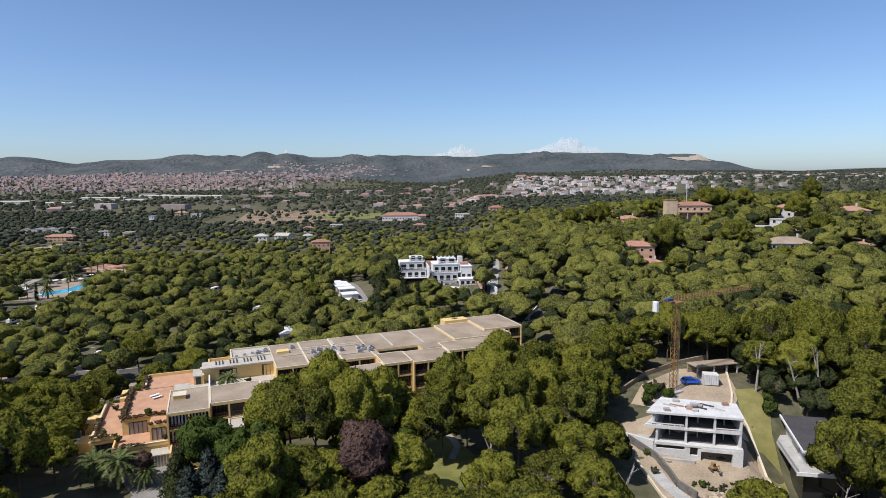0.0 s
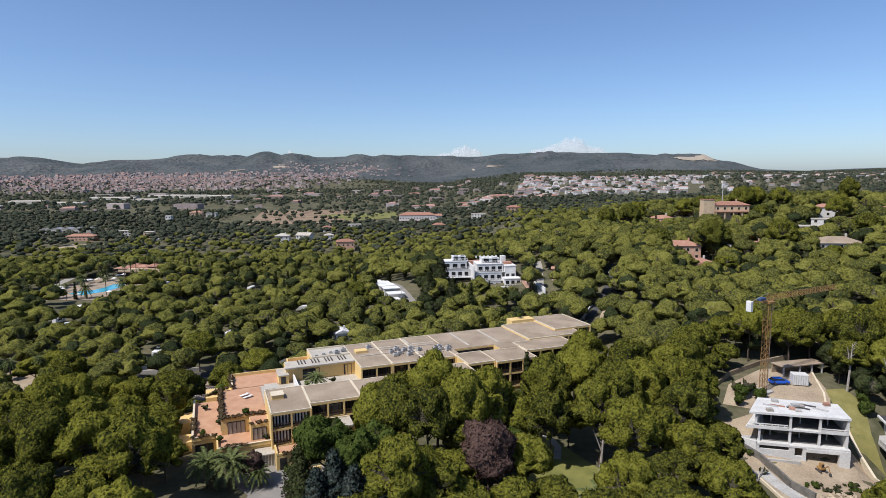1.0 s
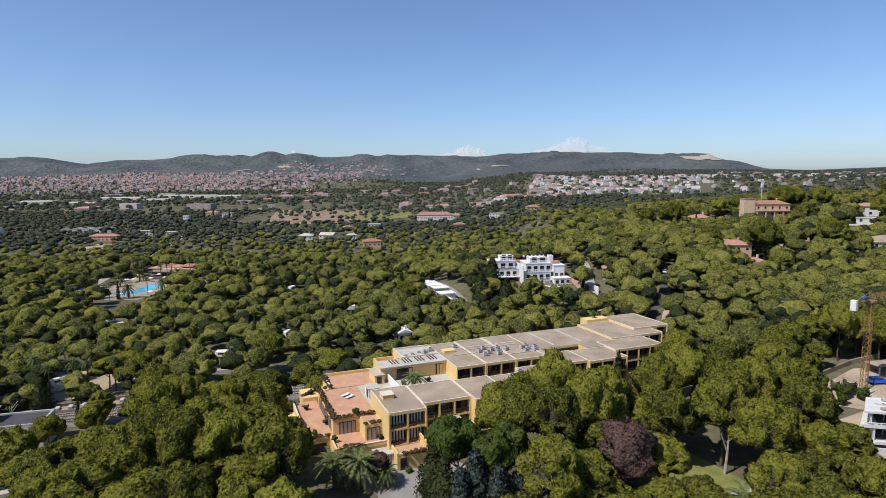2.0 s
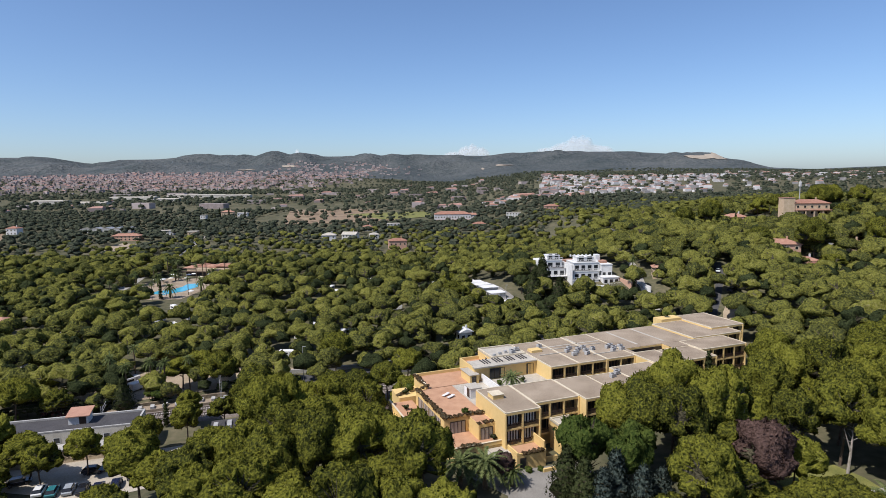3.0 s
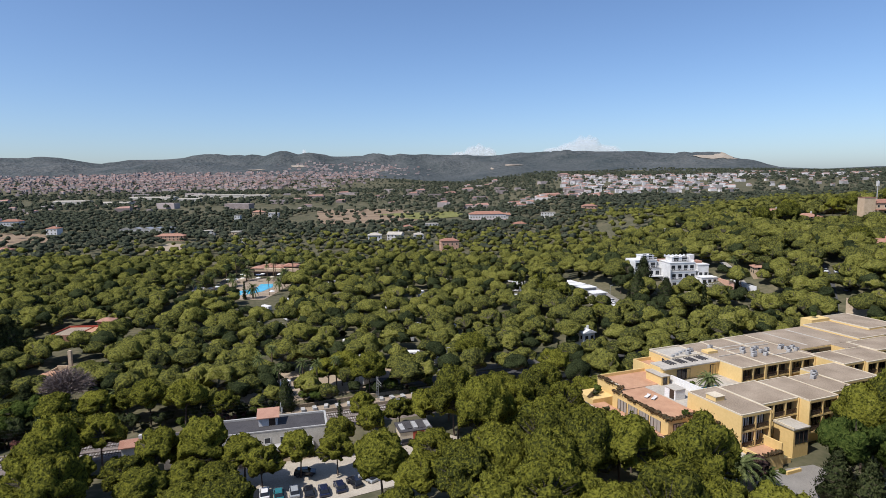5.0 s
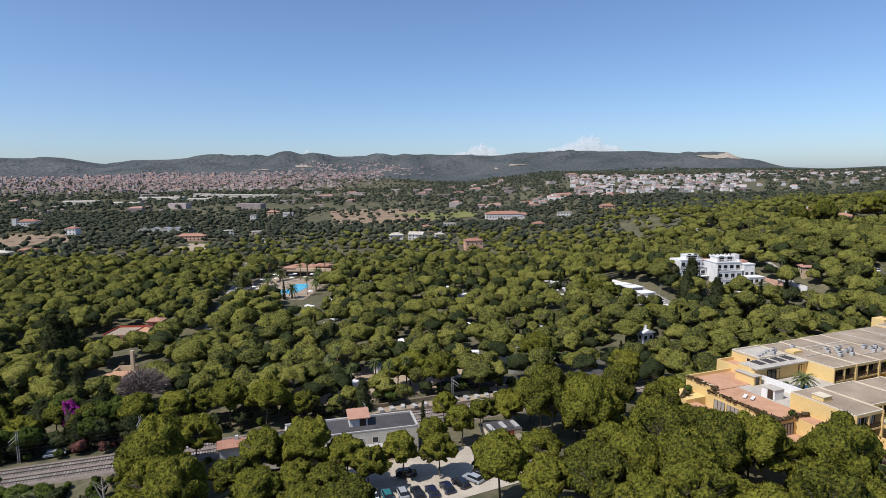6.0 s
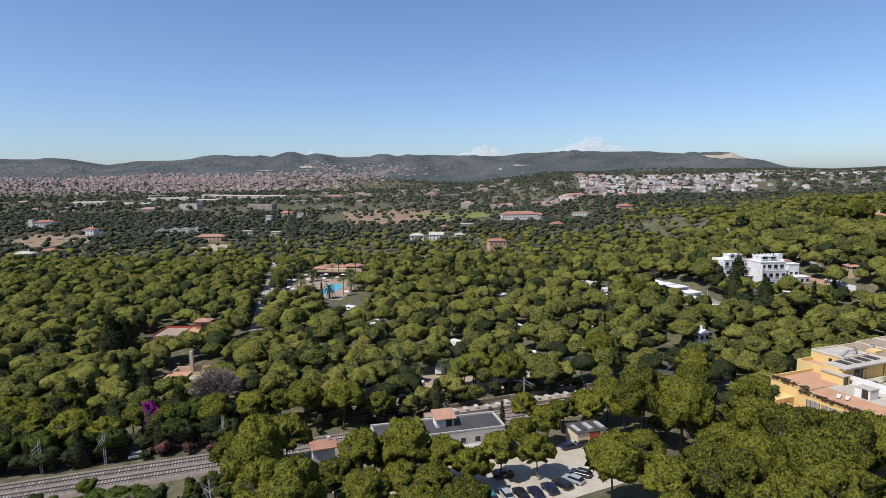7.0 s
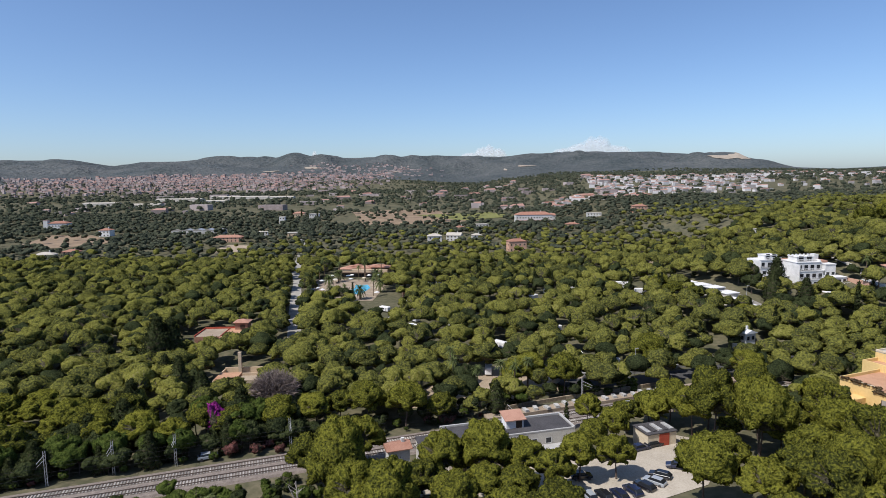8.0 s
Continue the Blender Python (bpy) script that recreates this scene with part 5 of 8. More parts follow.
# ---------------------------------------------------------------- houses on the wooded hill
house(111, 343, 26, 9, 3.6, 0.05, "low terracotta-roofed villa on the wooded hill", wall=PINK, storeys=1, arches=6)
house(113.5, 366, 13, 9, 4.6, 0.1, "white house with a tiled roof on the hill", storeys=2)
house(87, 268, 15, 9, 6.2, -0.1, "pale pink villa with a clay-tiled roof on the hill", wall=PINK, storeys=2, z=22.2)
house(86.5, 248, 10, 7, 3.4, -0.05, "white arcaded villa with a tiled porch", storeys=1, arches=4, z=20.2)
house(122, 271, 9, 7, 3.0, 0.2, "low house with a brown tiled roof", wall=SANDSTONE, storeys=1, z=25)
house(114, 277, 8, 6, 3.2, -0.2, "low pale house with a brown tiled roof", storeys=1, z=25.2)
house(140, 336, 19, 9, 6.6, -0.05, "sand-coloured mansion with an arcade and square tower", wall=SANDSTONE, arches=4, tower=(6, 9.6), z=36.4)
house(158, 288, 16, 9, 5.4, -0.2, "sand-coloured modern house with flat roofs", wall=SANDSTONE, roof="flat", storeys=2)
house(148, 255, 18, 11, 5.6, -0.15, "pale house with a grey overhanging roof", wall=CREAM_GREY, roof="hip", top=GRAVEL, storeys=2)
house(172, 300, 12, 8, 5.0, -0.6, "white house stepping down the hill", roof="flat", storeys=2)
house(187, 323, 13, 8, 5.0, -0.4, "white house on the hill crest", storeys=2)
house(176, 250, 8, 6, 3.2, 0.3, "ochre-roofed house among pines", wall=SANDSTONE)
house(205, 300, 14, 10, 6.5, 0.1, "pale house among hill pines")
house(92, 386, 8, 6, 4.0, 0.2, "small white house above the pines", storeys=1)
house(41, 387, 9, 7, 5.0, 0.2, "white domed house among pines", roof="flat", storeys=1)
house(-8, 404, 9, 7, 3.4, -0.3, "white tent-roofed pavilion among pines", top=WHITE, storeys=1)
house(31, 259, 7, 6, 3.6, -0.2, "ochre house with a hipped clay roof", wall=SANDSTONE, storeys=2)
house(116, 409, 12, 8, 5.0, 0.1, "white house on the wooded crest")

# ---------------------------------------------------------------- houses on the plain
house(-56, 758, 46, 16, 10.0, 0.05, "large pink-roofed white villa on the plain", arches=8)
house(-105, 502, 15, 9, 8.5, 0.2, "salmon house with a tiled roof", wall=PINK)
house(-176, 566, 13, 10, 6.5, 0.1, "white house with a pale roof", top=SCREED)
house(-157, 576, 14, 11, 5.5, -0.2, "white gabled house on the plain", roof="gable", top=SCREED)
house(-135, 583, 9, 8, 4.5, 0.2, "white house beside scrub", top=SCREED)
house(-125, 686, 15, 10, 5.5, 0.1, "white house with a flat roof", roof="flat")
house(-151, 656, 10, 8, 5.0, 0.4, "white house behind pines")
house(-33, 780, 16, 11, 6.5, 0.1, "white gabled house near the town", roof="gable")
house(-27, 656, 13, 9, 5.5, 0.2, "pale house among trees", wall=SANDSTONE)
house(23, 767, 18, 9, 6.0, -0.1, "long white house near the town", roof="flat")
house(61, 704, 16, 10, 6.5, 0.1, "terracotta-roofed pink house on the slope", wall=PINK)
house(-488, 474, 14, 9, 4.2, 0.2, "white farmhouse at the edge of the wood", top=SCREED)
house(-477, 490, 12, 8, 4.5, 0.1, "pinkish farmhouse beside a field", wall=PINK)
house(-642, 724, 22, 12, 9.0, 0.1, "tall white country house with a tower", tower=(5, 13))
house(-541, 650, 12, 10, 7.0, 0.0, "square white house beside a field", wall=WHITE)
house(-381, 586, 27, 10, 4.8, 0.05, "long pink-roofed farmhouse by a bare yard", wall=PINK)
house(-321, 600, 9, 9, 7.0, 0.1, "pale ruin-like house beside the lane", wall=SANDSTONE, roof="flat")
house(-379, 768, 7, 7, 11.0, 0.0, "white square bell tower", roof="flat", storeys=3)
house(-380, 856, 17, 10, 8.5, 0.1, "pale block of houses among cypresses", wall=SANDSTONE)
house(-357, 853, 14, 10, 7.5, 0.1, "white block of houses among cypresses", roof="flat")
house(-363, 632, 14, 9, 5.0, 0.2, "low white house among cypresses", roof="flat")
glasshouse = thing("glasshouse", Matrix.Translation((-448, 662, 0)) @ Matrix.Rotation(0.02, 4, "Z"), "long pale greenhouse on the plain", "greenhouse")
part("wall", boxes((-24, 34, -6, 6, -2, 4.5)), CONCRETE, glasshouse)
for k in range(5):
    ob = part("roof", roof_mesh(11, 12, 4.6, 1.6, 0.1, False), LIT_GLASS, glasshouse, "pale greenish glazed roof")
    ob.location = (-18 + 11.6 * k, 0, 0)
house(-183, 309, 5, 5, 3.6, 0.2, "small dark hut with a tiled roof", wall=PINK, storeys=1)

# restaurant by the pool
cafe = thing("pool_restaurant", Matrix.Translation((-213.5, 379, gz(-213.5, 379))) @ Matrix.Rotation(-0.1, 4, "Z"), "low restaurant with broken terracotta roofs beside the pool", "restaurant")
part("wall", boxes((-15, 14, -6, 8, -1, 4.6)), SANDSTONE, cafe)
part("shade", boxes((-17, 17, -9, -6.002, 2.6, 2.8)), BROWN, cafe)
part("terrace_front", boxes((-15.5, 15.5, -6.3, -6.004, 0, 2.5)), BITUMEN, cafe)
cr = random.Random(2)
for k in range(14):
    ob = part("roof", roof_mesh(cr.uniform(4, 8), cr.uniform(4, 7), 4.7, 1.2, 0.4, True), ROOF_TILE, cafe)
    ob.location = (-13.5 + 2.0 * k, cr.uniform(-3, 5), cr.uniform(0, 1.1))
for k in range(10):
    part("post", boxes((-16.6 + 3.6 * k, -16.4 + 3.6 * k, -8.9, -8.7, -1, 2.6)), BROWN, cafe)
par = random.Random(31)
for k in range(48):
    x, y = par.uniform(-238, -199), par.uniform(298, 368)
    if -228 < x < -200 and 306 < y < 354:
        continue
    ob = thing("parasol", Matrix.Translation((x, y, gz(x, y) + 0.1)), "pale parasol on the pool terrace", "parasol", "parasols by the pool")
    part("pole", beam(bmesh.new(), (0, 0, 0), (0, 0, 2.4), 0.04), GALVA, ob)
    bm = bmesh.new()
    bmesh.ops.create_cone(bm, segments=8, radius1=1.6, radius2=0.05, depth=0.6, cap_ends=True, matrix=Matrix.Translation((0, 0, 2.5)))
    part("canopy", bm, WHITE if k % 3 else CREAM, ob)

# terrace house and ruin to the west
OLD_BRICK = material("weathered brick", (0.20, 0.10, 0.065), (0.34, 0.19, 0.13), 1.2, bump=0.02, vary=0.2)
west = thing("terrace_house", Matrix.Translation((-249, 229, gz(-249, 229))) @ Matrix.Rotation(0.05, 4, "Z"), "low brick-red house with flat terracotta terraces", "house")
part("wall", boxes((-9, 8, -6, 6, -1.5, 3.0)), OLD_BRICK, west)
part("terrace_roof", boxes((-8.8, 0.8, -5.8, 5.8, 3.0, 3.12)), GRAVEL, west)
part("terrace_tiles", boxes((1.0, 7.8, -8.0, 5.8, 3.0, 3.2)), TERRACOTTA, west)
part("front_wall", boxes((1, 7.8, -7.9, -6.002, -1.5, 3.0)), OLD_BRICK, west)
part("parapet", boxes((-9, 8, 5.8, 6.1, 3.0, 3.8), (0.8, 1.0, -6, 5.8, 3.0, 3.5), (-9.1, -8.8, -6, 5.8, 3.0, 3.6)), RED_WALL, west)
part("lodge", boxes((3.5, 8.5, 3.5, 8.0, 0, 6.0)), OLD_BRICK, west)
ob = part("lodge_roof", roof_mesh(5.4, 4.9, 6.1, 1.0), ROOF_TILE, west)
ob.location = (6.0, 5.75, 0)
part("lodge_door", boxes((5.6, 7.4, 3.42, 3.5, 3.1, 5.2)), BROWN, west)
ruin = thing("walled_yard", Matrix.Translation((-224, 182, gz(-224, 182))) @ Matrix.Rotation(0.05, 4, "Z"), "sandy walled yard with low roofless buildings", "ruin")
part("floor", boxes((-8, 9, -6, 6, -1.0, 0.25)), SAND, ruin)
part("wall", boxes((-8, 9, 5.7, 6.1, 0.25, 2.2), (-8.2, -7.8, -6, 5.7, 0.25, 1.8), (8.8, 9.2, -6, 6, 0.25, 2.6), (-2, 4, 1.5, 1.9, 0.25, 1.6)), SANDSTONE, ruin)
part("low_roof", boxes((-7.6, -1, -5.6, 0, 0.25, 2.4)), TERRACOTTA, ruin)
part("pale_roof", boxes((-0.8, 5, -5.8, -1.5, 0.25, 1.8)), SAND, ruin)
part("chimney", boxes((-3.4, -2.4, 4.2, 5.2, 0, 7.5)), STONE, ruin, "tall weathered brick chimney")


# ---------------------------------------------------------------- camp site
def caravan(x, y, turn, wide=5.4):
    ob = thing("caravan", Matrix.Translation((x, y, gz(x, y) + 0.05)) @ Matrix.Rotation(turn, 4, "Z"), "white touring caravan parked under pines", "caravan", "caravans under the pines")
    part("body", box(bmesh.new(), -wide / 2, wide / 2, -1.1, 1.1, 0.45, 2.6, 0.22), WHITE, ob)
    part("window", boxes((-wide * 0.32, wide * 0.1, -1.13, -1.09, 1.4, 2.0)), GLASS, ob)
    part("door", boxes((wide * 0.2, wide * 0.34, -1.12, -1.09, 0.6, 2.2)), GALVA, ob)
    for s in (-1.0, 1.0):
        bm = bmesh.new()
        bmesh.ops.create_cone(bm, segments=10, radius1=0.34, radius2=0.34, depth=0.2, cap_ends=True, matrix=Matrix.Translation((0, s, 0.34)) @ Matrix.Rotation(math.pi / 2, 4, "X"))
        part("wheel", bm, BITUMEN, ob)


cv = random.Random(21)
CARAVANS = [(-158.4, 174), (-154, 170), (-129.7, 175), (-107.3, 193), (-134.3, 200), (-198, 186), (-190, 182), (-176, 172), (-168, 180), (-148, 186), (-118, 200), (-142, 214), (-160, 222), (-176, 232), (-120, 222), (-104, 228), (-186, 250), (-150, 252)]
for x, y in CARAVANS:
    caravan(x, y, cv.uniform(0, 6.28))
for k in range(40):
    CARAVANS.append((cv.uniform(-200, -66), cv.uniform(235, 350)))
    caravan(*CARAVANS[-1], cv.uniform(0, 6.28))
for x, y, h in ((-105.8, 173.5, 11.5), (-38, 246, 9), (-222, 250, 8), (-118, 141, 8)):
    pole = thing("lamp_post", Matrix.Translation((x, y, gz(x, y))), "tall grey lamp post among pines", "lamp post", "lamp posts")
    part("post", beam(bmesh.new(), (0, 0, -0.3), (0, 0, h), 0.11, 6, 0.06), GALVA, pole)
    part("lamp", boxes((-0.1, 0.9, -0.12, 0.12, h - 0.05, h + 0.08)), GALVA, pole)


# ---------------------------------------------------------------- far towns
def town(name, label, spots, seed, low=5.0, high=11.0, tiled=0.5, walls=None, tiles=None):
    """Hundreds of far houses, walls and roofs, as one joined mesh each."""
    r = random.Random(seed)
    for tile, mat_w, mat_r in ((True, walls or WALLS, tiles or TOWN_TILE), (False, walls or WALLS, WALLS)):
        wv, wt, rv, rt = [], [], [], []
        for x, y, s in spots:
            if (r.random() < tiled) != tile:
                continue
            w, d, h, a = r.uniform(7, 24) * s, r.uniform(7, 11) * s, r.uniform(low, high) * (0.6 + 0.4 * s), r.uniform(-0.3, 0.3)
            z = gz(x, y) - 1
            c, sn = math.cos(a), math.sin(a)
            ring = [(x + c * px - sn * py, y + sn * px + c * py) for px, py in ((-w / 2, -d / 2), (w / 2, -d / 2), (w / 2, d / 2), (-w / 2, d / 2))]
            b = len(wv)
            wv += [(px, py, z) for px, py in ring] + [(px, py, z + h) for px, py in ring]
            wt += [(b, b + 1, b + 5), (b, b + 5, b + 4), (b + 1, b + 2, b + 6), (b + 1, b + 6, b + 5), (b + 2, b + 3, b + 7), (b + 2, b + 7, b + 6), (b + 3, b, b + 4), (b + 3, b + 4, b + 7), (b + 4, b + 5, b + 6), (b + 4, b + 6, b + 7)]
            if tile:
                k = len(rv)
                rv += [(px, py, z + h + 0.05) for px, py in ring] + [(x - c * w * 0.25, y - sn * w * 0.25, z + h + d * 0.16), (x + c * w * 0.42, y + sn * w * 0.42, z + h + d * 0.22)]
                rt += [(k, k + 1, k + 5), (k, k + 5, k + 4), (k + 1, k + 2, k + 5), (k + 2, k + 3, k + 4), (k + 2, k + 4, k + 5), (k + 3, k, k + 4)]
        tagged(new(name, mesh_of(name, wv, wt, mat_w)), label, "town", kind="stuff")
        if rv:
            tagged(new(name + "_roofs", mesh_of(name, rv, rt, mat_r)), "clay-tiled roofs of a far town", "town", kind="stuff")


# Low contrast between far houses stands for haze, put into the wall colour.
WALLS = material("town walls", (0.24, 0.195, 0.18), (0.42, 0.355, 0.335), 6.0, vary=0.6)
NEAR_WALLS = material("pale town walls", (0.29, 0.27, 0.26), (0.66, 0.63, 0.61), 5.0, vary=0.9)
NEAR_TILE = material("red town tile", (0.22, 0.115, 0.085), (0.36, 0.21, 0.16), 5.0, vary=0.5)


def polar(az, r):
    return -73 + r * math.sin(radians(az)), r * math.cos(radians(az))


tr = random.Random(77)
spots = []
for k in range(3300):
    az = tr.triangular(-44, -5, -27)
    r_ = 2020 + 1000 * tr.random() ** 0.62 + max(0.0, az + 16) * 30
    spots.append((*polar(az, r_), tr.uniform(0.4, 0.95)))
town("far_town", "far town of pale and tiled houses under the hills", spots, 1, 5, 11, 0.5)
spots = []
for k in range(330):
    az = tr.gauss(-12.5, 1.3) if k % 2 else tr.gauss(-7.5, 2.2)
    spots.append((*polar(az, tr.uniform(2950, 3450)), tr.uniform(0.6, 1.0)))
town("hill_village", "pale village climbing the hill foot", spots, 2, 5, 8, 0.3)
spots = []
for k in range(640):
    az = 9.6 + 15 * tr.random() ** 1.4 if k % 5 else tr.uniform(9.6, 34)
    spots.append((*polar(az, 1080 + 660 * tr.random() + max(0, az - 16) * 10), tr.uniform(0.4, 0.8)))
town("near_town", "pale town with clay roofs behind the wooded hill", spots, 3, 5, 10, 0.55, NEAR_WALLS, NEAR_TILE)
spots = [(*polar(tr.uniform(4.5, 13.5), tr.uniform(960, 1080)), tr.uniform(0.8, 1.3)) for k in range(46)]
town("row_houses", "rows of low clay-tiled houses at the edge of the town", spots, 9, 4, 6, 0.9, NEAR_WALLS, NEAR_TILE)
spots = []
for k in range(420):
    az = tr.uniform(25, 40)
    spots.append((*polar(az, 1500 + 1300 * tr.random() ** 0.7), tr.uniform(0.45, 1.05)))
town("east_suburb", "scattered pale houses on the eastern rise", spots, 4, 4, 9, 0.3, NEAR_WALLS, NEAR_TILE)
spots = [(*polar(tr.uniform(-38, 12), tr.uniform(1000, 2200)), tr.uniform(0.6, 2.2)) for k in range(130)]
town("scattered_farms", "scattered pale farms and sheds on the plain", spots, 6, 4, 8, 0.4)
def hill_face(az, el):
    """How far off the hillside first rises to this elevation, seen from over the wood."""
    for r0 in range(2750, 4200, 15):
        x, y = polar(az, r0)
        if math.degrees(math.atan2(gz(x, y) - 59.6, r0)) >= el:
            return r0
    return 3600


for k, (az, el, wide, deep) in enumerate(((22.9, 1.45, 150, 70), (24.3, 1.5, 110, 110), (5.6, 0.95, 100, 50), (-18.3, 0.7, 90, 40), (-14.6, 1.0, 120, 60), (-7.2, 0.55, 80, 40), (3.6, 0.6, 18, 70))):
    pr = random.Random(k)
    ring = []
    qx, qy = polar(az, hill_face(az, el))
    for j in range(12):
        a = 6.283 * j / 12
        ring.append((qx + math.cos(a) * wide / 2 * pr.uniform(0.55, 1.25), qy + math.sin(a) * deep / 2 * pr.uniform(0.55, 1.25)))
    patch = sheet("quarry_face", ring, QUARRY, "pale bare rock cut into the hillside", "quarry", 2.6, cuts=6)
viaduct = thing("viaduct", Matrix.Identity(4), "long pale road viaduct before the hills", "viaduct")
(vx0, vy0), (vx1, vy1) = polar(-42, 3000), polar(-30.5, 2900)
part("deck", beam(bmesh.new(), (vx0, vy0, 66), (vx1, vy1, 67), 2.2), CONCRETE, viaduct)
for k in range(11):
    px, py = vx0 + (vx1 - vx0) * (k + 0.5) / 11, vy0 + (vy1 - vy0) * (k + 0.5) / 11
    part("pier", beam(bmesh.new(), (px, py, gz(px, py) - 2), (px, py, 65), 1.6, 6), CONCRETE, viaduct)
for az, r0, wide, deep in ((-33.5, 1500, 70, 24), (-27.5, 1580, 110, 26), (-22.5, 1620, 150, 24), (-19.0, 1560, 60, 22), (-30.5, 1380, 60, 20), (-24.8, 1440, 46, 20)):
    wx, wy = polar(az, r0)
    ware = thing("warehouse", Matrix.Translation((wx, wy, gz(wx, wy))) @ Matrix.Rotation(radians(tr.uniform(-6, 6)), 4, "Z"), "long low pale warehouse on the plain", "warehouse", "warehouses on the plain")
    part("wall", boxes((-wide / 2, wide / 2, -deep / 2, deep / 2, -3, 5.5)), CREAM_GREY, ware)
    part("roof", roof_mesh(wide, deep, 5.7, 2.0, 0.4, False), SCREED, ware)
tower_ = thing("water_tower", Matrix.Translation((169, 1525, gz(169, 1525))), "slim white water tower above the plain", "water tower")
TANK = 51.5 - gz(169, 1525)
part("shaft", beam(bmesh.new(), (0, 0, -1), (0, 0, TANK - 2), 1.6, 10), WHITE, tower_)
bm = bmesh.new()
bmesh.ops.create_cone(bm, segments=14, radius1=3.0, radius2=6.5, depth=5, cap_ends=True, matrix=Matrix.Translation((0, 0, TANK)))
part("tank", bm, WHITE, tower_)
mast_ = thing("radio_mast", Matrix.Translation((141, 346, gz(141, 346))), "slim pale radio mast among the pines of the hill", "mast")
MAST = 55.5 - gz(141, 346)
part("pole", beam(bmesh.new(), (0, 0, 0), (0, 0, MAST), 0.35, 8, 0.25), GALVA, mast_)
for k in range(3):
    a = 2.1 * k
    part("aerial", boxes((math.cos(a) * 0.55 - 0.22, math.cos(a) * 0.55 + 0.22, math.sin(a) * 0.55 - 0.22, math.sin(a) * 0.55 + 0.22, MAST - 3.4, MAST - 0.6)), WHITE, mast_, "white panel aerial")

# ---------------------------------------------------------------- trees
OCT_V = np.array([(1, 0, 0), (0, 1, 0), (-1, 0, 0), (0, -1, 0), (0, 0, 1), (0, 0, -1)], float)
OCT_F = np.array([(0, 1, 4), (1, 2, 4), (2, 3, 4), (3, 0, 4), (1, 0, 5), (2, 1, 5), (3, 2, 5), (0, 3, 5)])

# 1 marks the lower core faces, which get the painted shade.
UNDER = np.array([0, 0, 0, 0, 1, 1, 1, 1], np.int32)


def puffs(rng, centres, radii, flat, tufts, size, core=0.84, low=-0.35, heart=None, round_off=0.48):
    """Clumps of needles: an uneven core for each clump, with small tufts on the outside of all of them. The shading follows the clumps and, by round_off, the whole crown."""
    centres, radii = np.asarray(centres, float), np.asarray(radii, float)
    heart = centres.mean(0) - np.array([0, 0, radii.mean() * 0.8]) if heart is None else np.asarray(heart, float)
    verts, tris, normals, shade_faces, base = [], [], [], [], 0
    squash = np.array([1, 1, flat])
    shape, faces, under = OCT_V, OCT_F, UNDER
    for i, (c, r) in enumerate(zip(centres, radii)):
        squash = np.array([1.0, rng.uniform(0.8, 1.2), flat * rng.uniform(0.72, 1.18)])
        spin = rng.uniform(0, 6.28)
        turned = shape @ np.array([(math.cos(spin), math.sin(spin), 0), (-math.sin(spin), math.cos(spin), 0), (0, 0, 1)])
        v = turned * (r * core * rng.uniform(0.74, 1.12, (len(shape), 1))) * squash + c
        whole = v - heart
        whole /= np.linalg.norm(whole, axis=1)[:, None] + 1e-6
        verts.append(v)
        normals.append(turned * (1 - round_off) + whole * round_off)
        tris.append(faces + base)
        shade_faces.append(under)
        base += len(v)
        if tufts:
            d = rng.normal(size=(tufts * 4, 3))
            d /= np.linalg.norm(d, axis=1)[:, None]
            d = d[d[:, 2] > low][:tufts * 2]
            at = c + d * (r * rng.uniform(0.86, 1.12, (len(d), 1))) * squash
            gap = np.linalg.norm((at[:, None, :] - centres[None]) / squash, axis=2) / radii[None]
            gap[:, i] = 9
            keep = gap.min(1) > 0.84
            d, at = d[keep][:tufts], at[keep][:tufts]
            k = len(d)
            if not k:
                continue
            face = d + rng.normal(0, 0.34, (k, 3))
            face /= np.linalg.norm(face, axis=1)[:, None]
            u = np.cross(face, rng.normal(size=(k, 3)))
            u /= np.linalg.norm(u, axis=1)[:, None]
            w = np.cross(face, u)
            s = size * rng.uniform(0.6, 1.35, (k, 1))
            t3 = np.stack([at + u * s, at - u * s * 0.6 + w * s * 0.75, at - u * s * 0.6 - w * s * 0.75], 1)
            spike = np.arange(k) % 2 == 0
            tip = at + (d + np.array([0, 0, 0.35])) * s * 1.5 + w * s * 0.3
            t3[spike] = np.stack([tip, at + u * s * 0.42, at - u * s * 0.42], 1)[spike]
            t3 = t3.reshape(-1, 3)
            whole = at - heart
            whole /= np.linalg.norm(whole, axis=1)[:, None] + 1e-6
            lit = (face * 0.55 + d * 0.45) * (1 - round_off) + whole * round_off
            verts.append(t3)
            normals.append(np.repeat(lit, 3, 0))
            tris.append(np.arange(k * 3).reshape(-1, 3) + base)
            shade_faces.append(np.zeros(k, np.int32))
            base += k * 3
    n = np.concatenate(normals)
    return np.concatenate(verts), np.concatenate(tris), n / (np.linalg.norm(n, axis=1)[:, None] + 1e-6), np.concatenate(shade_faces), np.full(base, 0.5)


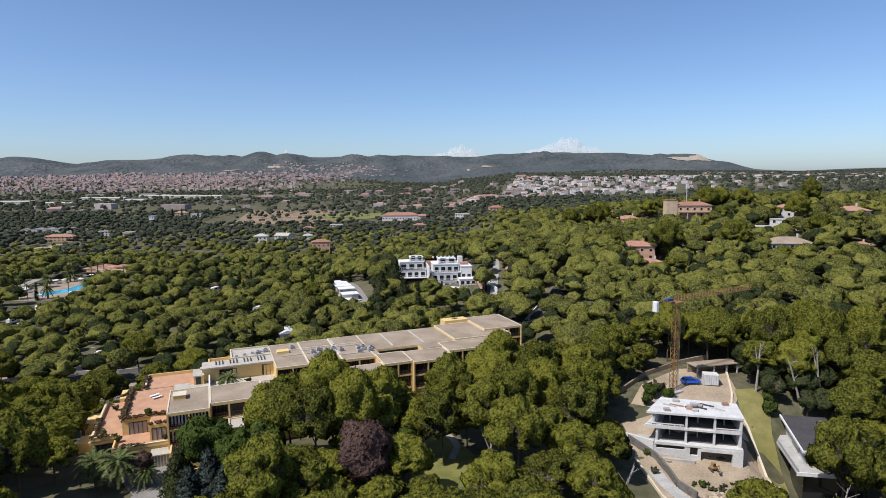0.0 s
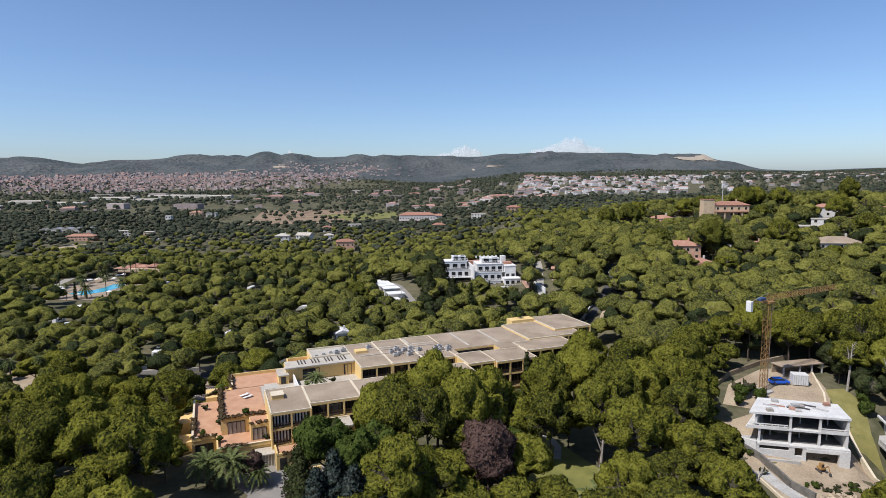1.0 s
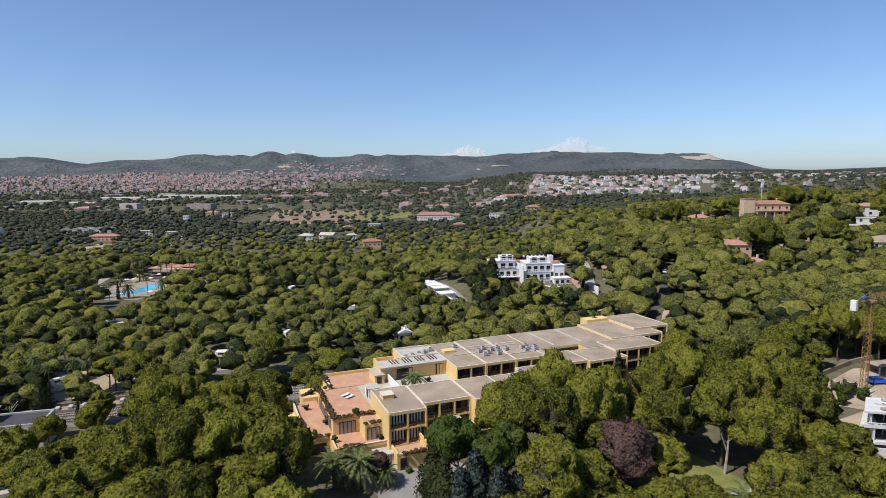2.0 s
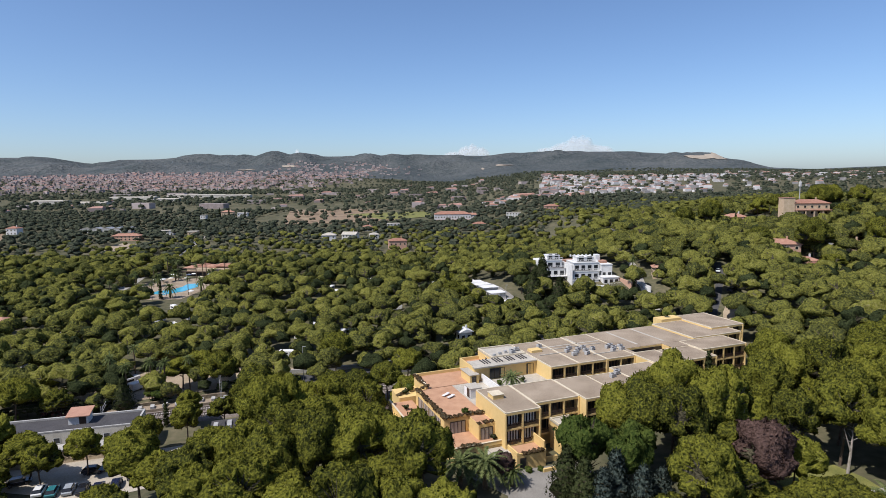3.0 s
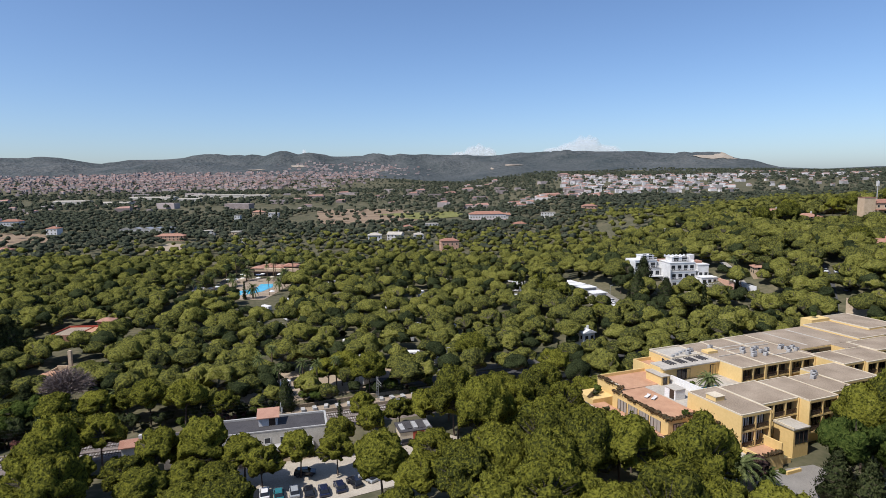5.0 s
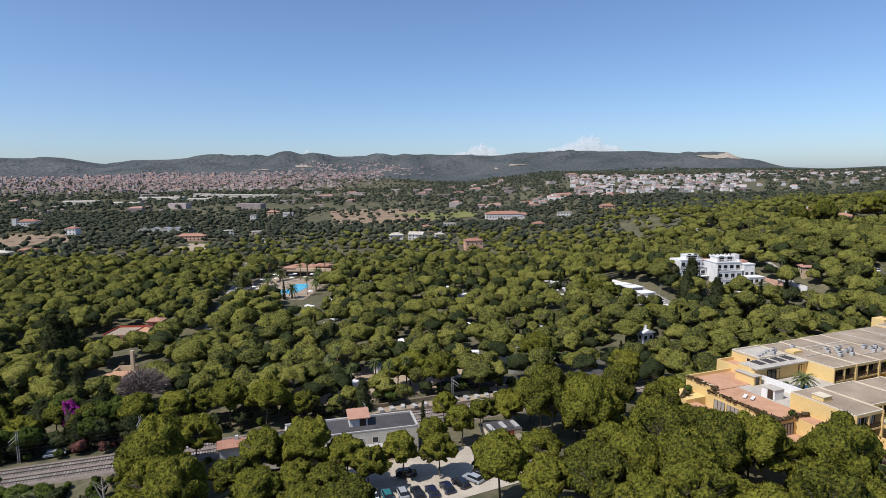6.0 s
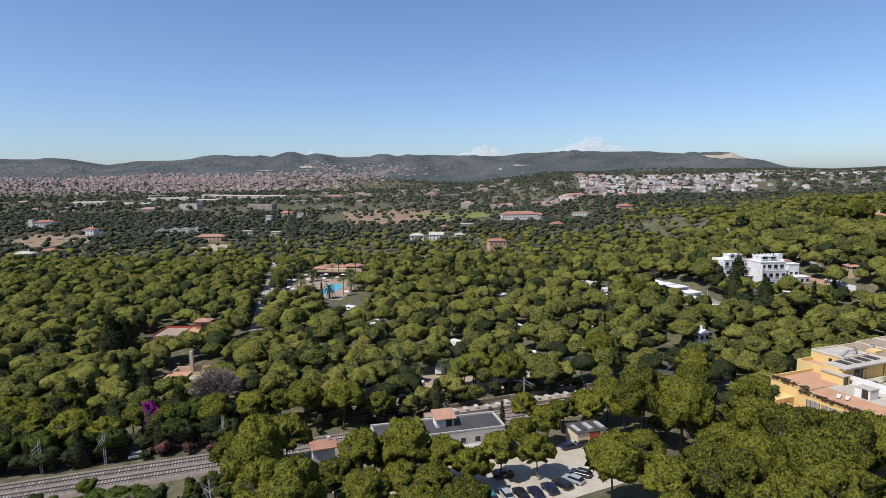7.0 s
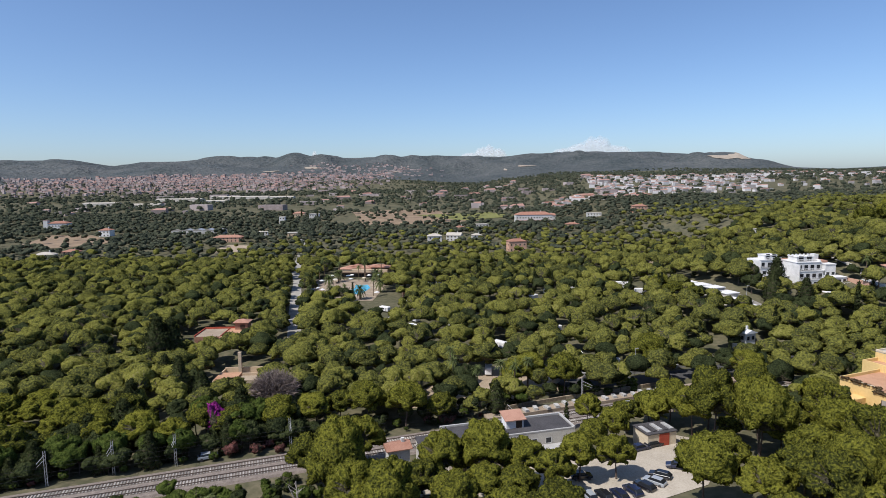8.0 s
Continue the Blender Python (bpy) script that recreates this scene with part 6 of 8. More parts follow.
def billow(rng, centres, radii, flat, heart, rings, segs, tufts, size, deep=1.95, shy=0.6, hang=1.7):
    """A crown in one skin: the outside of all its clumps as seen from the heart, with needle tufts standing on it.
    deep: how far the skin reaches down, from the zenith; hang: where its underside, with shade painted in, begins."""
    centres, radii, heart = np.asarray(centres, float), np.asarray(radii, float), np.asarray(heart, float)
    down = np.linspace(0, 1, rings + 1)[1:] ** 0.92 * deep
    around = np.arange(segs) * 2 * math.pi / segs
    th, ph = np.meshgrid(down, around, indexing="ij")
    th, ph = th + rng.uniform(-0.3, 0.3, th.shape) * deep / rings, ph + rng.uniform(-0.3, 0.3, ph.shape) * 6.28 / segs
    d = np.stack([np.sin(th) * np.cos(ph), np.sin(th) * np.sin(ph), np.cos(th)], -1).reshape(-1, 3)
    d = np.concatenate([[(0, 0, 1.0)], d])
    squash = np.array([1, 1, flat])
    dd, rel = d / squash, (centres - heart) / squash
    qa = (dd * dd).sum(1)[:, None]
    qb = dd @ rel.T
    disc = qb * qb - qa * ((rel * rel).sum(1) - radii * radii)[None]
    reach = np.where(disc > 0, (qb + np.sqrt(np.maximum(disc, 0))) / qa, 0)
    wide = np.linalg.norm(rel * squash, axis=1).mean()
    reach = reach.max(1)
    bare = reach < wide * shy
    reach = np.maximum(reach, wide * shy) * rng.uniform(0.96, 1.05, len(d))
    v = heart + d * reach[:, None]
    j, k = np.meshgrid(np.arange(rings - 1), np.arange(segs), indexing="ij")
    p, q = (1 + j * segs + k).ravel(), (1 + j * segs + (k + 1) % segs).ravel()
    flip = (rng.random_sample(len(p)) < 0.5)[:, None]
    one = np.where(flip, np.stack([p, p + segs, q + segs], -1), np.stack([p, p + segs, q], -1))
    two = np.where(flip, np.stack([p, q + segs, q], -1), np.stack([q, p + segs, q + segs], -1))
    top = np.stack([np.zeros(segs, int), 1 + np.arange(segs), 1 + (np.arange(segs) + 1) % segs], -1)
    tris = np.concatenate([top, one, two])
    fn = np.cross(v[tris[:, 1]] - v[tris[:, 0]], v[tris[:, 2]] - v[tris[:, 0]])
    n = np.zeros_like(v)
    for c in range(3):
        np.add.at(n, tris[:, c], fn)
    n /= np.linalg.norm(n, axis=1)[:, None] + 1e-9
    n = n * 0.84 + d * 0.10 + np.array([0, 0, 0.06]) + rng.normal(0, 0.2, n.shape)
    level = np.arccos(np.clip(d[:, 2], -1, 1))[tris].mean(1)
    # Undersides and deep gaps between clumps take the painted shade.
    shade_faces = ((level > hang) | (bare[tris].sum(1) > 1)).astype(np.int32)
    if tufts:
        area = np.linalg.norm(fn, axis=1) * (level < hang + 0.15) * (bare[tris].sum(1) < 2)
        pick = rng.choice(len(tris), tufts, p=area / area.sum())
        w = rng.dirichlet((1, 1, 1), tufts)[:, :, None]
        at, base = (v[tris[pick]] * w).sum(1), (n[tris[pick]] * w).sum(1)
        loose = base + rng.normal(0, 0.42, base.shape)
        loose /= np.linalg.norm(loose, axis=1)[:, None]
        u = np.cross(loose, rng.normal(size=(tufts, 3)))
        u /= np.linalg.norm(u, axis=1)[:, None]
        side = np.cross(loose, u)
        s = size * rng.uniform(0.55, 1.4, (tufts, 1))
        at = at + base * s * rng.uniform(0.1, 0.9, (tufts, 1))
        t3 = np.stack([at + u * s, at - u * s * 0.6 + side * s * 0.75, at - u * s * 0.6 - side * s * 0.75], 1)
        spike = np.arange(tufts) % 3 == 0
        point = at + (base + np.array([0, 0, 0.3])) * s * 0.85 + side * s * 0.3
        t3[spike] = np.stack([point, at + u * s * 0.45, at - u * s * 0.45], 1)[spike]
        lit = base * 0.62 + loose * 0.38
        v, n = np.concatenate([v, t3.reshape(-1, 3)]), np.concatenate([n, np.repeat(lit, 3, 0)])
        tris = np.concatenate([tris, np.arange(tufts * 3).reshape(-1, 3) + len(d)])
        shade_faces = np.concatenate([shade_faces, np.zeros(tufts, np.int32)])
    # Tufts are tinted lighter, like needle tips; the darker skin paints shade between.
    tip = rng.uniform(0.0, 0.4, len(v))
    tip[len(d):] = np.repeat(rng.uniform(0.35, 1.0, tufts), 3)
    return v, tris, n / (np.linalg.norm(n, axis=1)[:, None] + 1e-9), shade_faces, tip


def pine_crown(seed, count, rings, segs, tufts, size, height=10.0, radius=5.0, clump=0.30, flat=0.66, peak=0.4, deep=1.95):
    """The billowing dome of a pine, layer over layer of flattened clumps; its foot is at the origin."""
    rng = np.random.RandomState(seed)
    i = np.arange(count) + 0.5
    up = 1 - 1.18 * i / count
    ring = np.sqrt(np.clip(1 - up * up, 0.0, 1))
    phi = i * 2.39996 + rng.uniform(-0.6, 0.6, count)
    small = 1.0 - clump * 0.9
    wide = radius * small * rng.uniform(0.72, 1.06, count)
    lean = rng.uniform(-0.5, 0.5, 2)
    skew = rng.uniform(0.82, 1.12)
    z = height * (0.96 - peak) + up * height * (peak - clump * flat * radius / height * 0.8) + rng.uniform(-0.5, 0.5, count)
    centres = np.stack([ring * wide * np.cos(phi) + lean[0], ring * wide * skew * np.sin(phi) + lean[1], z], -1)
    radii = radius * clump * rng.uniform(0.6, 1.35, count)
    return billow(rng, centres, radii, flat, (lean[0], lean[1], height * (0.94 - peak)), rings, segs, tufts, size, deep)


def trunk_mesh(name, seed, height, r0, spread, limbs, mat):
    rng = np.random.RandomState(seed)
    bm = bmesh.new()
    pts = [Vector((0, 0, -0.4))]
    lean = Vector((rng.uniform(-0.5, 0.5), rng.uniform(-0.5, 0.5), 0))
    for k in range(1, 5):
        pts.append(Vector((lean.x * k / 4 + rng.uniform(-0.15, 0.15), lean.y * k / 4 + rng.uniform(-0.15, 0.15), height * k / 4)))
    for k in range(4):
        beam(bm, pts[k], pts[k + 1], r0 * (1 - 0.16 * k), 6, r0 * (1 - 0.16 * (k + 1)))
    for k in range(limbs):
        a = 6.28 * k / limbs + rng.uniform(-0.4, 0.4)
        start = pts[2].lerp(pts[4], rng.uniform(0.1, 1.0))
        elbow = start + Vector((math.cos(a) * spread * 0.5, math.sin(a) * spread * 0.5, height * 0.14))
        tip = start + Vector((math.cos(a) * spread, math.sin(a) * spread, height * rng.uniform(0.18, 0.34)))
        beam(bm, start, elbow, r0 * 0.42, 4, r0 * 0.3)
        beam(bm, elbow, tip, r0 * 0.3, 4, r0 * 0.1)
    me = bpy.data.meshes.new(name)
    bm.to_mesh(me)
    bm.free()
    me.materials.append(mat)
    return me


def tree_model(name, label, category, group, trunk, crown, mat):
    ob = thing(name, Matrix.Translation((0, 0, 0)), label, category, group)
    part("trunk", trunk, None, ob)
    verts, tris, normals, shade_faces, tip = crown if len(crown) > 2 else (*crown, None, None, None)
    part("crown", mesh_of("crown", verts, tris, mat, tip, normals, shade_faces), None, ob)
    return ob


def discard(ob):
    for o in (*ob.children_recursive, ob):
        bpy.data.objects.remove(o)


def plant(models, x, y, size=1.0, tall=1.0, turn=None, rng=random, z=None):
    """A copy of one of the models, standing on the ground."""
    model = models[int(rng.random() * len(models)) % len(models)]
    a = rng.random() * 6.28 if turn is None else turn
    m = Matrix.Translation((x, y, gz(x, y) if z is None else z)) @ Matrix.Rotation(a, 4, "Z") @ Matrix.Diagonal((size, size, size * tall, 1))
    return copy_thing(model, m)


PINES = [
    tree_model("pine_tree", "domed green Mediterranean pine standing in the wood", "pine tree", "pines of the wood",
               trunk_mesh("trunk", 40 + k, 6.6, 0.24, 2.6, 5, BARK), pine_crown(k, 64 + 7 * (k % 3), 15, 32, 1180, 0.2, 10.0, 5.0, 0.185 + 0.02 * (k % 2), 0.60 + 0.06 * (k % 3), 0.34 + 0.02 * (k % 4)), PINE)
    for k in range(8)
]


def cone_crown(seed, height, radius, count, tufts, size, bottom=0.08, power=1.0):
    """A column or cone of foliage, for cypresses and cedars."""
    rng = np.random.RandomState(seed)
    f = (np.arange(count) + 0.5) / count
    z = height * (bottom + (1 - bottom) * f)
    wide = radius * np.clip(1 - f, 0.02, 1) ** power
    phi = np.arange(count) * 2.39996
    off = wide * 0.62 * rng.uniform(0.5, 1.0, count)
    centres = np.stack([off * np.cos(phi), off * np.sin(phi), z], -1)
    return puffs(rng, centres, np.maximum(wide * 0.62, radius * 0.2), 1.0, tufts, size, low=-0.8)


def round_crown(seed, height, radius, count, tufts, size, squash=0.8):
    """A round broadleaf crown or a shrub."""
    rng = np.random.RandomState(seed)
    d = rng.normal(size=(count, 3))
    d /= np.linalg.norm(d, axis=1)[:, None]
    d[:, 2] = d[:, 2] * 0.8 + 0.15
    centres = d * radius * rng.uniform(0.5, 0.78, (count, 1)) * np.array([1, 1, squash]) + np.array([0, 0, height])
    fine = 1 if radius > 3 else 0.6
    return billow(rng, centres, radius * rng.uniform(0.18, 0.36, count), 0.9, (0, 0, height - radius * 0.1), int(11 * fine), int(20 * fine), tufts, size, 2.6, 0.72, 2.1)


def frond_crown(seed, height, length, count, droop=1.0):
    """Palm fronds: arching ribs with narrow leaflets on both sides."""
    rng = np.random.RandomState(seed)
    verts, tris = [], []
    for k in range(count):
        a, f = k * 2.39996, (k + 0.5) / count
        rise = 1.35 - 1.75 * f + rng.uniform(-0.15, 0.15)
        side = np.array([-math.sin(a), math.cos(a), 0])
        out = np.array([math.cos(a), math.sin(a), 0])
        long_, n, pts = length * rng.uniform(0.85, 1.1), 9, []
        for j in range(n + 1):
            t = j / n
            pts.append(np.array([0, 0, height]) + out * long_ * t * (0.95 - 0.25 * abs(rise) * 0.4) + np.array([0, 0, long_ * (rise * t * 0.8 - droop * 0.62 * t * t)]))
        for j in range(n):
            wid = (0.16 + 0.28 * math.sin(math.pi * (j + 0.9) / (n + 0.6))) * length / 3.2
            for sg in (-1, 1):
                for step in (0.0, 0.5):
                    base = len(verts)
                    root = pts[j] * (1 - step) + pts[j + 1] * step
                    verts += [root, root + (pts[j + 1] - pts[j]) * 0.62, root + side * sg * wid + (pts[j + 1] - pts[j]) * 0.9 + np.array([0, 0, -0.12 * wid])]
                    tris.append((base, base + 1, base + 2))
    return np.array(verts), np.array(tris)


def bare_crown(seed, height, radius, count, width):
    """A haze of bare twigs: thin slivers all through a round crown."""
    rng = np.random.RandomState(seed)
    d = rng.normal(size=(count, 3))
    d /= np.linalg.norm(d, axis=1)[:, None]
    d[:, 2] = np.abs(d[:, 2]) * 0.9
    a = d * radius * rng.uniform(0.15, 0.9, (count, 1)) + np.array([0, 0, height])
    b = a + (d + rng.normal(0, 0.35, (count, 3))) * radius * 0.17
    s = np.cross(d, rng.normal(size=(count, 3))) * width
    return np.stack([a - s, a + s, b], 1).reshape(-1, 3), np.arange(count * 3).reshape(-1, 3)


def stem(name, height, r, mat, bumps=6):
    bm = bmesh.new()
    for k in range(bumps):
        beam(bm, (0, 0, height * k / bumps - 0.3), (0, 0, height * (k + 1) / bumps - 0.3), r, 7, r * 0.86)
    me = bpy.data.meshes.new(name)
    bm.to_mesh(me)
    bm.free()
    me.materials.append(mat)
    return me


CYPRESSES = [tree_model("cypress", "slim dark green columnar cypress", "cypress", "cypresses", stem("trunk", 2, 0.18, BARK, 2), cone_crown(60 + k, 9.5, 1.15, 26, 40, 0.24, 0.05, 0.55), DARK_LEAF) for k in range(2)]
CEDARS = [tree_model("blue_cedar", "silvery blue conifer with feathery boughs", "cedar", "blue cedars", stem("trunk", 8, 0.2, BARK, 4), cone_crown(70 + k, 9.5, 3.2, 40, 64, 0.25, 0.14, 0.62), BLUE_LEAF) for k in range(2)]
FIRS = [tree_model("dark_conifer", "dense dark green pointed conifer", "conifer", "dark conifers", stem("trunk", 8, 0.22, BARK, 4), cone_crown(80 + k, 11, 4.2, 44, 64, 0.30, 0.14, 0.6), DARK_LEAF) for k in range(2)]
PLUMS = [tree_model("plum_tree", "purple-brown leafed plum tree", "plum tree", "", trunk_mesh("trunk", 91, 5, 0.22, 2.2, 6, BARK), round_crown(91, 8.2, 4.6, 34, 1500, 0.26, 1.05), PLUM_LEAF)]
LEAFY = [tree_model("broadleaf_tree", "round fresh green broadleaf tree", "tree", "broadleaf trees", trunk_mesh("trunk", 95 + k, 5, 0.22, 2.0, 5, BARK), round_crown(95 + k, 7.0, 4.2, 34, 760, 0.26), LEAFY_GREEN) for k in range(2)]
DARK_TREES = [tree_model("dark_broadleaf", "dense dark green broadleaf tree", "tree", "dark trees", trunk_mesh("trunk", 97 + k, 4, 0.2, 2.0, 5, BARK), round_crown(97 + k, 5.4, 4.0, 34, 620, 0.27), DARK_LEAF) for k in range(2)]
DATE_PALMS = [tree_model("date_palm", "stout date palm with arching grey-green fronds", "palm", "date palms", stem("trunk", 4.2, 0.42, STRAW_BARK), frond_crown(5 + k, 4.1, 3.6, 44), PALM_LEAF) for k in range(2)]
FAN_PALMS = [tree_model("fan_palm", "tall slim palm with a small tuft of fronds", "palm", "tall palms", stem("trunk", 7.5, 0.2, STRAW_BARK), frond_crown(8 + k, 7.4, 1.9, 34), PALM_LEAF) for k in range(2)]
BARE = [tree_model("bare_tree", "leafless grey tree with fine twigs", "tree", "bare trees", trunk_mesh("trunk", 33, 4.5, 0.2, 2.4, 7, PALE_BARK), bare_crown(33, 4.6, 4.4, 6500, 0.055), GREY_TWIG)]
SHRUBS = [tree_model("shrub", "rounded green garden shrub", "shrub", "shrubs", stem("trunk", 0.6, 0.06, BARK, 1), round_crown(120 + k, 1.0, 1.2, 12, 200, 0.14), (DARK_LEAF, LEAFY_GREEN)[k % 2]) for k in range(2)]
DRY_SHRUBS = [tree_model("dry_shrub", "straggling brown dry planting", "shrub", "dry planting", stem("trunk", 0.3, 0.05, BARK, 1), round_crown(130, 0.35, 1.25, 14, 240, 0.15, 0.5), DRY_LEAF)]
PINK_SHRUBS = [tree_model("flowering_shrub", "reddish flowering oleander shrub", "shrub", "flowering shrubs", stem("trunk", 0.8, 0.08, BARK, 1), round_crown(140, 1.6, 2.0, 16, 300, 0.2), OLEANDER)]
BOUGAIN = [tree_model("bougainvillea", "bright magenta bougainvillea in full flower", "shrub", "", stem("trunk", 0.8, 0.08, BARK, 1), round_crown(141, 2.4, 1.9, 16, 300, 0.2), MAGENTA)]


def inside(x, y, ring):
    n, hit = len(ring), False
    for i in range(n):
        (ax, ay), (bx, by) = ring[i], ring[(i + 1) % n]
        if (ay > y) != (by > y) and x < (bx - ax) * (y - ay) / (by - ay) + ax:
            hit = not hit
    return hit


CLEAR = [
    [(-77, 122), (-60, 104), (-44, 97), (-30, 108), (22, 150), (34, 176), (24, 192), (-62, 152)],
    [(-63, 108), (-63, 93), (-50, 80), (-28, 80), (-29, 100), (-38, 108)],
    [(-9, 140), (3, 140), (4, 112), (13, 100), (12, 88), (-2, 80), (-5, 105), (-6, 125)],
    [(34, 122), (33, 84), (62, 80), (66, 110), (70, 132), (68, 146), (40, 136)],
    [(60, 104), (60, 84), (80, 86), (80, 122), (66, 122)],
    [(-170, 119), (-142, 106), (-128, 101), (-112, 104), (-107, 114), (-108, 141), (-134, 138), (-170, 136)],
    [(-20, 256), (0, 247), (4, 242), (15, 242), (17, 258), (17, 284), (-21, 285)],
    [(-62, 298), (-44, 294), (-24, 238), (-40, 226), (-60, 262)],
    [(17.5, 226), (22.5, 226), (28.5, 290), (27, 306), (22.5, 290)],
    [(-262, 204), (-239, 206), (-234, 238), (-262, 240)],
    [(-235, 162), (-215, 162), (-213, 192), (-234, 194)],
    [(-228, 292), (-200, 294), (-194, 392), (-236, 392), (-240, 340)],
    [(-200, 256), (-180, 256), (-194, 322), (-214, 304)],
    [(-180, 124), (-168, 124), (-165, 98), (-176, 98)],
    [(-143, 108), (-111, 108), (-114, 84), (-138, 84)],
    [(-213, 139), (-195, 141), (-195, 158), (-211, 158)],
    [(18, 193), (21, 192), (32, 204), (43, 207), (46, 213), (43, 220), (51, 240), (53, 250), (50, 250), (39, 225), (29, 208)],
    [(-164, 162), (-128, 174), (-130, 181), (-150, 179), (-163, 173)],
]


def open_ground(x, y, margin=0.0):
    q = rail_offset(x, y)
    if abs(q) < 7.0 + margin and x < -70:
        return True
    if x < -184 and -60 < q < 15:
        return True
    if abs(q - 27) < 3.0 and -125 < x < 20:
        return True
    if abs(x - (-222 - (y - 228) * 0.25)) < 2.6 + margin and 200 < y < 470:
        return True
    for hx, hy, w, d in FRONTS:
        if abs(x - hx) < w / 2 + 2 and (-20 if y > 450 else -17 if x > 60 and y > 300 else -12 if x > 60 else -3 if w < 6 else -7) < y - hy < d / 2 + 2:
            return True
    return any(inside(x, y, ring) for ring in CLEAR)


def scatter(rng, y0, y1, step, spread=0.85, thin=1.0):
    """Uneven planting over the part of the plain that lies ahead."""
    rows = []
    y = y0
    while y < y1:
        half = 0.76 * y + 8
        x = -165 - half
        while x < 10 + half:
            px, py = x + rng.uniform(-0.5, 0.5) * step * spread, y + rng.uniform(-0.5, 0.5) * step * spread
            if rng.random() < thin:
                rows.append((px, py))
            x += step
        y += step * 0.87
    return rows


def wood(name, label, rows, templates, mat, rng, low, high, dense=None):
    """A far wood as one joined mesh of uneven crowns."""
    verts, tris, tints, norms, shade_faces, base = [], [], [], [], [], 0
    xs, ys = np.array([r[0] for r in rows]), np.array([r[1] for r in rows])
    zs = ground(xs, ys)
    for x, y, z in zip(xs, ys, zs):
        v, f, nv, core, tip = templates[rng.randrange(len(templates))]
        s, a = rng.uniform(low, high), rng.uniform(0, 6.28)
        c, sn = math.cos(a) * s, math.sin(a) * s
        verts.append(np.stack([v[:, 0] * c - v[:, 1] * sn + x, v[:, 0] * sn + v[:, 1] * c + y, v[:, 2] * s ** 0.6 * rng.uniform(0.82, 1.1) * 0.93 + z], -1))
        c, sn = math.cos(a), math.sin(a)
        norms.append(np.stack([nv[:, 0] * c - nv[:, 1] * sn, nv[:, 0] * sn + nv[:, 1] * c, nv[:, 2]], -1))
        tris.append(f + base)
        shade_faces.append(core)
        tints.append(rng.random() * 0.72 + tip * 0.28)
        base += len(v)
    ob = new(name, mesh_of(name, np.concatenate(verts), np.concatenate(tris), mat, np.concatenate(tints), np.concatenate(norms), np.concatenate(shade_faces)))
    return tagged(ob, label, "wood", kind="stuff")


# pines that stand by themselves or in known groups: east and south, (x, y, height of the top, radius)
GROVE_EAST = [
    (-27.8, 103.8, 25.0, 5.4), (-21.0, 107.0, 27.2, 6.2), (-13.4, 109.6, 23.6, 5.2), (-22.5, 99.5, 24.6, 4.8), (-26.0, 81.5, 23.4, 5.0), (-21.3, 84.5, 18.6, 4.8),
    (2.1, 117.3, 24.4, 5.6), (8.7, 104.6, 24.2, 5.6), (12.6, 97.4, 22.2, 5.0), (24.9, 107.0, 22.4, 5.2), (-0.1, 104.5, 21.6, 4.2), (20.3, 129.3, 24.0, 5.6),
    (13.5, 112.5, 24.0, 5.4), (20.5, 116.5, 23.4, 5.4), (28.5, 119.0, 22.6, 5.0), (9.0, 127.0, 23.0, 5.4), (14.0, 137.0, 23.4, 5.2), (30.5, 129.0, 23.0, 5.2),
    (69.5, 95.0, 18.0, 4.4), (73.0, 93.0, 17.5, 4.6), (80.0, 97.0, 18.0, 5.0), (77.2, 126.2, 24.0, 4.8), (85.3, 131.6, 30.0, 5.4), (75.7, 135.0, 29.0, 5.2), (68.6, 150.0, 26.0, 5.4),
    (24.0, 92.5, 15.0, 3.8), (-8.5, 83.0, 15.8, 4.4), (-3.5, 80.0, 15.0, 4.6), (-15.5, 77.0, 17.0, 4.8), (18.5, 102.0, 19.0, 4.6),
    (-18.5, 93.0, 15.5, 4.6), (-24.0, 90.0, 17.0, 4.6), (-15.0, 99.5, 18.0, 4.6), (-30.5, 80.5, 15.0, 4.2), (-17.0, 84.5, 15.0, 4.4), (17.5, 92.0, 15.5, 4.4), (23.0, 98.5, 17.5, 4.4), (66.0, 145.0, 24.0, 4.8), (76.0, 143.0, 27.0, 5.0), (71.5, 131.0, 23.0, 4.4), (80.5, 134.5, 26.0, 4.8), (87.0, 127.0, 25.0, 5.0),
    (30.5, 108.0, 14.0, 3.8), (33.0, 120.5, 21.5, 4.6), (29.0, 100.5, 16.5, 3.8), (60.0, 153.0, 25.0, 5.0), (52.0, 150.0, 24.0, 5.0), (44.0, 147.0, 23.0, 4.8), (84.0, 116.0, 19.0, 5.0), (90.0, 122.0, 23.0, 5.2), (88.0, 108.0, 17.0, 5.0), (83.0, 143.0, 28.0, 5.2), (92.0, 138.0, 28.0, 5.2), (78.0, 104.0, 15.5, 4.4), (36.5, 139.0, 22.0, 4.6),
]
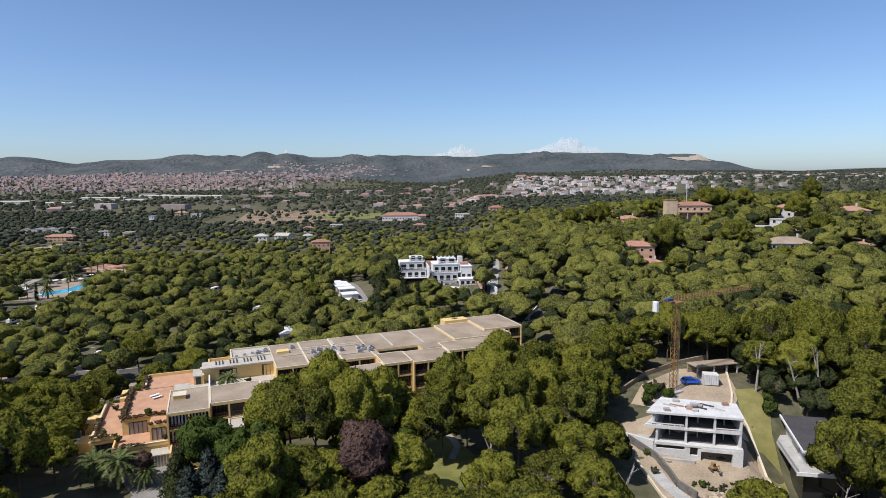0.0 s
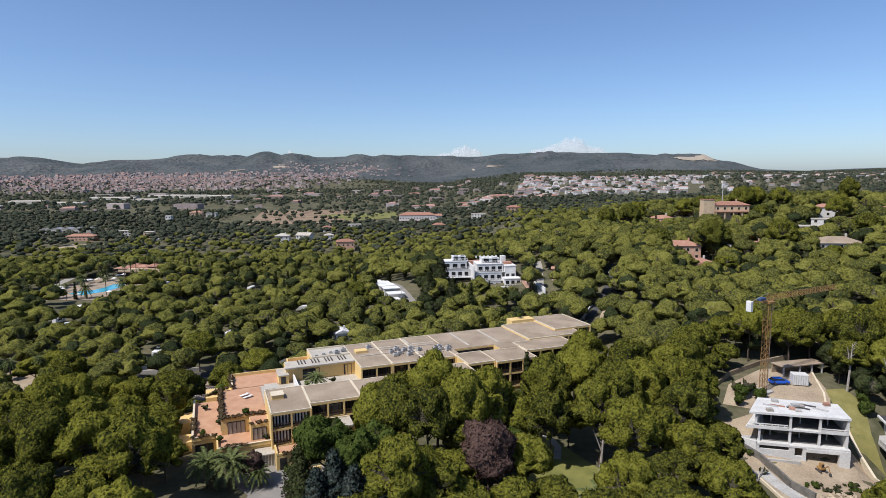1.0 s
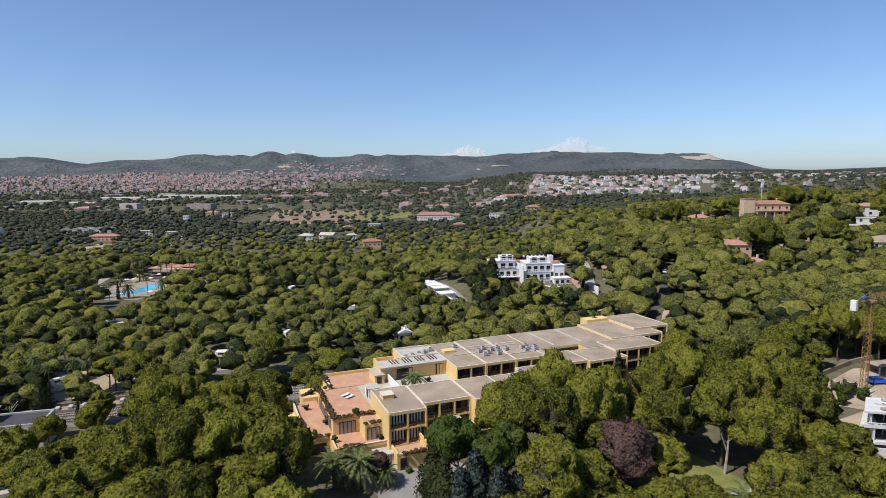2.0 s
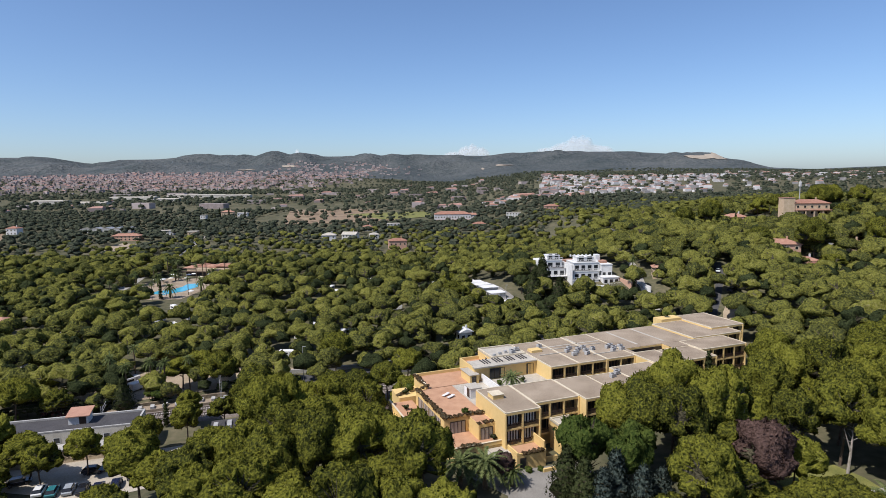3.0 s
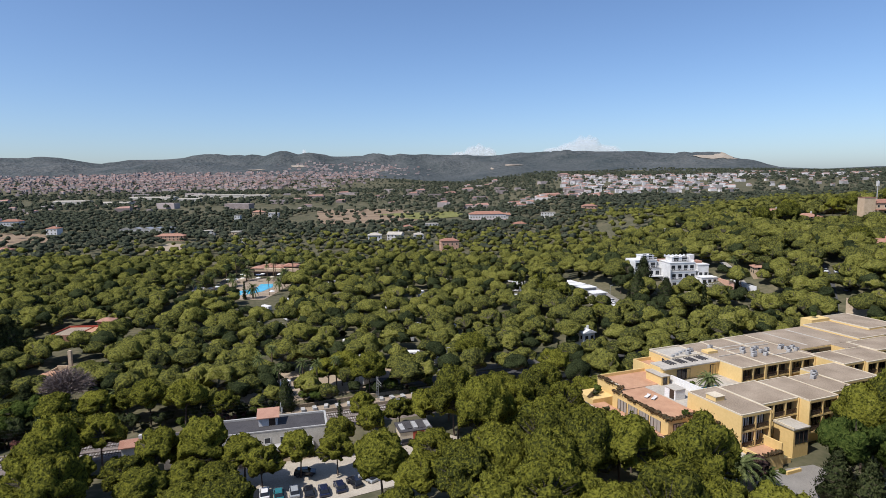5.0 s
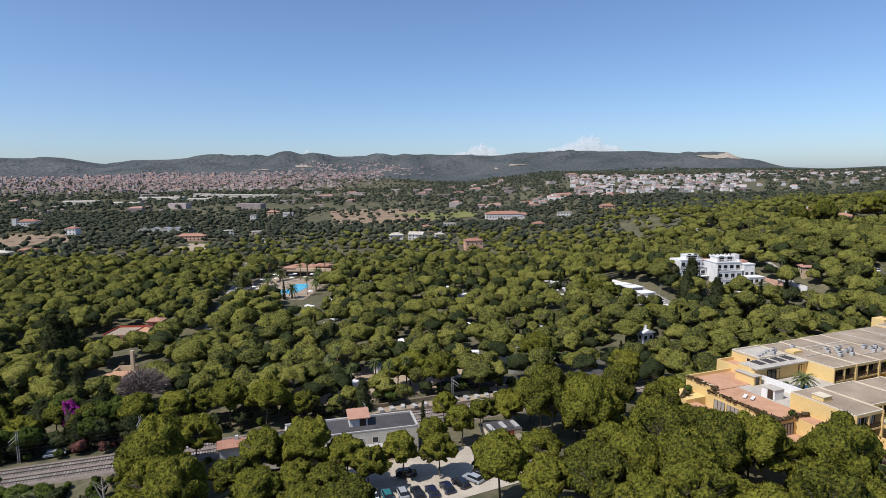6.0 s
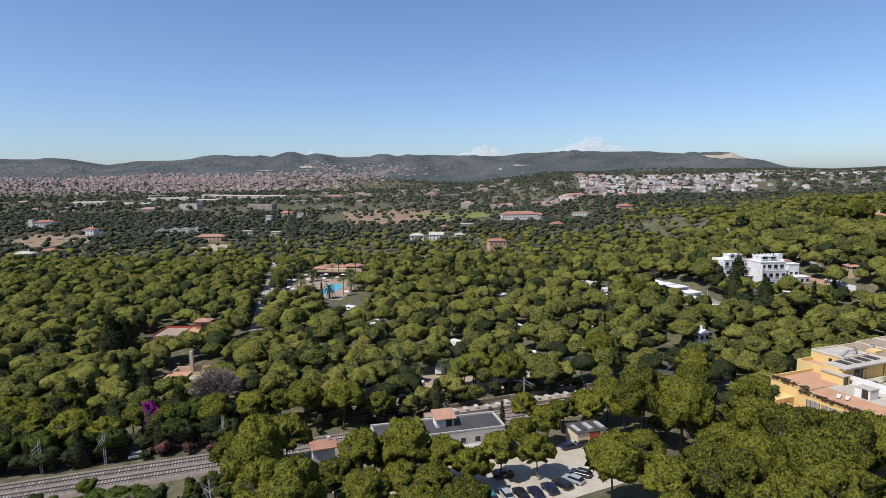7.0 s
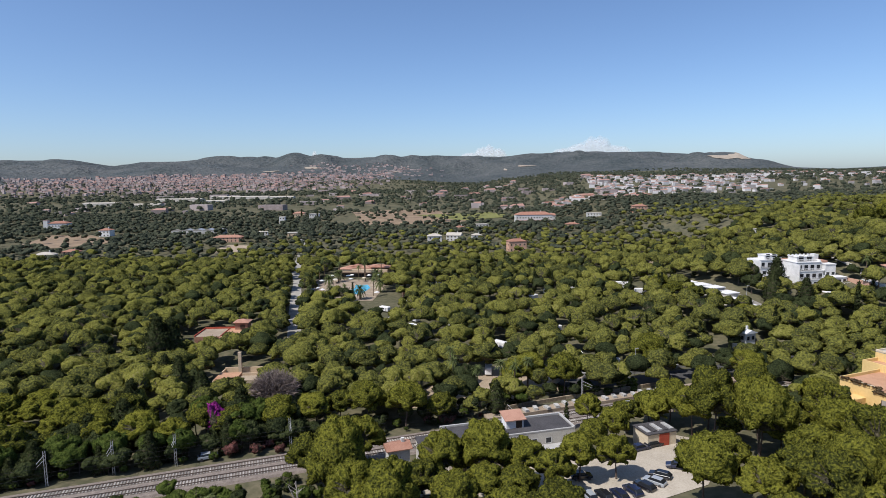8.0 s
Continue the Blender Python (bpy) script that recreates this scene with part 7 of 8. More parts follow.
GROVE_WEST = [
    (-89.4, 97.2, 22.4, 5.6), (-77.7, 93.2, 22.2, 5.4), (-66.6, 88.2, 23.8, 5.4), (-76.2, 75.6, 22.6, 5.0), (-71.0, 86.2, 18.4, 4.2), (-127.0, 142.0, 8.0, 3.4),
    (-97.1, 119.8, 19.8, 5.2), (-80.3, 126.0, 16.4, 4.4), (-83.3, 92.2, 23.2, 4.8), (-89.3, 88.5, 22.4, 4.8), (-91.9, 80.6, 21.2, 5.0), (-102.4, 87.8, 19.2, 5.0),
    (-109.6, 94.0, 15.2, 4.4), (-103.5, 126.5, 19.2, 5.4), (-99.5, 115.0, 20.8, 5.2), (-116.8, 99.8, 17.0, 4.8), (-98.1, 81.0, 19.6, 4.4), (-88.0, 108.5, 19.0, 5.2),
    (-79.5, 107.0, 18.0, 5.0), (-72.5, 104.0, 17.0, 4.2), (-90.5, 133.0, 14.6, 5.0), (-72.0, 142.0, 11.6, 4.4), (-84.0, 144.0, 12.0, 4.8), (-77.5, 116.5, 13.8, 4.4), (-76.0, 110.5, 13.4, 4.2), (-84.5, 115.0, 16.5, 4.8),
]
GROVE_STATION = [
    (-181.5, 105.6, 13.6, 5.0), (-169.0, 93.2, 15.6, 5.0), (-162.0, 111.5, 12.0, 4.2), (-150.0, 96.0, 9.4, 4.6), (-145.6, 113.0, 10.2, 4.6), (-134.8, 114.0, 10.4, 3.8),
    (-122.7, 132.2, 8.4, 3.8), (-170.8, 143.1, 10.5, 5.0), (-180.1, 110.0, 16.0, 4.8), (-140.8, 170.0, 7.8, 5.0), (-128.1, 165.5, 10.6, 5.0), (-98.3, 185.0, 11.2, 5.0),
    (-127.5, 114.5, 9.8, 3.4), (-153.3, 113.0, 14.0, 4.6), (-129.5, 126.8, 7.8, 3.6), (-159.5, 101.0, 9.6, 4.6),
    (-176.5, 97.0, 13.0, 4.4), (-140.8, 109.0, 9.6, 3.8), (-119.2, 156.5, 9.4, 5.0), (-112.8, 152.0, 9.2, 4.6), (-180.6, 145.5, 9.6, 5.2),
    (-178.5, 121.0, 11.2, 4.8), (-158.4, 117.0, 8.2, 4.0), (-165.5, 105.5, 9.2, 4.6), (-153.1, 105.0, 8.6, 4.2),
    (-147.5, 104.0, 8.6, 4.0), (-176.5, 108.0, 8.0, 4.2), (-188.0, 117.5, 9.4, 4.4), (-183.5, 120.5, 11.2, 4.6), 
    (-105.5, 146.5, 10.0, 4.6), (-98.0, 141.5, 10.4, 4.4), (-104.0, 136.0, 11.4, 4.4), (-92.0, 151.5, 9.6, 4.6), (-86.0, 166.0, 9.0, 4.6), (-106.0, 163.0, 9.0, 4.6), (-137.2, 173.5, 8.6, 4.8),
    (-79.0, 158.5, 9.6, 4.6), (-74.5, 170.5, 9.8, 4.8), (-108.5, 110.0, 11.8, 4.4),
]
KNOWN = [t for t in GROVE_EAST + GROVE_WEST + GROVE_STATION if abs(rail_offset(t[0], t[1])) > 6.5 or t[0] > -80]
rng = random.Random(7)
for x, y, top, radius in KNOWN:
    size = radius / 4.7
    plant(PINES, x, y, size, (top - gz(x, y)) / (10.0 * size), rng=rng)

east = random.Random(31)
for x, y, top, radius in ((66.8, 95.2, 20.5, 5.0), (-11.2, 106.5, 25.2, 5.4), (-16.5, 103.5, 25.8, 5.2), (-31.5, 104.0, 23.0, 4.6), (71.0, 144.5, 26.0, 5.0), (79.5, 128.5, 25.0, 4.8), (94, 130, 28.0, 5.4), (99, 137, 30.0, 5.4), (97, 122, 24.0, 5.2), (62.5, 148.5, 25.5, 4.8), (90, 146, 29.0, 5.2), (40.5, 143.5, 23.0, 4.8), (34.5, 133.0, 23.0, 4.8)):
    plant(PINES, x, y, radius / 4.7, (top - gz(x, y)) * 0.47 / radius, rng=east)
# Dark undergrowth, thickened with added dark trees to stand for deep shade.
for k in range(30):
    x, y = east.uniform(71, 100), east.uniform(119, 148)
    if x + y > 193:
        plant(DARK_TREES, x, y, east.uniform(0.55, 0.95), east.uniform(0.9, 1.3), rng=east)
for x, y, size in ((-8.2, 103.6, 0.8), (-10.5, 98.5, 0.85), (-6.5, 109.0, 0.7)):
    plant(LEAFY, x, y, size, 1.0, rng=east)

# great old pines round the hill houses, and a few that hide the sheds from the west
for x, y, size, tall in ((99, 261, 1.6, 1.2), (125, 257, 1.5, 1.15), (84, 336, 1.3, 1.4), (92, 348, 1.3, 1.4), (72, 340, 1.2, 1.3), (153, 346, 1.5, 1.3), (161, 350, 1.4, 1.3), (169, 336, 1.3, 1.3),
                         (131, 350, 1.3, 1.3), (122, 354, 1.2, 1.3), (151, 321, 1.0, 1.1), (203, 332, 1.3, 1.5), (140, 243, 0.9, 1.0), (166, 262, 1.2, 1.2), (134, 272, 1.2, 1.1), (178, 300, 1.2, 1.4), (74, 262, 1.2, 1.1), (95, 242, 1.0, 0.9),
                         (126, 322, 0.9, 0.9), (104, 328, 0.8, 0.8), (-62, 281, 1.0, 1.0), (-60, 268, 0.9, 1.0), (-56.5, 255, 0.9, 1.0), (-52, 244, 0.8, 1.0), (-46, 232, 0.8, 1.0)):
    plant(PINES, x, y, size, tall, rng=rng)

# tall dark trees and a screen of pines below the white house
screen = random.Random(11)
for x, y, s, tall in ((-21.5, 255, 1.2, 1.2), (-16.5, 241.5, 1.0, 1.1), (-26.5, 247, 1.0, 1.2)):
    plant(FIRS, x, y, s, tall, rng=screen)
for x, y, s, tall in ((-5, 226, 0.8, 0.9), (1, 223, 0.8, 0.8), (8.5, 229, 0.6, 0.8), (-12, 232, 1.0, 1.1), (-20, 233, 1.0, 1.0), (-28, 237, 1.0, 1.0), (13, 224, 0.8, 0.9), (-9, 238, 0.8, 0.9), (-30, 258, 0.9, 1.1)):
    plant(DARK_TREES, x, y, s, tall, rng=screen)
plant(CYPRESSES, -9.8, 221, 1.5, 1.1, rng=screen)

# other trees and planting
# Those near the villa and modern house are added, standing for shade under pines.
for x, y, s in ((71, 124, 0.7), (74, 129, 0.8), (70, 132, 0.7), (79, 119, 0.8), (73, 139, 0.8), (82, 126, 0.8), (58, 147, 0.7), (66, 148, 0.7), (88, 116, 0.8), (36, 126, 0.7), (33, 105, 0.5), (-27, 284, 1.2), (-24, 271, 1.0), (-34, 294, 1.2), (-30, 270, 0.9)):
    plant(DARK_TREES, x, y, s, 1.15, rng=rng)
plant(PLUMS, -12.8, 91.0, 1.1, 1.05, rng=rng)
plant(PLUMS, -52.8, 99.3, 0.5, 0.9, rng=rng)
for x, y, s in ((-39.5, 95.5, 1.15), (-33.5, 92.5, 1.0), (-31.0, 97.5, 0.95), (-218, 140, 0.9), (-205, 140, 0.8), (7.0, 131, 0.8)):
    plant(LEAFY, x, y, s, 1.2, rng=rng)
for x, y, s in ((-36.7, 88.5, 1.05), (-33.2, 86.0, 0.95), (-39.0, 86.5, 0.9), (-29.5, 88.5, 0.8)):
    plant(CEDARS, x, y, s, 1.05, rng=rng)
for x, y, s in ((-43.2, 93.0, 0.75), (-41.5, 88.0, 0.8), (-148, 151.5, 0.72), (-237, 166, 0.9), (-228, 160, 0.8), (-256, 192, 1.45), (-253, 195, 1.3), (-259, 197, 1.2), (-214, 140, 0.7), (-242, 150, 0.9),
                (-240, 172, 0.85), (-246, 176, 0.8), (-222, 128, 0.45), (-234, 122.5, 0.5)):
    plant(FIRS, x, y, s, 1.1, rng=rng)
for x, y, s in ((0.3, 140.5, 1.25), (7.9, 158, 1.1), (-241.8, 142.9, 1.15), (-132, 141.5, 0.75), (9.5, 162, 0.9), (-58, 190, 0.9), (17.5, 252, 0.8), (-262, 368, 1.0), (-256, 352, 0.9), (-210, 300, 1.0), (-232, 296, 0.9), (-186, 330, 0.8),
                (-176, 334, 0.9), (-172, 338, 0.8), (-158, 300, 0.8), (-130, 280, 0.8), (-104, 262, 0.8), (-330, 640, 1.2), (-340, 660, 1.2), (-386, 840, 1.6), (-372, 838, 1.6), (-350, 840, 1.5), (140, 372, 1.2), (98, 332, 1.1), (75, 246, 1.0), (-365, 770, 1.3)):
    plant(CYPRESSES, x, y, s, 1.0, rng=rng)
for x, y, s in ((-56.2, 97.6, 1.15), (-60.4, 98.2, 1.1), (-35.0, 81.5, 0.9), (-42.5, 80.5, 0.8), (3.5, 85.5, 1.1), (-72.5, 132, 0.9), (-69.0, 138, 0.8), (-108.5, 121.5, 0.9), (-196, 152, 1.0), (-205.5, 106.5, 0.8), (-198.5, 156.0, 1.1), (-51.5, 98.0, 0.7)):
    plant(DATE_PALMS, x, y, s, 1.0, rng=rng)
plant(DATE_PALMS, -48.2, 128.9, 0.85, 0.8, z=12.6, rng=rng)
for x, y, s in ((-159.2, 165.6, 1.0), (-152.6, 161.5, 0.9), (-146.1, 162.5, 1.0), (-142.2, 162.6, 0.95), (-137.9, 168.4, 0.9), (-3.6, 121.5, 0.7), (-196, 364, 1.1), (-204, 372, 1.1), (-240, 372, 1.1), (-228, 360, 1.0), (-212, 358, 1.0), (-214, 368, 1.1), (17, 248, 0.9), (18.5, 258, 1.0), (-160, 180, 0.9)):
    plant(FAN_PALMS, x, y, s * 1.25, 1.2, rng=rng)
for x, y, s in ((-205.6, 152.0, 1.5), (-73.5, 133.5, 0.9), (-76.5, 131.0, 0.8), (10.5, 86.5, 0.9), (15.0, 88.0, 0.8)):
    plant(BARE, x, y, s, 1.0, rng=rng)
for k in range(110):
    s, w = rng.uniform(-112, -32), 8.5 + 17 * rng.random() ** 1.3
    x, y = -160 + s * RAIL_C - w * RAIL_S, 137.7 + s * RAIL_S + w * RAIL_C
    if abs(x + 221) < 5 and y > 139 or (x + 203) ** 2 + (y - 146) ** 2 < 30:
        continue
    kind = (DARK_TREES, DARK_TREES, LEAFY, DARK_TREES, DARK_TREES, DARK_TREES, PINK_SHRUBS, FIRS, DARK_TREES, LEAFY, DARK_TREES)[k % 11]
    plant(kind, x, y, rng.uniform(0.5, 0.75) + 0.022 * (w - 8), rng.uniform(0.85, 1.2), rng=rng)
for k in range(34):
    s, w = rng.uniform(-78, -30), rng.uniform(-15, -8)
    x, y = -160 + s * RAIL_C - w * RAIL_S, 137.7 + s * RAIL_S + w * RAIL_C
    plant((SHRUBS, DARK_TREES, SHRUBS, LEAFY)[k % 4] if w < -11 else SHRUBS, x, y, rng.uniform(0.35, 0.6) if w < -11 else rng.uniform(0.6, 1.2), 0.9, rng=rng)
for k in range(80):
    x, y = rng.uniform(-240, 30), rng.uniform(190, 430)
    if not any(inside(x, y, ring) for ring in CLEAR):
        plant(CYPRESSES, x, y, rng.uniform(0.8, 1.25), 1.0, rng=rng)
for x, y, s in ((-236, 300, 1.0), (-231, 296, 0.9), (-222, 303, 1.1), (-214, 299, 0.9), (-207, 304, 1.1), (-201, 312, 1.0), (-199, 324, 1.1), (-200, 338, 1.0), (-230, 338, 1.1), (-234, 322, 1.0), (-228, 356, 1.1), (-216, 358, 1.0), (-205, 357, 1.1), (-238, 350, 1.0), (-243, 338, 0.9)):
    plant(DATE_PALMS if s > 1.05 else FAN_PALMS, x, y, s, 1.25, rng=rng)
for k in range(20):
    s, w = -44 + 2.9 * k + rng.uniform(-1, 1), rng.uniform(9.0, 14.0)
    x, y = -160 + s * RAIL_C - w * RAIL_S, 137.7 + s * RAIL_S + w * RAIL_C
    plant(DARK_TREES if k % 3 else SHRUBS, x, y, rng.uniform(0.4, 0.65) if k % 3 else 1.3, rng.uniform(0.8, 1.1), rng=rng)
# Added dark trees that stand for the shade under the pines behind the yard.
for k in range(22):
    x, y = rng.uniform(42, 100), rng.uniform(148, 188)
    plant(DARK_TREES, x, y, rng.uniform(0.6, 0.95), 1.0, rng=rng)
plant(BOUGAIN, -215.5, 137.0, 1.7, 1.55, rng=rng)
for x, y, s in ((-165.7, 147.5, 1.0), (-208.8, 129.5, 1.1), (-203, 129.5, 0.9), (-198.0, 130.2, 0.8), (-162, 145.5, 0.8), (-185, 139, 0.8), (-160, 146, 0.7)):
    plant(PINK_SHRUBS, x, y, s, 1.0, rng=rng)
for k in range(46):
    s = rng.uniform(-92, 4)
    w = rng.choice((7.6, 8.8, -7.0, -8.2)) + rng.uniform(-0.6, 0.8)
    x, y = -160 + s * RAIL_C - w * RAIL_S, 137.7 + s * RAIL_S + w * RAIL_C
    if not any(inside(x, y, ring) for ring in CLEAR[5:6]):
        plant(SHRUBS, x, y, rng.uniform(0.5, 1.3), 1.0, rng=rng)
HEDGES = [((-5.9, 34.4, 13.3), (-5.9, 26.6, 13.3)), ((-5.9, 26.4, 13.3), (-8.4, 25.6, 13.2)), ((-8.45, 25.6, 13.2), (-8.45, 9.4, 13.2)), ((-8.2, 9.05, 13.1), (-0.9, 9.05, 13.1)), ((-13.8, 12, 10.3), (-13.8, 18, 10.3)), ((-3.2, 4.7, 12.9), (-0.4, 4.7, 12.9)), ((-13.6, 8.1, 10.4), (-10.0, 8.1, 10.4)), ((-11.2, 30.5, 10.5), (-7.0, 34.0, 10.5)), ((-8.6, 1.7, 10.2), (-4.4, 1.7, 10.2)), ((2.0, -3.6, 9.7), (5.2, -3.6, 9.7))]
for p, q in HEDGES:
    p, q = Vector(p), Vector(q)
    n = max(2, int((q - p).length / 0.95))
    for k in range(n + 1):
        v = HOTEL @ (p.lerp(q, k / n) + Vector((rng.uniform(-0.15, 0.15), rng.uniform(-0.15, 0.15), 0)))
        plant(DRY_SHRUBS, v.x, v.y, rng.uniform(0.45, 0.72), rng.uniform(0.7, 1.0), z=v.z - 0.1, rng=rng)
for a, b, z, s in ((-8.9, 15, 9.6, 0.9), (-12, 10, 9.6, 0.7), (-9.0, 6, 9.6, 0.7), (-3.8, 9.6, 12.7, 0.8), (-11.5, 24, 9.6, 0.8), (-0.5, 3.5, 9.6, 0.7), (-8, 32, 10.4, 1.0), (2.2, -5.0, 6.2, 0.8), (4.4, -5.2, 6.2, 0.7), (-9.5, 31, 10.4, 0.8), (10, 22, 12.6, 0.7), (16, 22.5, 12.6, 0.8), (50, 23, 12.8, 1.0), (55, 23.5, 12.8, 0.9), (76, 43.2, 17.4, 0.9), (-4.5, -1.5, 6.3, 1.4), (-7, -1, 6.3, 1.3), (-3.6, -3.5, 6.3, 1.1)):
    v = HOTEL @ Vector((a, b, z))
    plant(SHRUBS, v.x, v.y, s, 1.0, z=v.z, rng=rng)
for k in range(26):
    plant(SHRUBS, rng.uniform(44, 58), rng.uniform(98.2, 101.6), rng.uniform(0.3, 0.7), 0.8, rng=rng)
for x, y, s in ((45.5, 127.5, 1.6), (47.5, 129.0, 1.7), (49, 126.0, 1.4), (44, 125, 1.3), (68.5, 121, 1.6), (70, 124, 1.5), (38.8, 105, 0.8), (39.5, 111, 0.7), (46, 131, 1.2)):
    plant(SHRUBS, x, y, s, 1.1, rng=rng)


west_side = random.Random(52)
for k in range(46):
    x, y = west_side.uniform(-224, -184), west_side.uniform(99, 113)
    if rail_offset(x, y) < -8.5:
        plant((SHRUBS, LEAFY, SHRUBS, DARK_TREES)[k % 4], x, y, west_side.uniform(0.7, 1.5) if k % 2 == 0 else west_side.uniform(0.3, 0.5), west_side.uniform(0.8, 1.1), rng=west_side)
for k in range(34):
    s, w = west_side.uniform(2, 62), west_side.uniform(10.5, 17.0)
    x, y = -160 + s * RAIL_C - w * RAIL_S, 137.7 + s * RAIL_S + w * RAIL_C
    plant((SHRUBS, DARK_TREES, PINK_SHRUBS, LEAFY, SHRUBS)[k % 5], x, y, west_side.uniform(0.9, 1.6) if k % 5 in (0, 4) else west_side.uniform(0.35, 0.6), west_side.uniform(0.8, 1.2), rng=west_side)


def snag(x, y, height, lean, seed):
    """A pale, forked trunk that shows below or between the crowns."""
    r = random.Random(seed)
    ob = thing("pale_trunk", Matrix.Translation((x, y, gz(x, y))), "bleached forked pine trunk", "tree trunk", "pale trunks")
    bm = beam(bmesh.new(), (0, 0, -0.5), (lean * 0.5, 0, height * 0.45), 0.28, 7, 0.22)
    beam(bm, (lean * 0.5, 0, height * 0.45), (lean * 1.1, 0.3, height), 0.2, 6, 0.08)
    beam(bm, (lean * 0.5, 0, height * 0.45), (lean * 0.5 + r.uniform(-2, -1), -0.4, height * 0.95), 0.16, 6, 0.06)
    part("trunk", bm, PALE_BARK, ob)
    for k in range(7):
        z = height * r.uniform(0.6, 0.95)
        part("branch", beam(bmesh.new(), (lean * z / height, 0, z), (lean * z / height + r.uniform(-2, 2), r.uniform(-1, 1), z + r.uniform(0.5, 2)), 0.06, 4, 0.02), PALE_BARK, ob)


for k, (x, y, h, l) in enumerate(((69.5, 128.5, 11, 0.6), (76.5, 122.8, 11, -3.2), (81.5, 123.5, 13, -2.8), (80, 138, 10, 0.3), (26.5, 88, 8, 2.8), (63, 90.5, 9, 1.6), (100, 140, 11, 0.4), (-10, 104, 10, 0.3), (8, 101.5, 9, 0.6), (-186, 101, 8, -0.6))):
    snag(x, y, h, l, k)

near_rows = [p for p in scatter(rng, 62, 230, 7.0) if not open_ground(*p, 2.0) and all((p[0] - k[0]) ** 2 + (p[1] - k[1]) ** 2 > 32 for k in KNOWN)]
near_rows = [p for p in near_rows if not (26 < p[0] < 40 and p[1] < 100 or -65 < p[0] < -50 and 80 < p[1] < 108 or -58 < p[0] < -41 and 69 < p[1] < 84)]
near_rows.sort(key=lambda p: max(p[1], abs(p[0] + 80) * 0.75))
for x, y in near_rows[:230]:
    tall = 1.4 if x > 52 and y > 115 else 1.15 if y < 112 and x > -115 else 0.95
    plant(PINES, x, y, rng.uniform(0.62, 1.08), tall * rng.uniform(0.85, 1.22), rng=rng)
rest = near_rows[230:] + [p for p in scatter(rng, 231, 420, 6.8, thin=0.93) if not open_ground(*p, 1.5)]
rest += [(-37.9, 215), (-30.6, 218), (-21.2, 195), (-11.2, 198), (-2.9, 200), (-27.3, 200), (-25, 222), (-10.5, 213), (-17, 208), (7, 206), (16, 209), (26, 213), (34, 219), (-4, 210), (42, 226), (-44, 226), (-36, 229), (50, 236), (46, 248), (56, 250), (52, 262), (62, 242), (60, 228), (50, 222), (40, 208), (62, 264), (70, 252)]
rest += [(-222 - (y - 228) * 0.25 + side * rng.uniform(5.2, 6.6), y) for y in range(208, 292, 6) for side in (-1, 1) if not (y > 204 and y < 242 and side < 0)]
rest += [(-231, 203), (-226, 208), (-229, 214), (-217, 200), (-212, 206), (-61, 287), (-58.5, 280), (-56, 273), (-53.5, 266), (-51, 259), (-49, 252), (-46, 245), (-43, 238)]
rest += [(-14, 236), (-5, 233), (3, 232), (9, 235), (14, 230), (22, 221), (27, 228), (31, 238), (33, 248), (32, 258), (34, 270), (35, 282), (31, 296), (-25, 263), (-27, 277), (19, 296), (8, 298), (-8, 297)]
hill = random.Random(41)
rest += [p for p in scatter(hill, 206, 330, 7.2) if 27 < p[0] < 215 and not open_ground(*p, 1.0)]
rest = [p for p in rest if not any(abs(p[0] - cx) < 4.2 and -10 < p[1] - cy < 3 for cx, cy in CARAVANS[10:])]
MID = [pine_crown(100 + k, 28, 7, 15, 105, 0.36, 10.5, 5.0, 0.245, 0.66, 0.34 + 0.03 * (k % 3)) for k in range(9)]
BACK = [pine_crown(150 + k, 20, 5, 12, 60, 0.5, 10.5, 5.0, 0.27, 0.68, 0.34 + 0.03 * (k % 3)) for k in range(9)]
FAR = [pine_crown(200 + k, 10, 3, 8, 7, 0.7, 8.5, 5.0, 0.36, 0.8) for k in range(6)]
LOW = [pine_crown(300 + k, 5, 2, 6, 3, 1.4, 7.0, 5.0, 0.5, 0.8) for k in range(6)]
green = [p for k, p in enumerate(rest) if (k * 7919) % 23 > 4]
wood("pine_wood", "dense green pine wood with rounded crowns", [p for p in green if p[1] < 305], MID, PINE_FAR, rng, 0.56, 1.22)
wood("pine_wood", "dense green pine wood farther inland", [p for p in green if p[1] >= 305], BACK, PINE_FAR, rng, 0.56, 1.22)
wood("dark_trees", "darker trees scattered through the pine wood", [p for k, p in enumerate(rest) if (k * 7919) % 23 <= 4], BACK, DARK_LEAF, rng, 0.5, 1.0)


def bare_plain(x, y):
    """Fields and clearings where the far wood stops."""
    return (-610 < x < -500 and 530 < y < 660) or (-330 < x < -70 and 740 < y < 1010) or (-375 < x < -330 and 500 < y < 565) or (-46 < x < -24 and 358 < y < 402)


far_rows = [p for p in scatter(rng, 420, 950, 8.3, thin=0.92) if not open_ground(*p) and rng.random() < max(0.5, 0.8 + 0.9 * float(wave(p[0], p[1], 170, 21))) and (not bare_plain(*p) or rng.random() < 0.16)]
green_part = [p[1] + 0.55 * max(0.0, -p[0] - 150) - 0.6 * max(0.0, p[0]) < rng.uniform(440, 700) for p in far_rows]
wood("far_wood", "far green pine wood on the plain", [p for p, g in zip(far_rows, green_part) if g], FAR, PINE_FAR, rng, 0.5, 1.05)
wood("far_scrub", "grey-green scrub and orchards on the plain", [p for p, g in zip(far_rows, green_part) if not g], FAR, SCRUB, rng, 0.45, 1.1)


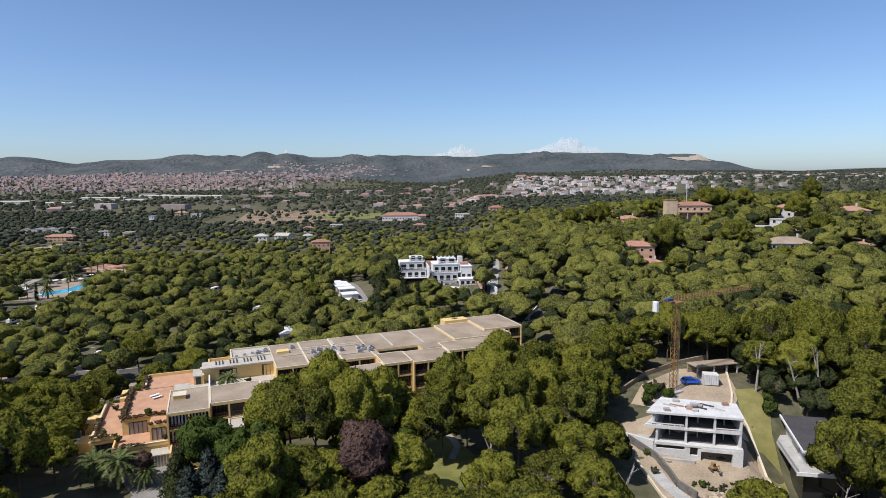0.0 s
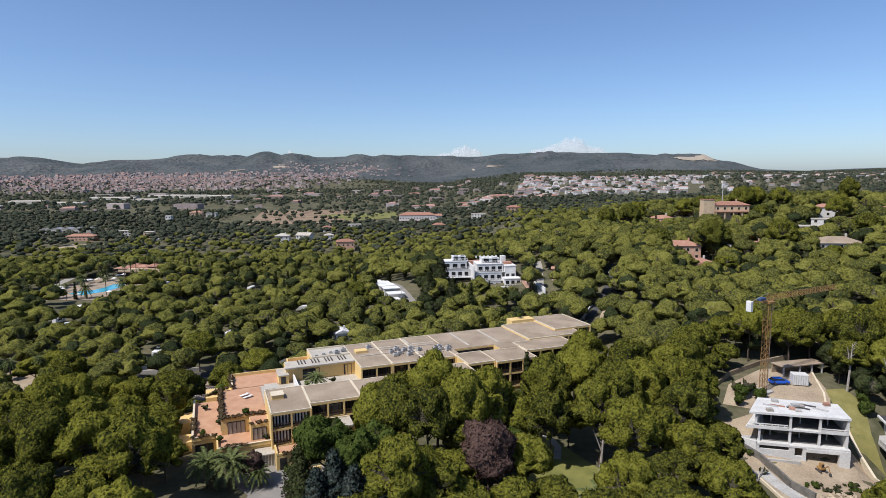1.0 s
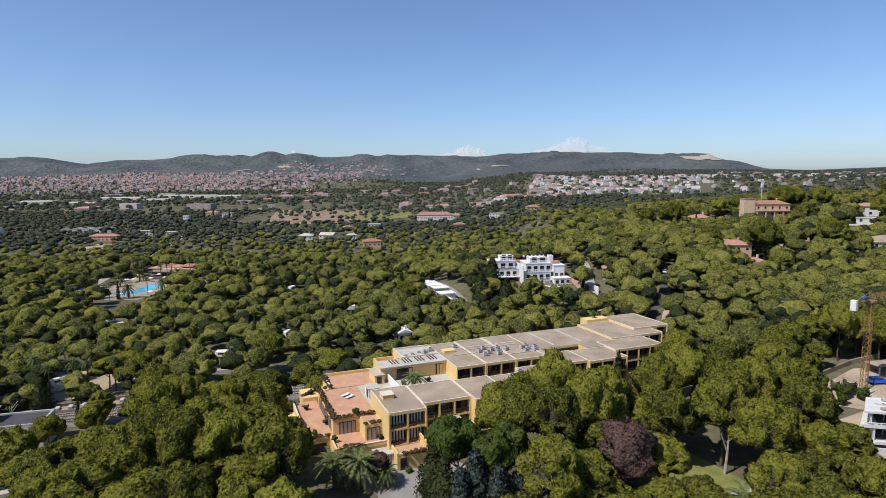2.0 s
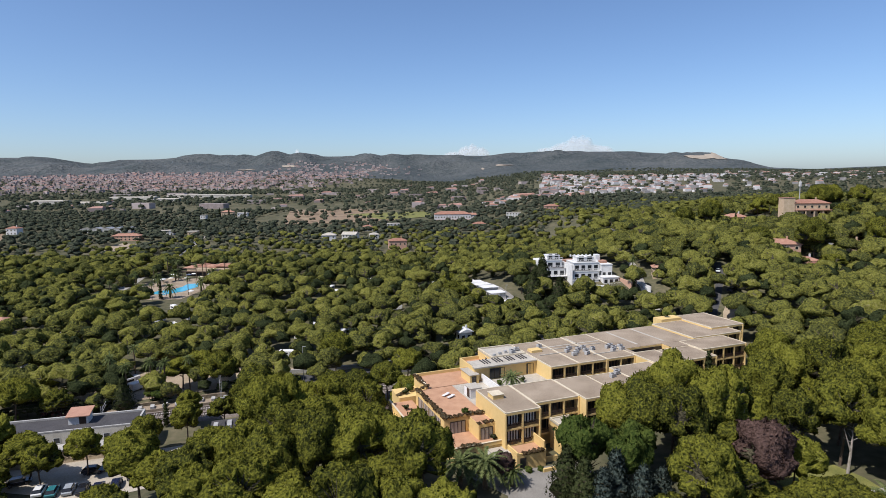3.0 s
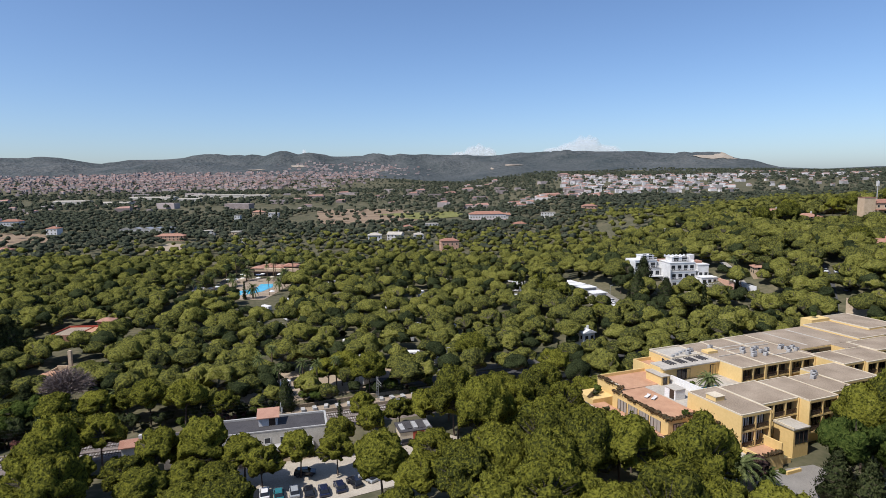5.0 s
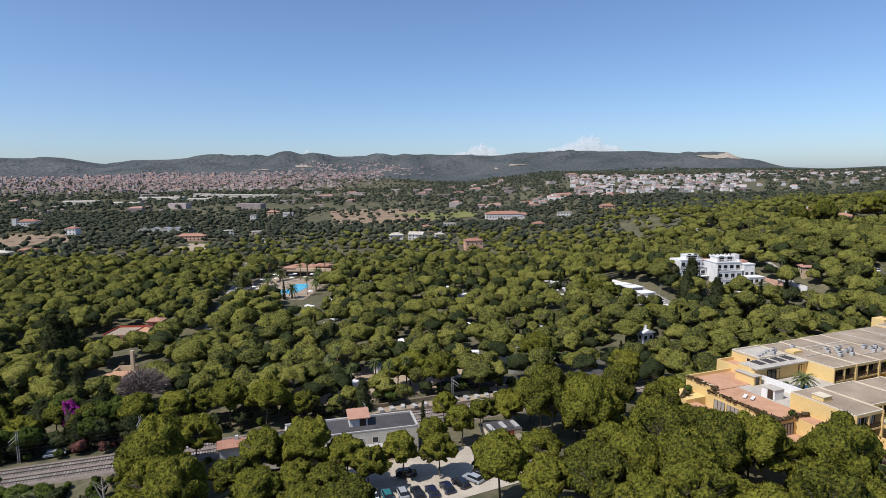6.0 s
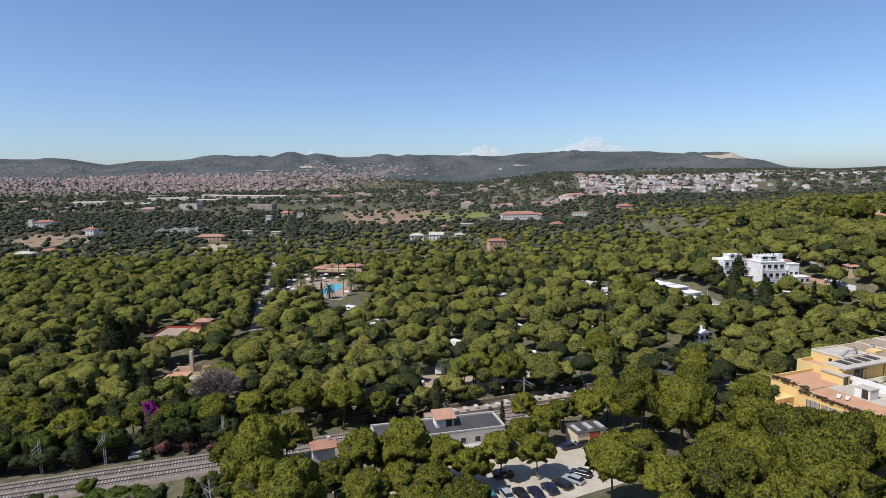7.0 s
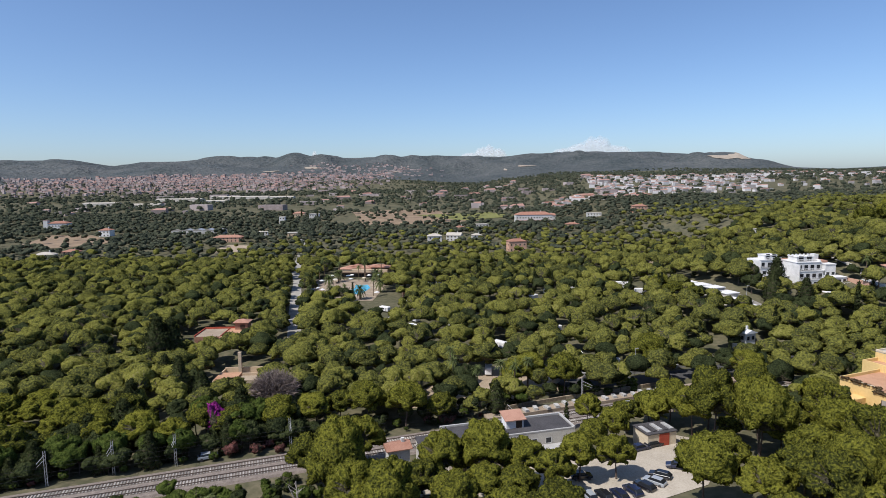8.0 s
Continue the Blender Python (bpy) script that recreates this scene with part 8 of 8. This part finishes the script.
def built_up(x, y):
    """How thickly the towns stand here, from 0 to 1."""
    r, az = math.hypot(x + 73, y), math.degrees(math.atan2(x + 73, y))
    if az < -6 and r > 2000:
        return 0.6
    return 0.6 if 9 < az < 26 and 1050 < r < 1800 else 0.0


plain_rows = [p for p in scatter(rng, 950, 2800, 19, thin=0.85) if rng.random() > built_up(*p) and rng.random() < 0.75 + 0.9 * float(wave(p[0], p[1], 420, 22)) and (p[1] < 2250 or p[0] > -900)]
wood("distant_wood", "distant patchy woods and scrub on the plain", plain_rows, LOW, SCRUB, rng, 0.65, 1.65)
for models in (PINES, CYPRESSES, CEDARS, FIRS, PLUMS, LEAFY, DARK_TREES, DATE_PALMS, FAN_PALMS, BARE, SHRUBS, DRY_SHRUBS, PINK_SHRUBS, BOUGAIN):
    for model in models:
        discard(model)


# ---------------------------------------------------------------- clouds low over the hills
def cloud(az, el, wide, high, seed, count):
    """Vapour in a few thin shells, one inside the other, so that its rim is soft."""
    r = np.random.RandomState(seed)
    cx, cy = polar(az, 4720)
    foot = 58 + math.tan(radians(el)) * 4720
    at, tall = r.uniform(-0.85, 0.85, count), r.uniform(0.45, 1.0, count)
    tall, half = tall * (1.05 - 0.75 * np.abs(at)), r.uniform(0.16, 0.34, count) * (2.0 if count < 6 else 1.0)
    c, sn = math.cos(radians(az)), math.sin(radians(az))
    verts, tris, base, n, m = [], [], 0, 72, 10
    for shell in range(3):
        grow = 1.1 - 0.12 * shell
        along = np.linspace(-1.1, 1.1, n)
        top = (tall[None] * np.sqrt(np.clip(1 - ((along[:, None] - at[None]) / (half[None] * grow)) ** 2, 0, 1))).max(1) * grow
        top = np.maximum(top, 0.02) * (1 + 0.05 * np.sin(along * 31 + shell))
        turn_ = np.linspace(-0.5, math.pi + 0.3, m)
        px = np.repeat(along[:, None] * wide / 2, m, 1)
        py = -np.cos(turn_)[None] * top[:, None] * high * 0.8
        pz = np.sin(turn_)[None] * top[:, None] * high
        verts.append(np.stack([px * c + py * sn + cx, -px * sn + py * c + cy, pz + foot], -1).reshape(-1, 3))
        i, j = np.meshgrid(np.arange(n - 1), np.arange(m - 1), indexing="ij")
        p = (i * m + j).ravel() + base
        tris += [np.stack([p, p + m, p + m + 1], -1), np.stack([p, p + m + 1, p + 1], -1)]
        base += n * m
    facing = (SUN * 0.7 + Vector((0, -1, 0)) * 0.5).normalized()
    verts = np.concatenate(verts)
    ob = new("cloud", mesh_of("cloud", verts, np.concatenate(tris), CLOUD, normals=np.tile(np.array(facing), (len(verts), 1))))
    return tagged(ob, "low white summer cloud behind the hills", "cloud", "summer clouds")


CLOUD = bpy.data.materials.new("cloud vapour")
CLOUD.use_nodes = True
cn = CLOUD.node_tree
cd, ce, ct, cm, ch = (cn.nodes.new("ShaderNode" + k) for k in ("BsdfDiffuse", "BsdfTranslucent", "BsdfTransparent", "MixShader", "MixShader"))
cd.inputs[0].default_value = ce.inputs[0].default_value = (0.97, 0.94, 0.93, 1)
ch.inputs[0].default_value, cm.inputs[0].default_value = 0.5, 0.12
cn.links.new(cd.outputs[0], ch.inputs[1])
cn.links.new(ce.outputs[0], ch.inputs[2])
cn.links.new(ct.outputs[0], cm.inputs[1])
cn.links.new(ch.outputs[0], cm.inputs[2])
cn.links.new(cm.outputs[0], cn.nodes["Material Output"].inputs[0])
cloud(2.4, 1.85, 420, 95, 1, 12)
cloud(12.6, 2.05, 640, 135, 2, 16)
cloud(-14.0, 1.8, 120, 70, 3, 5)
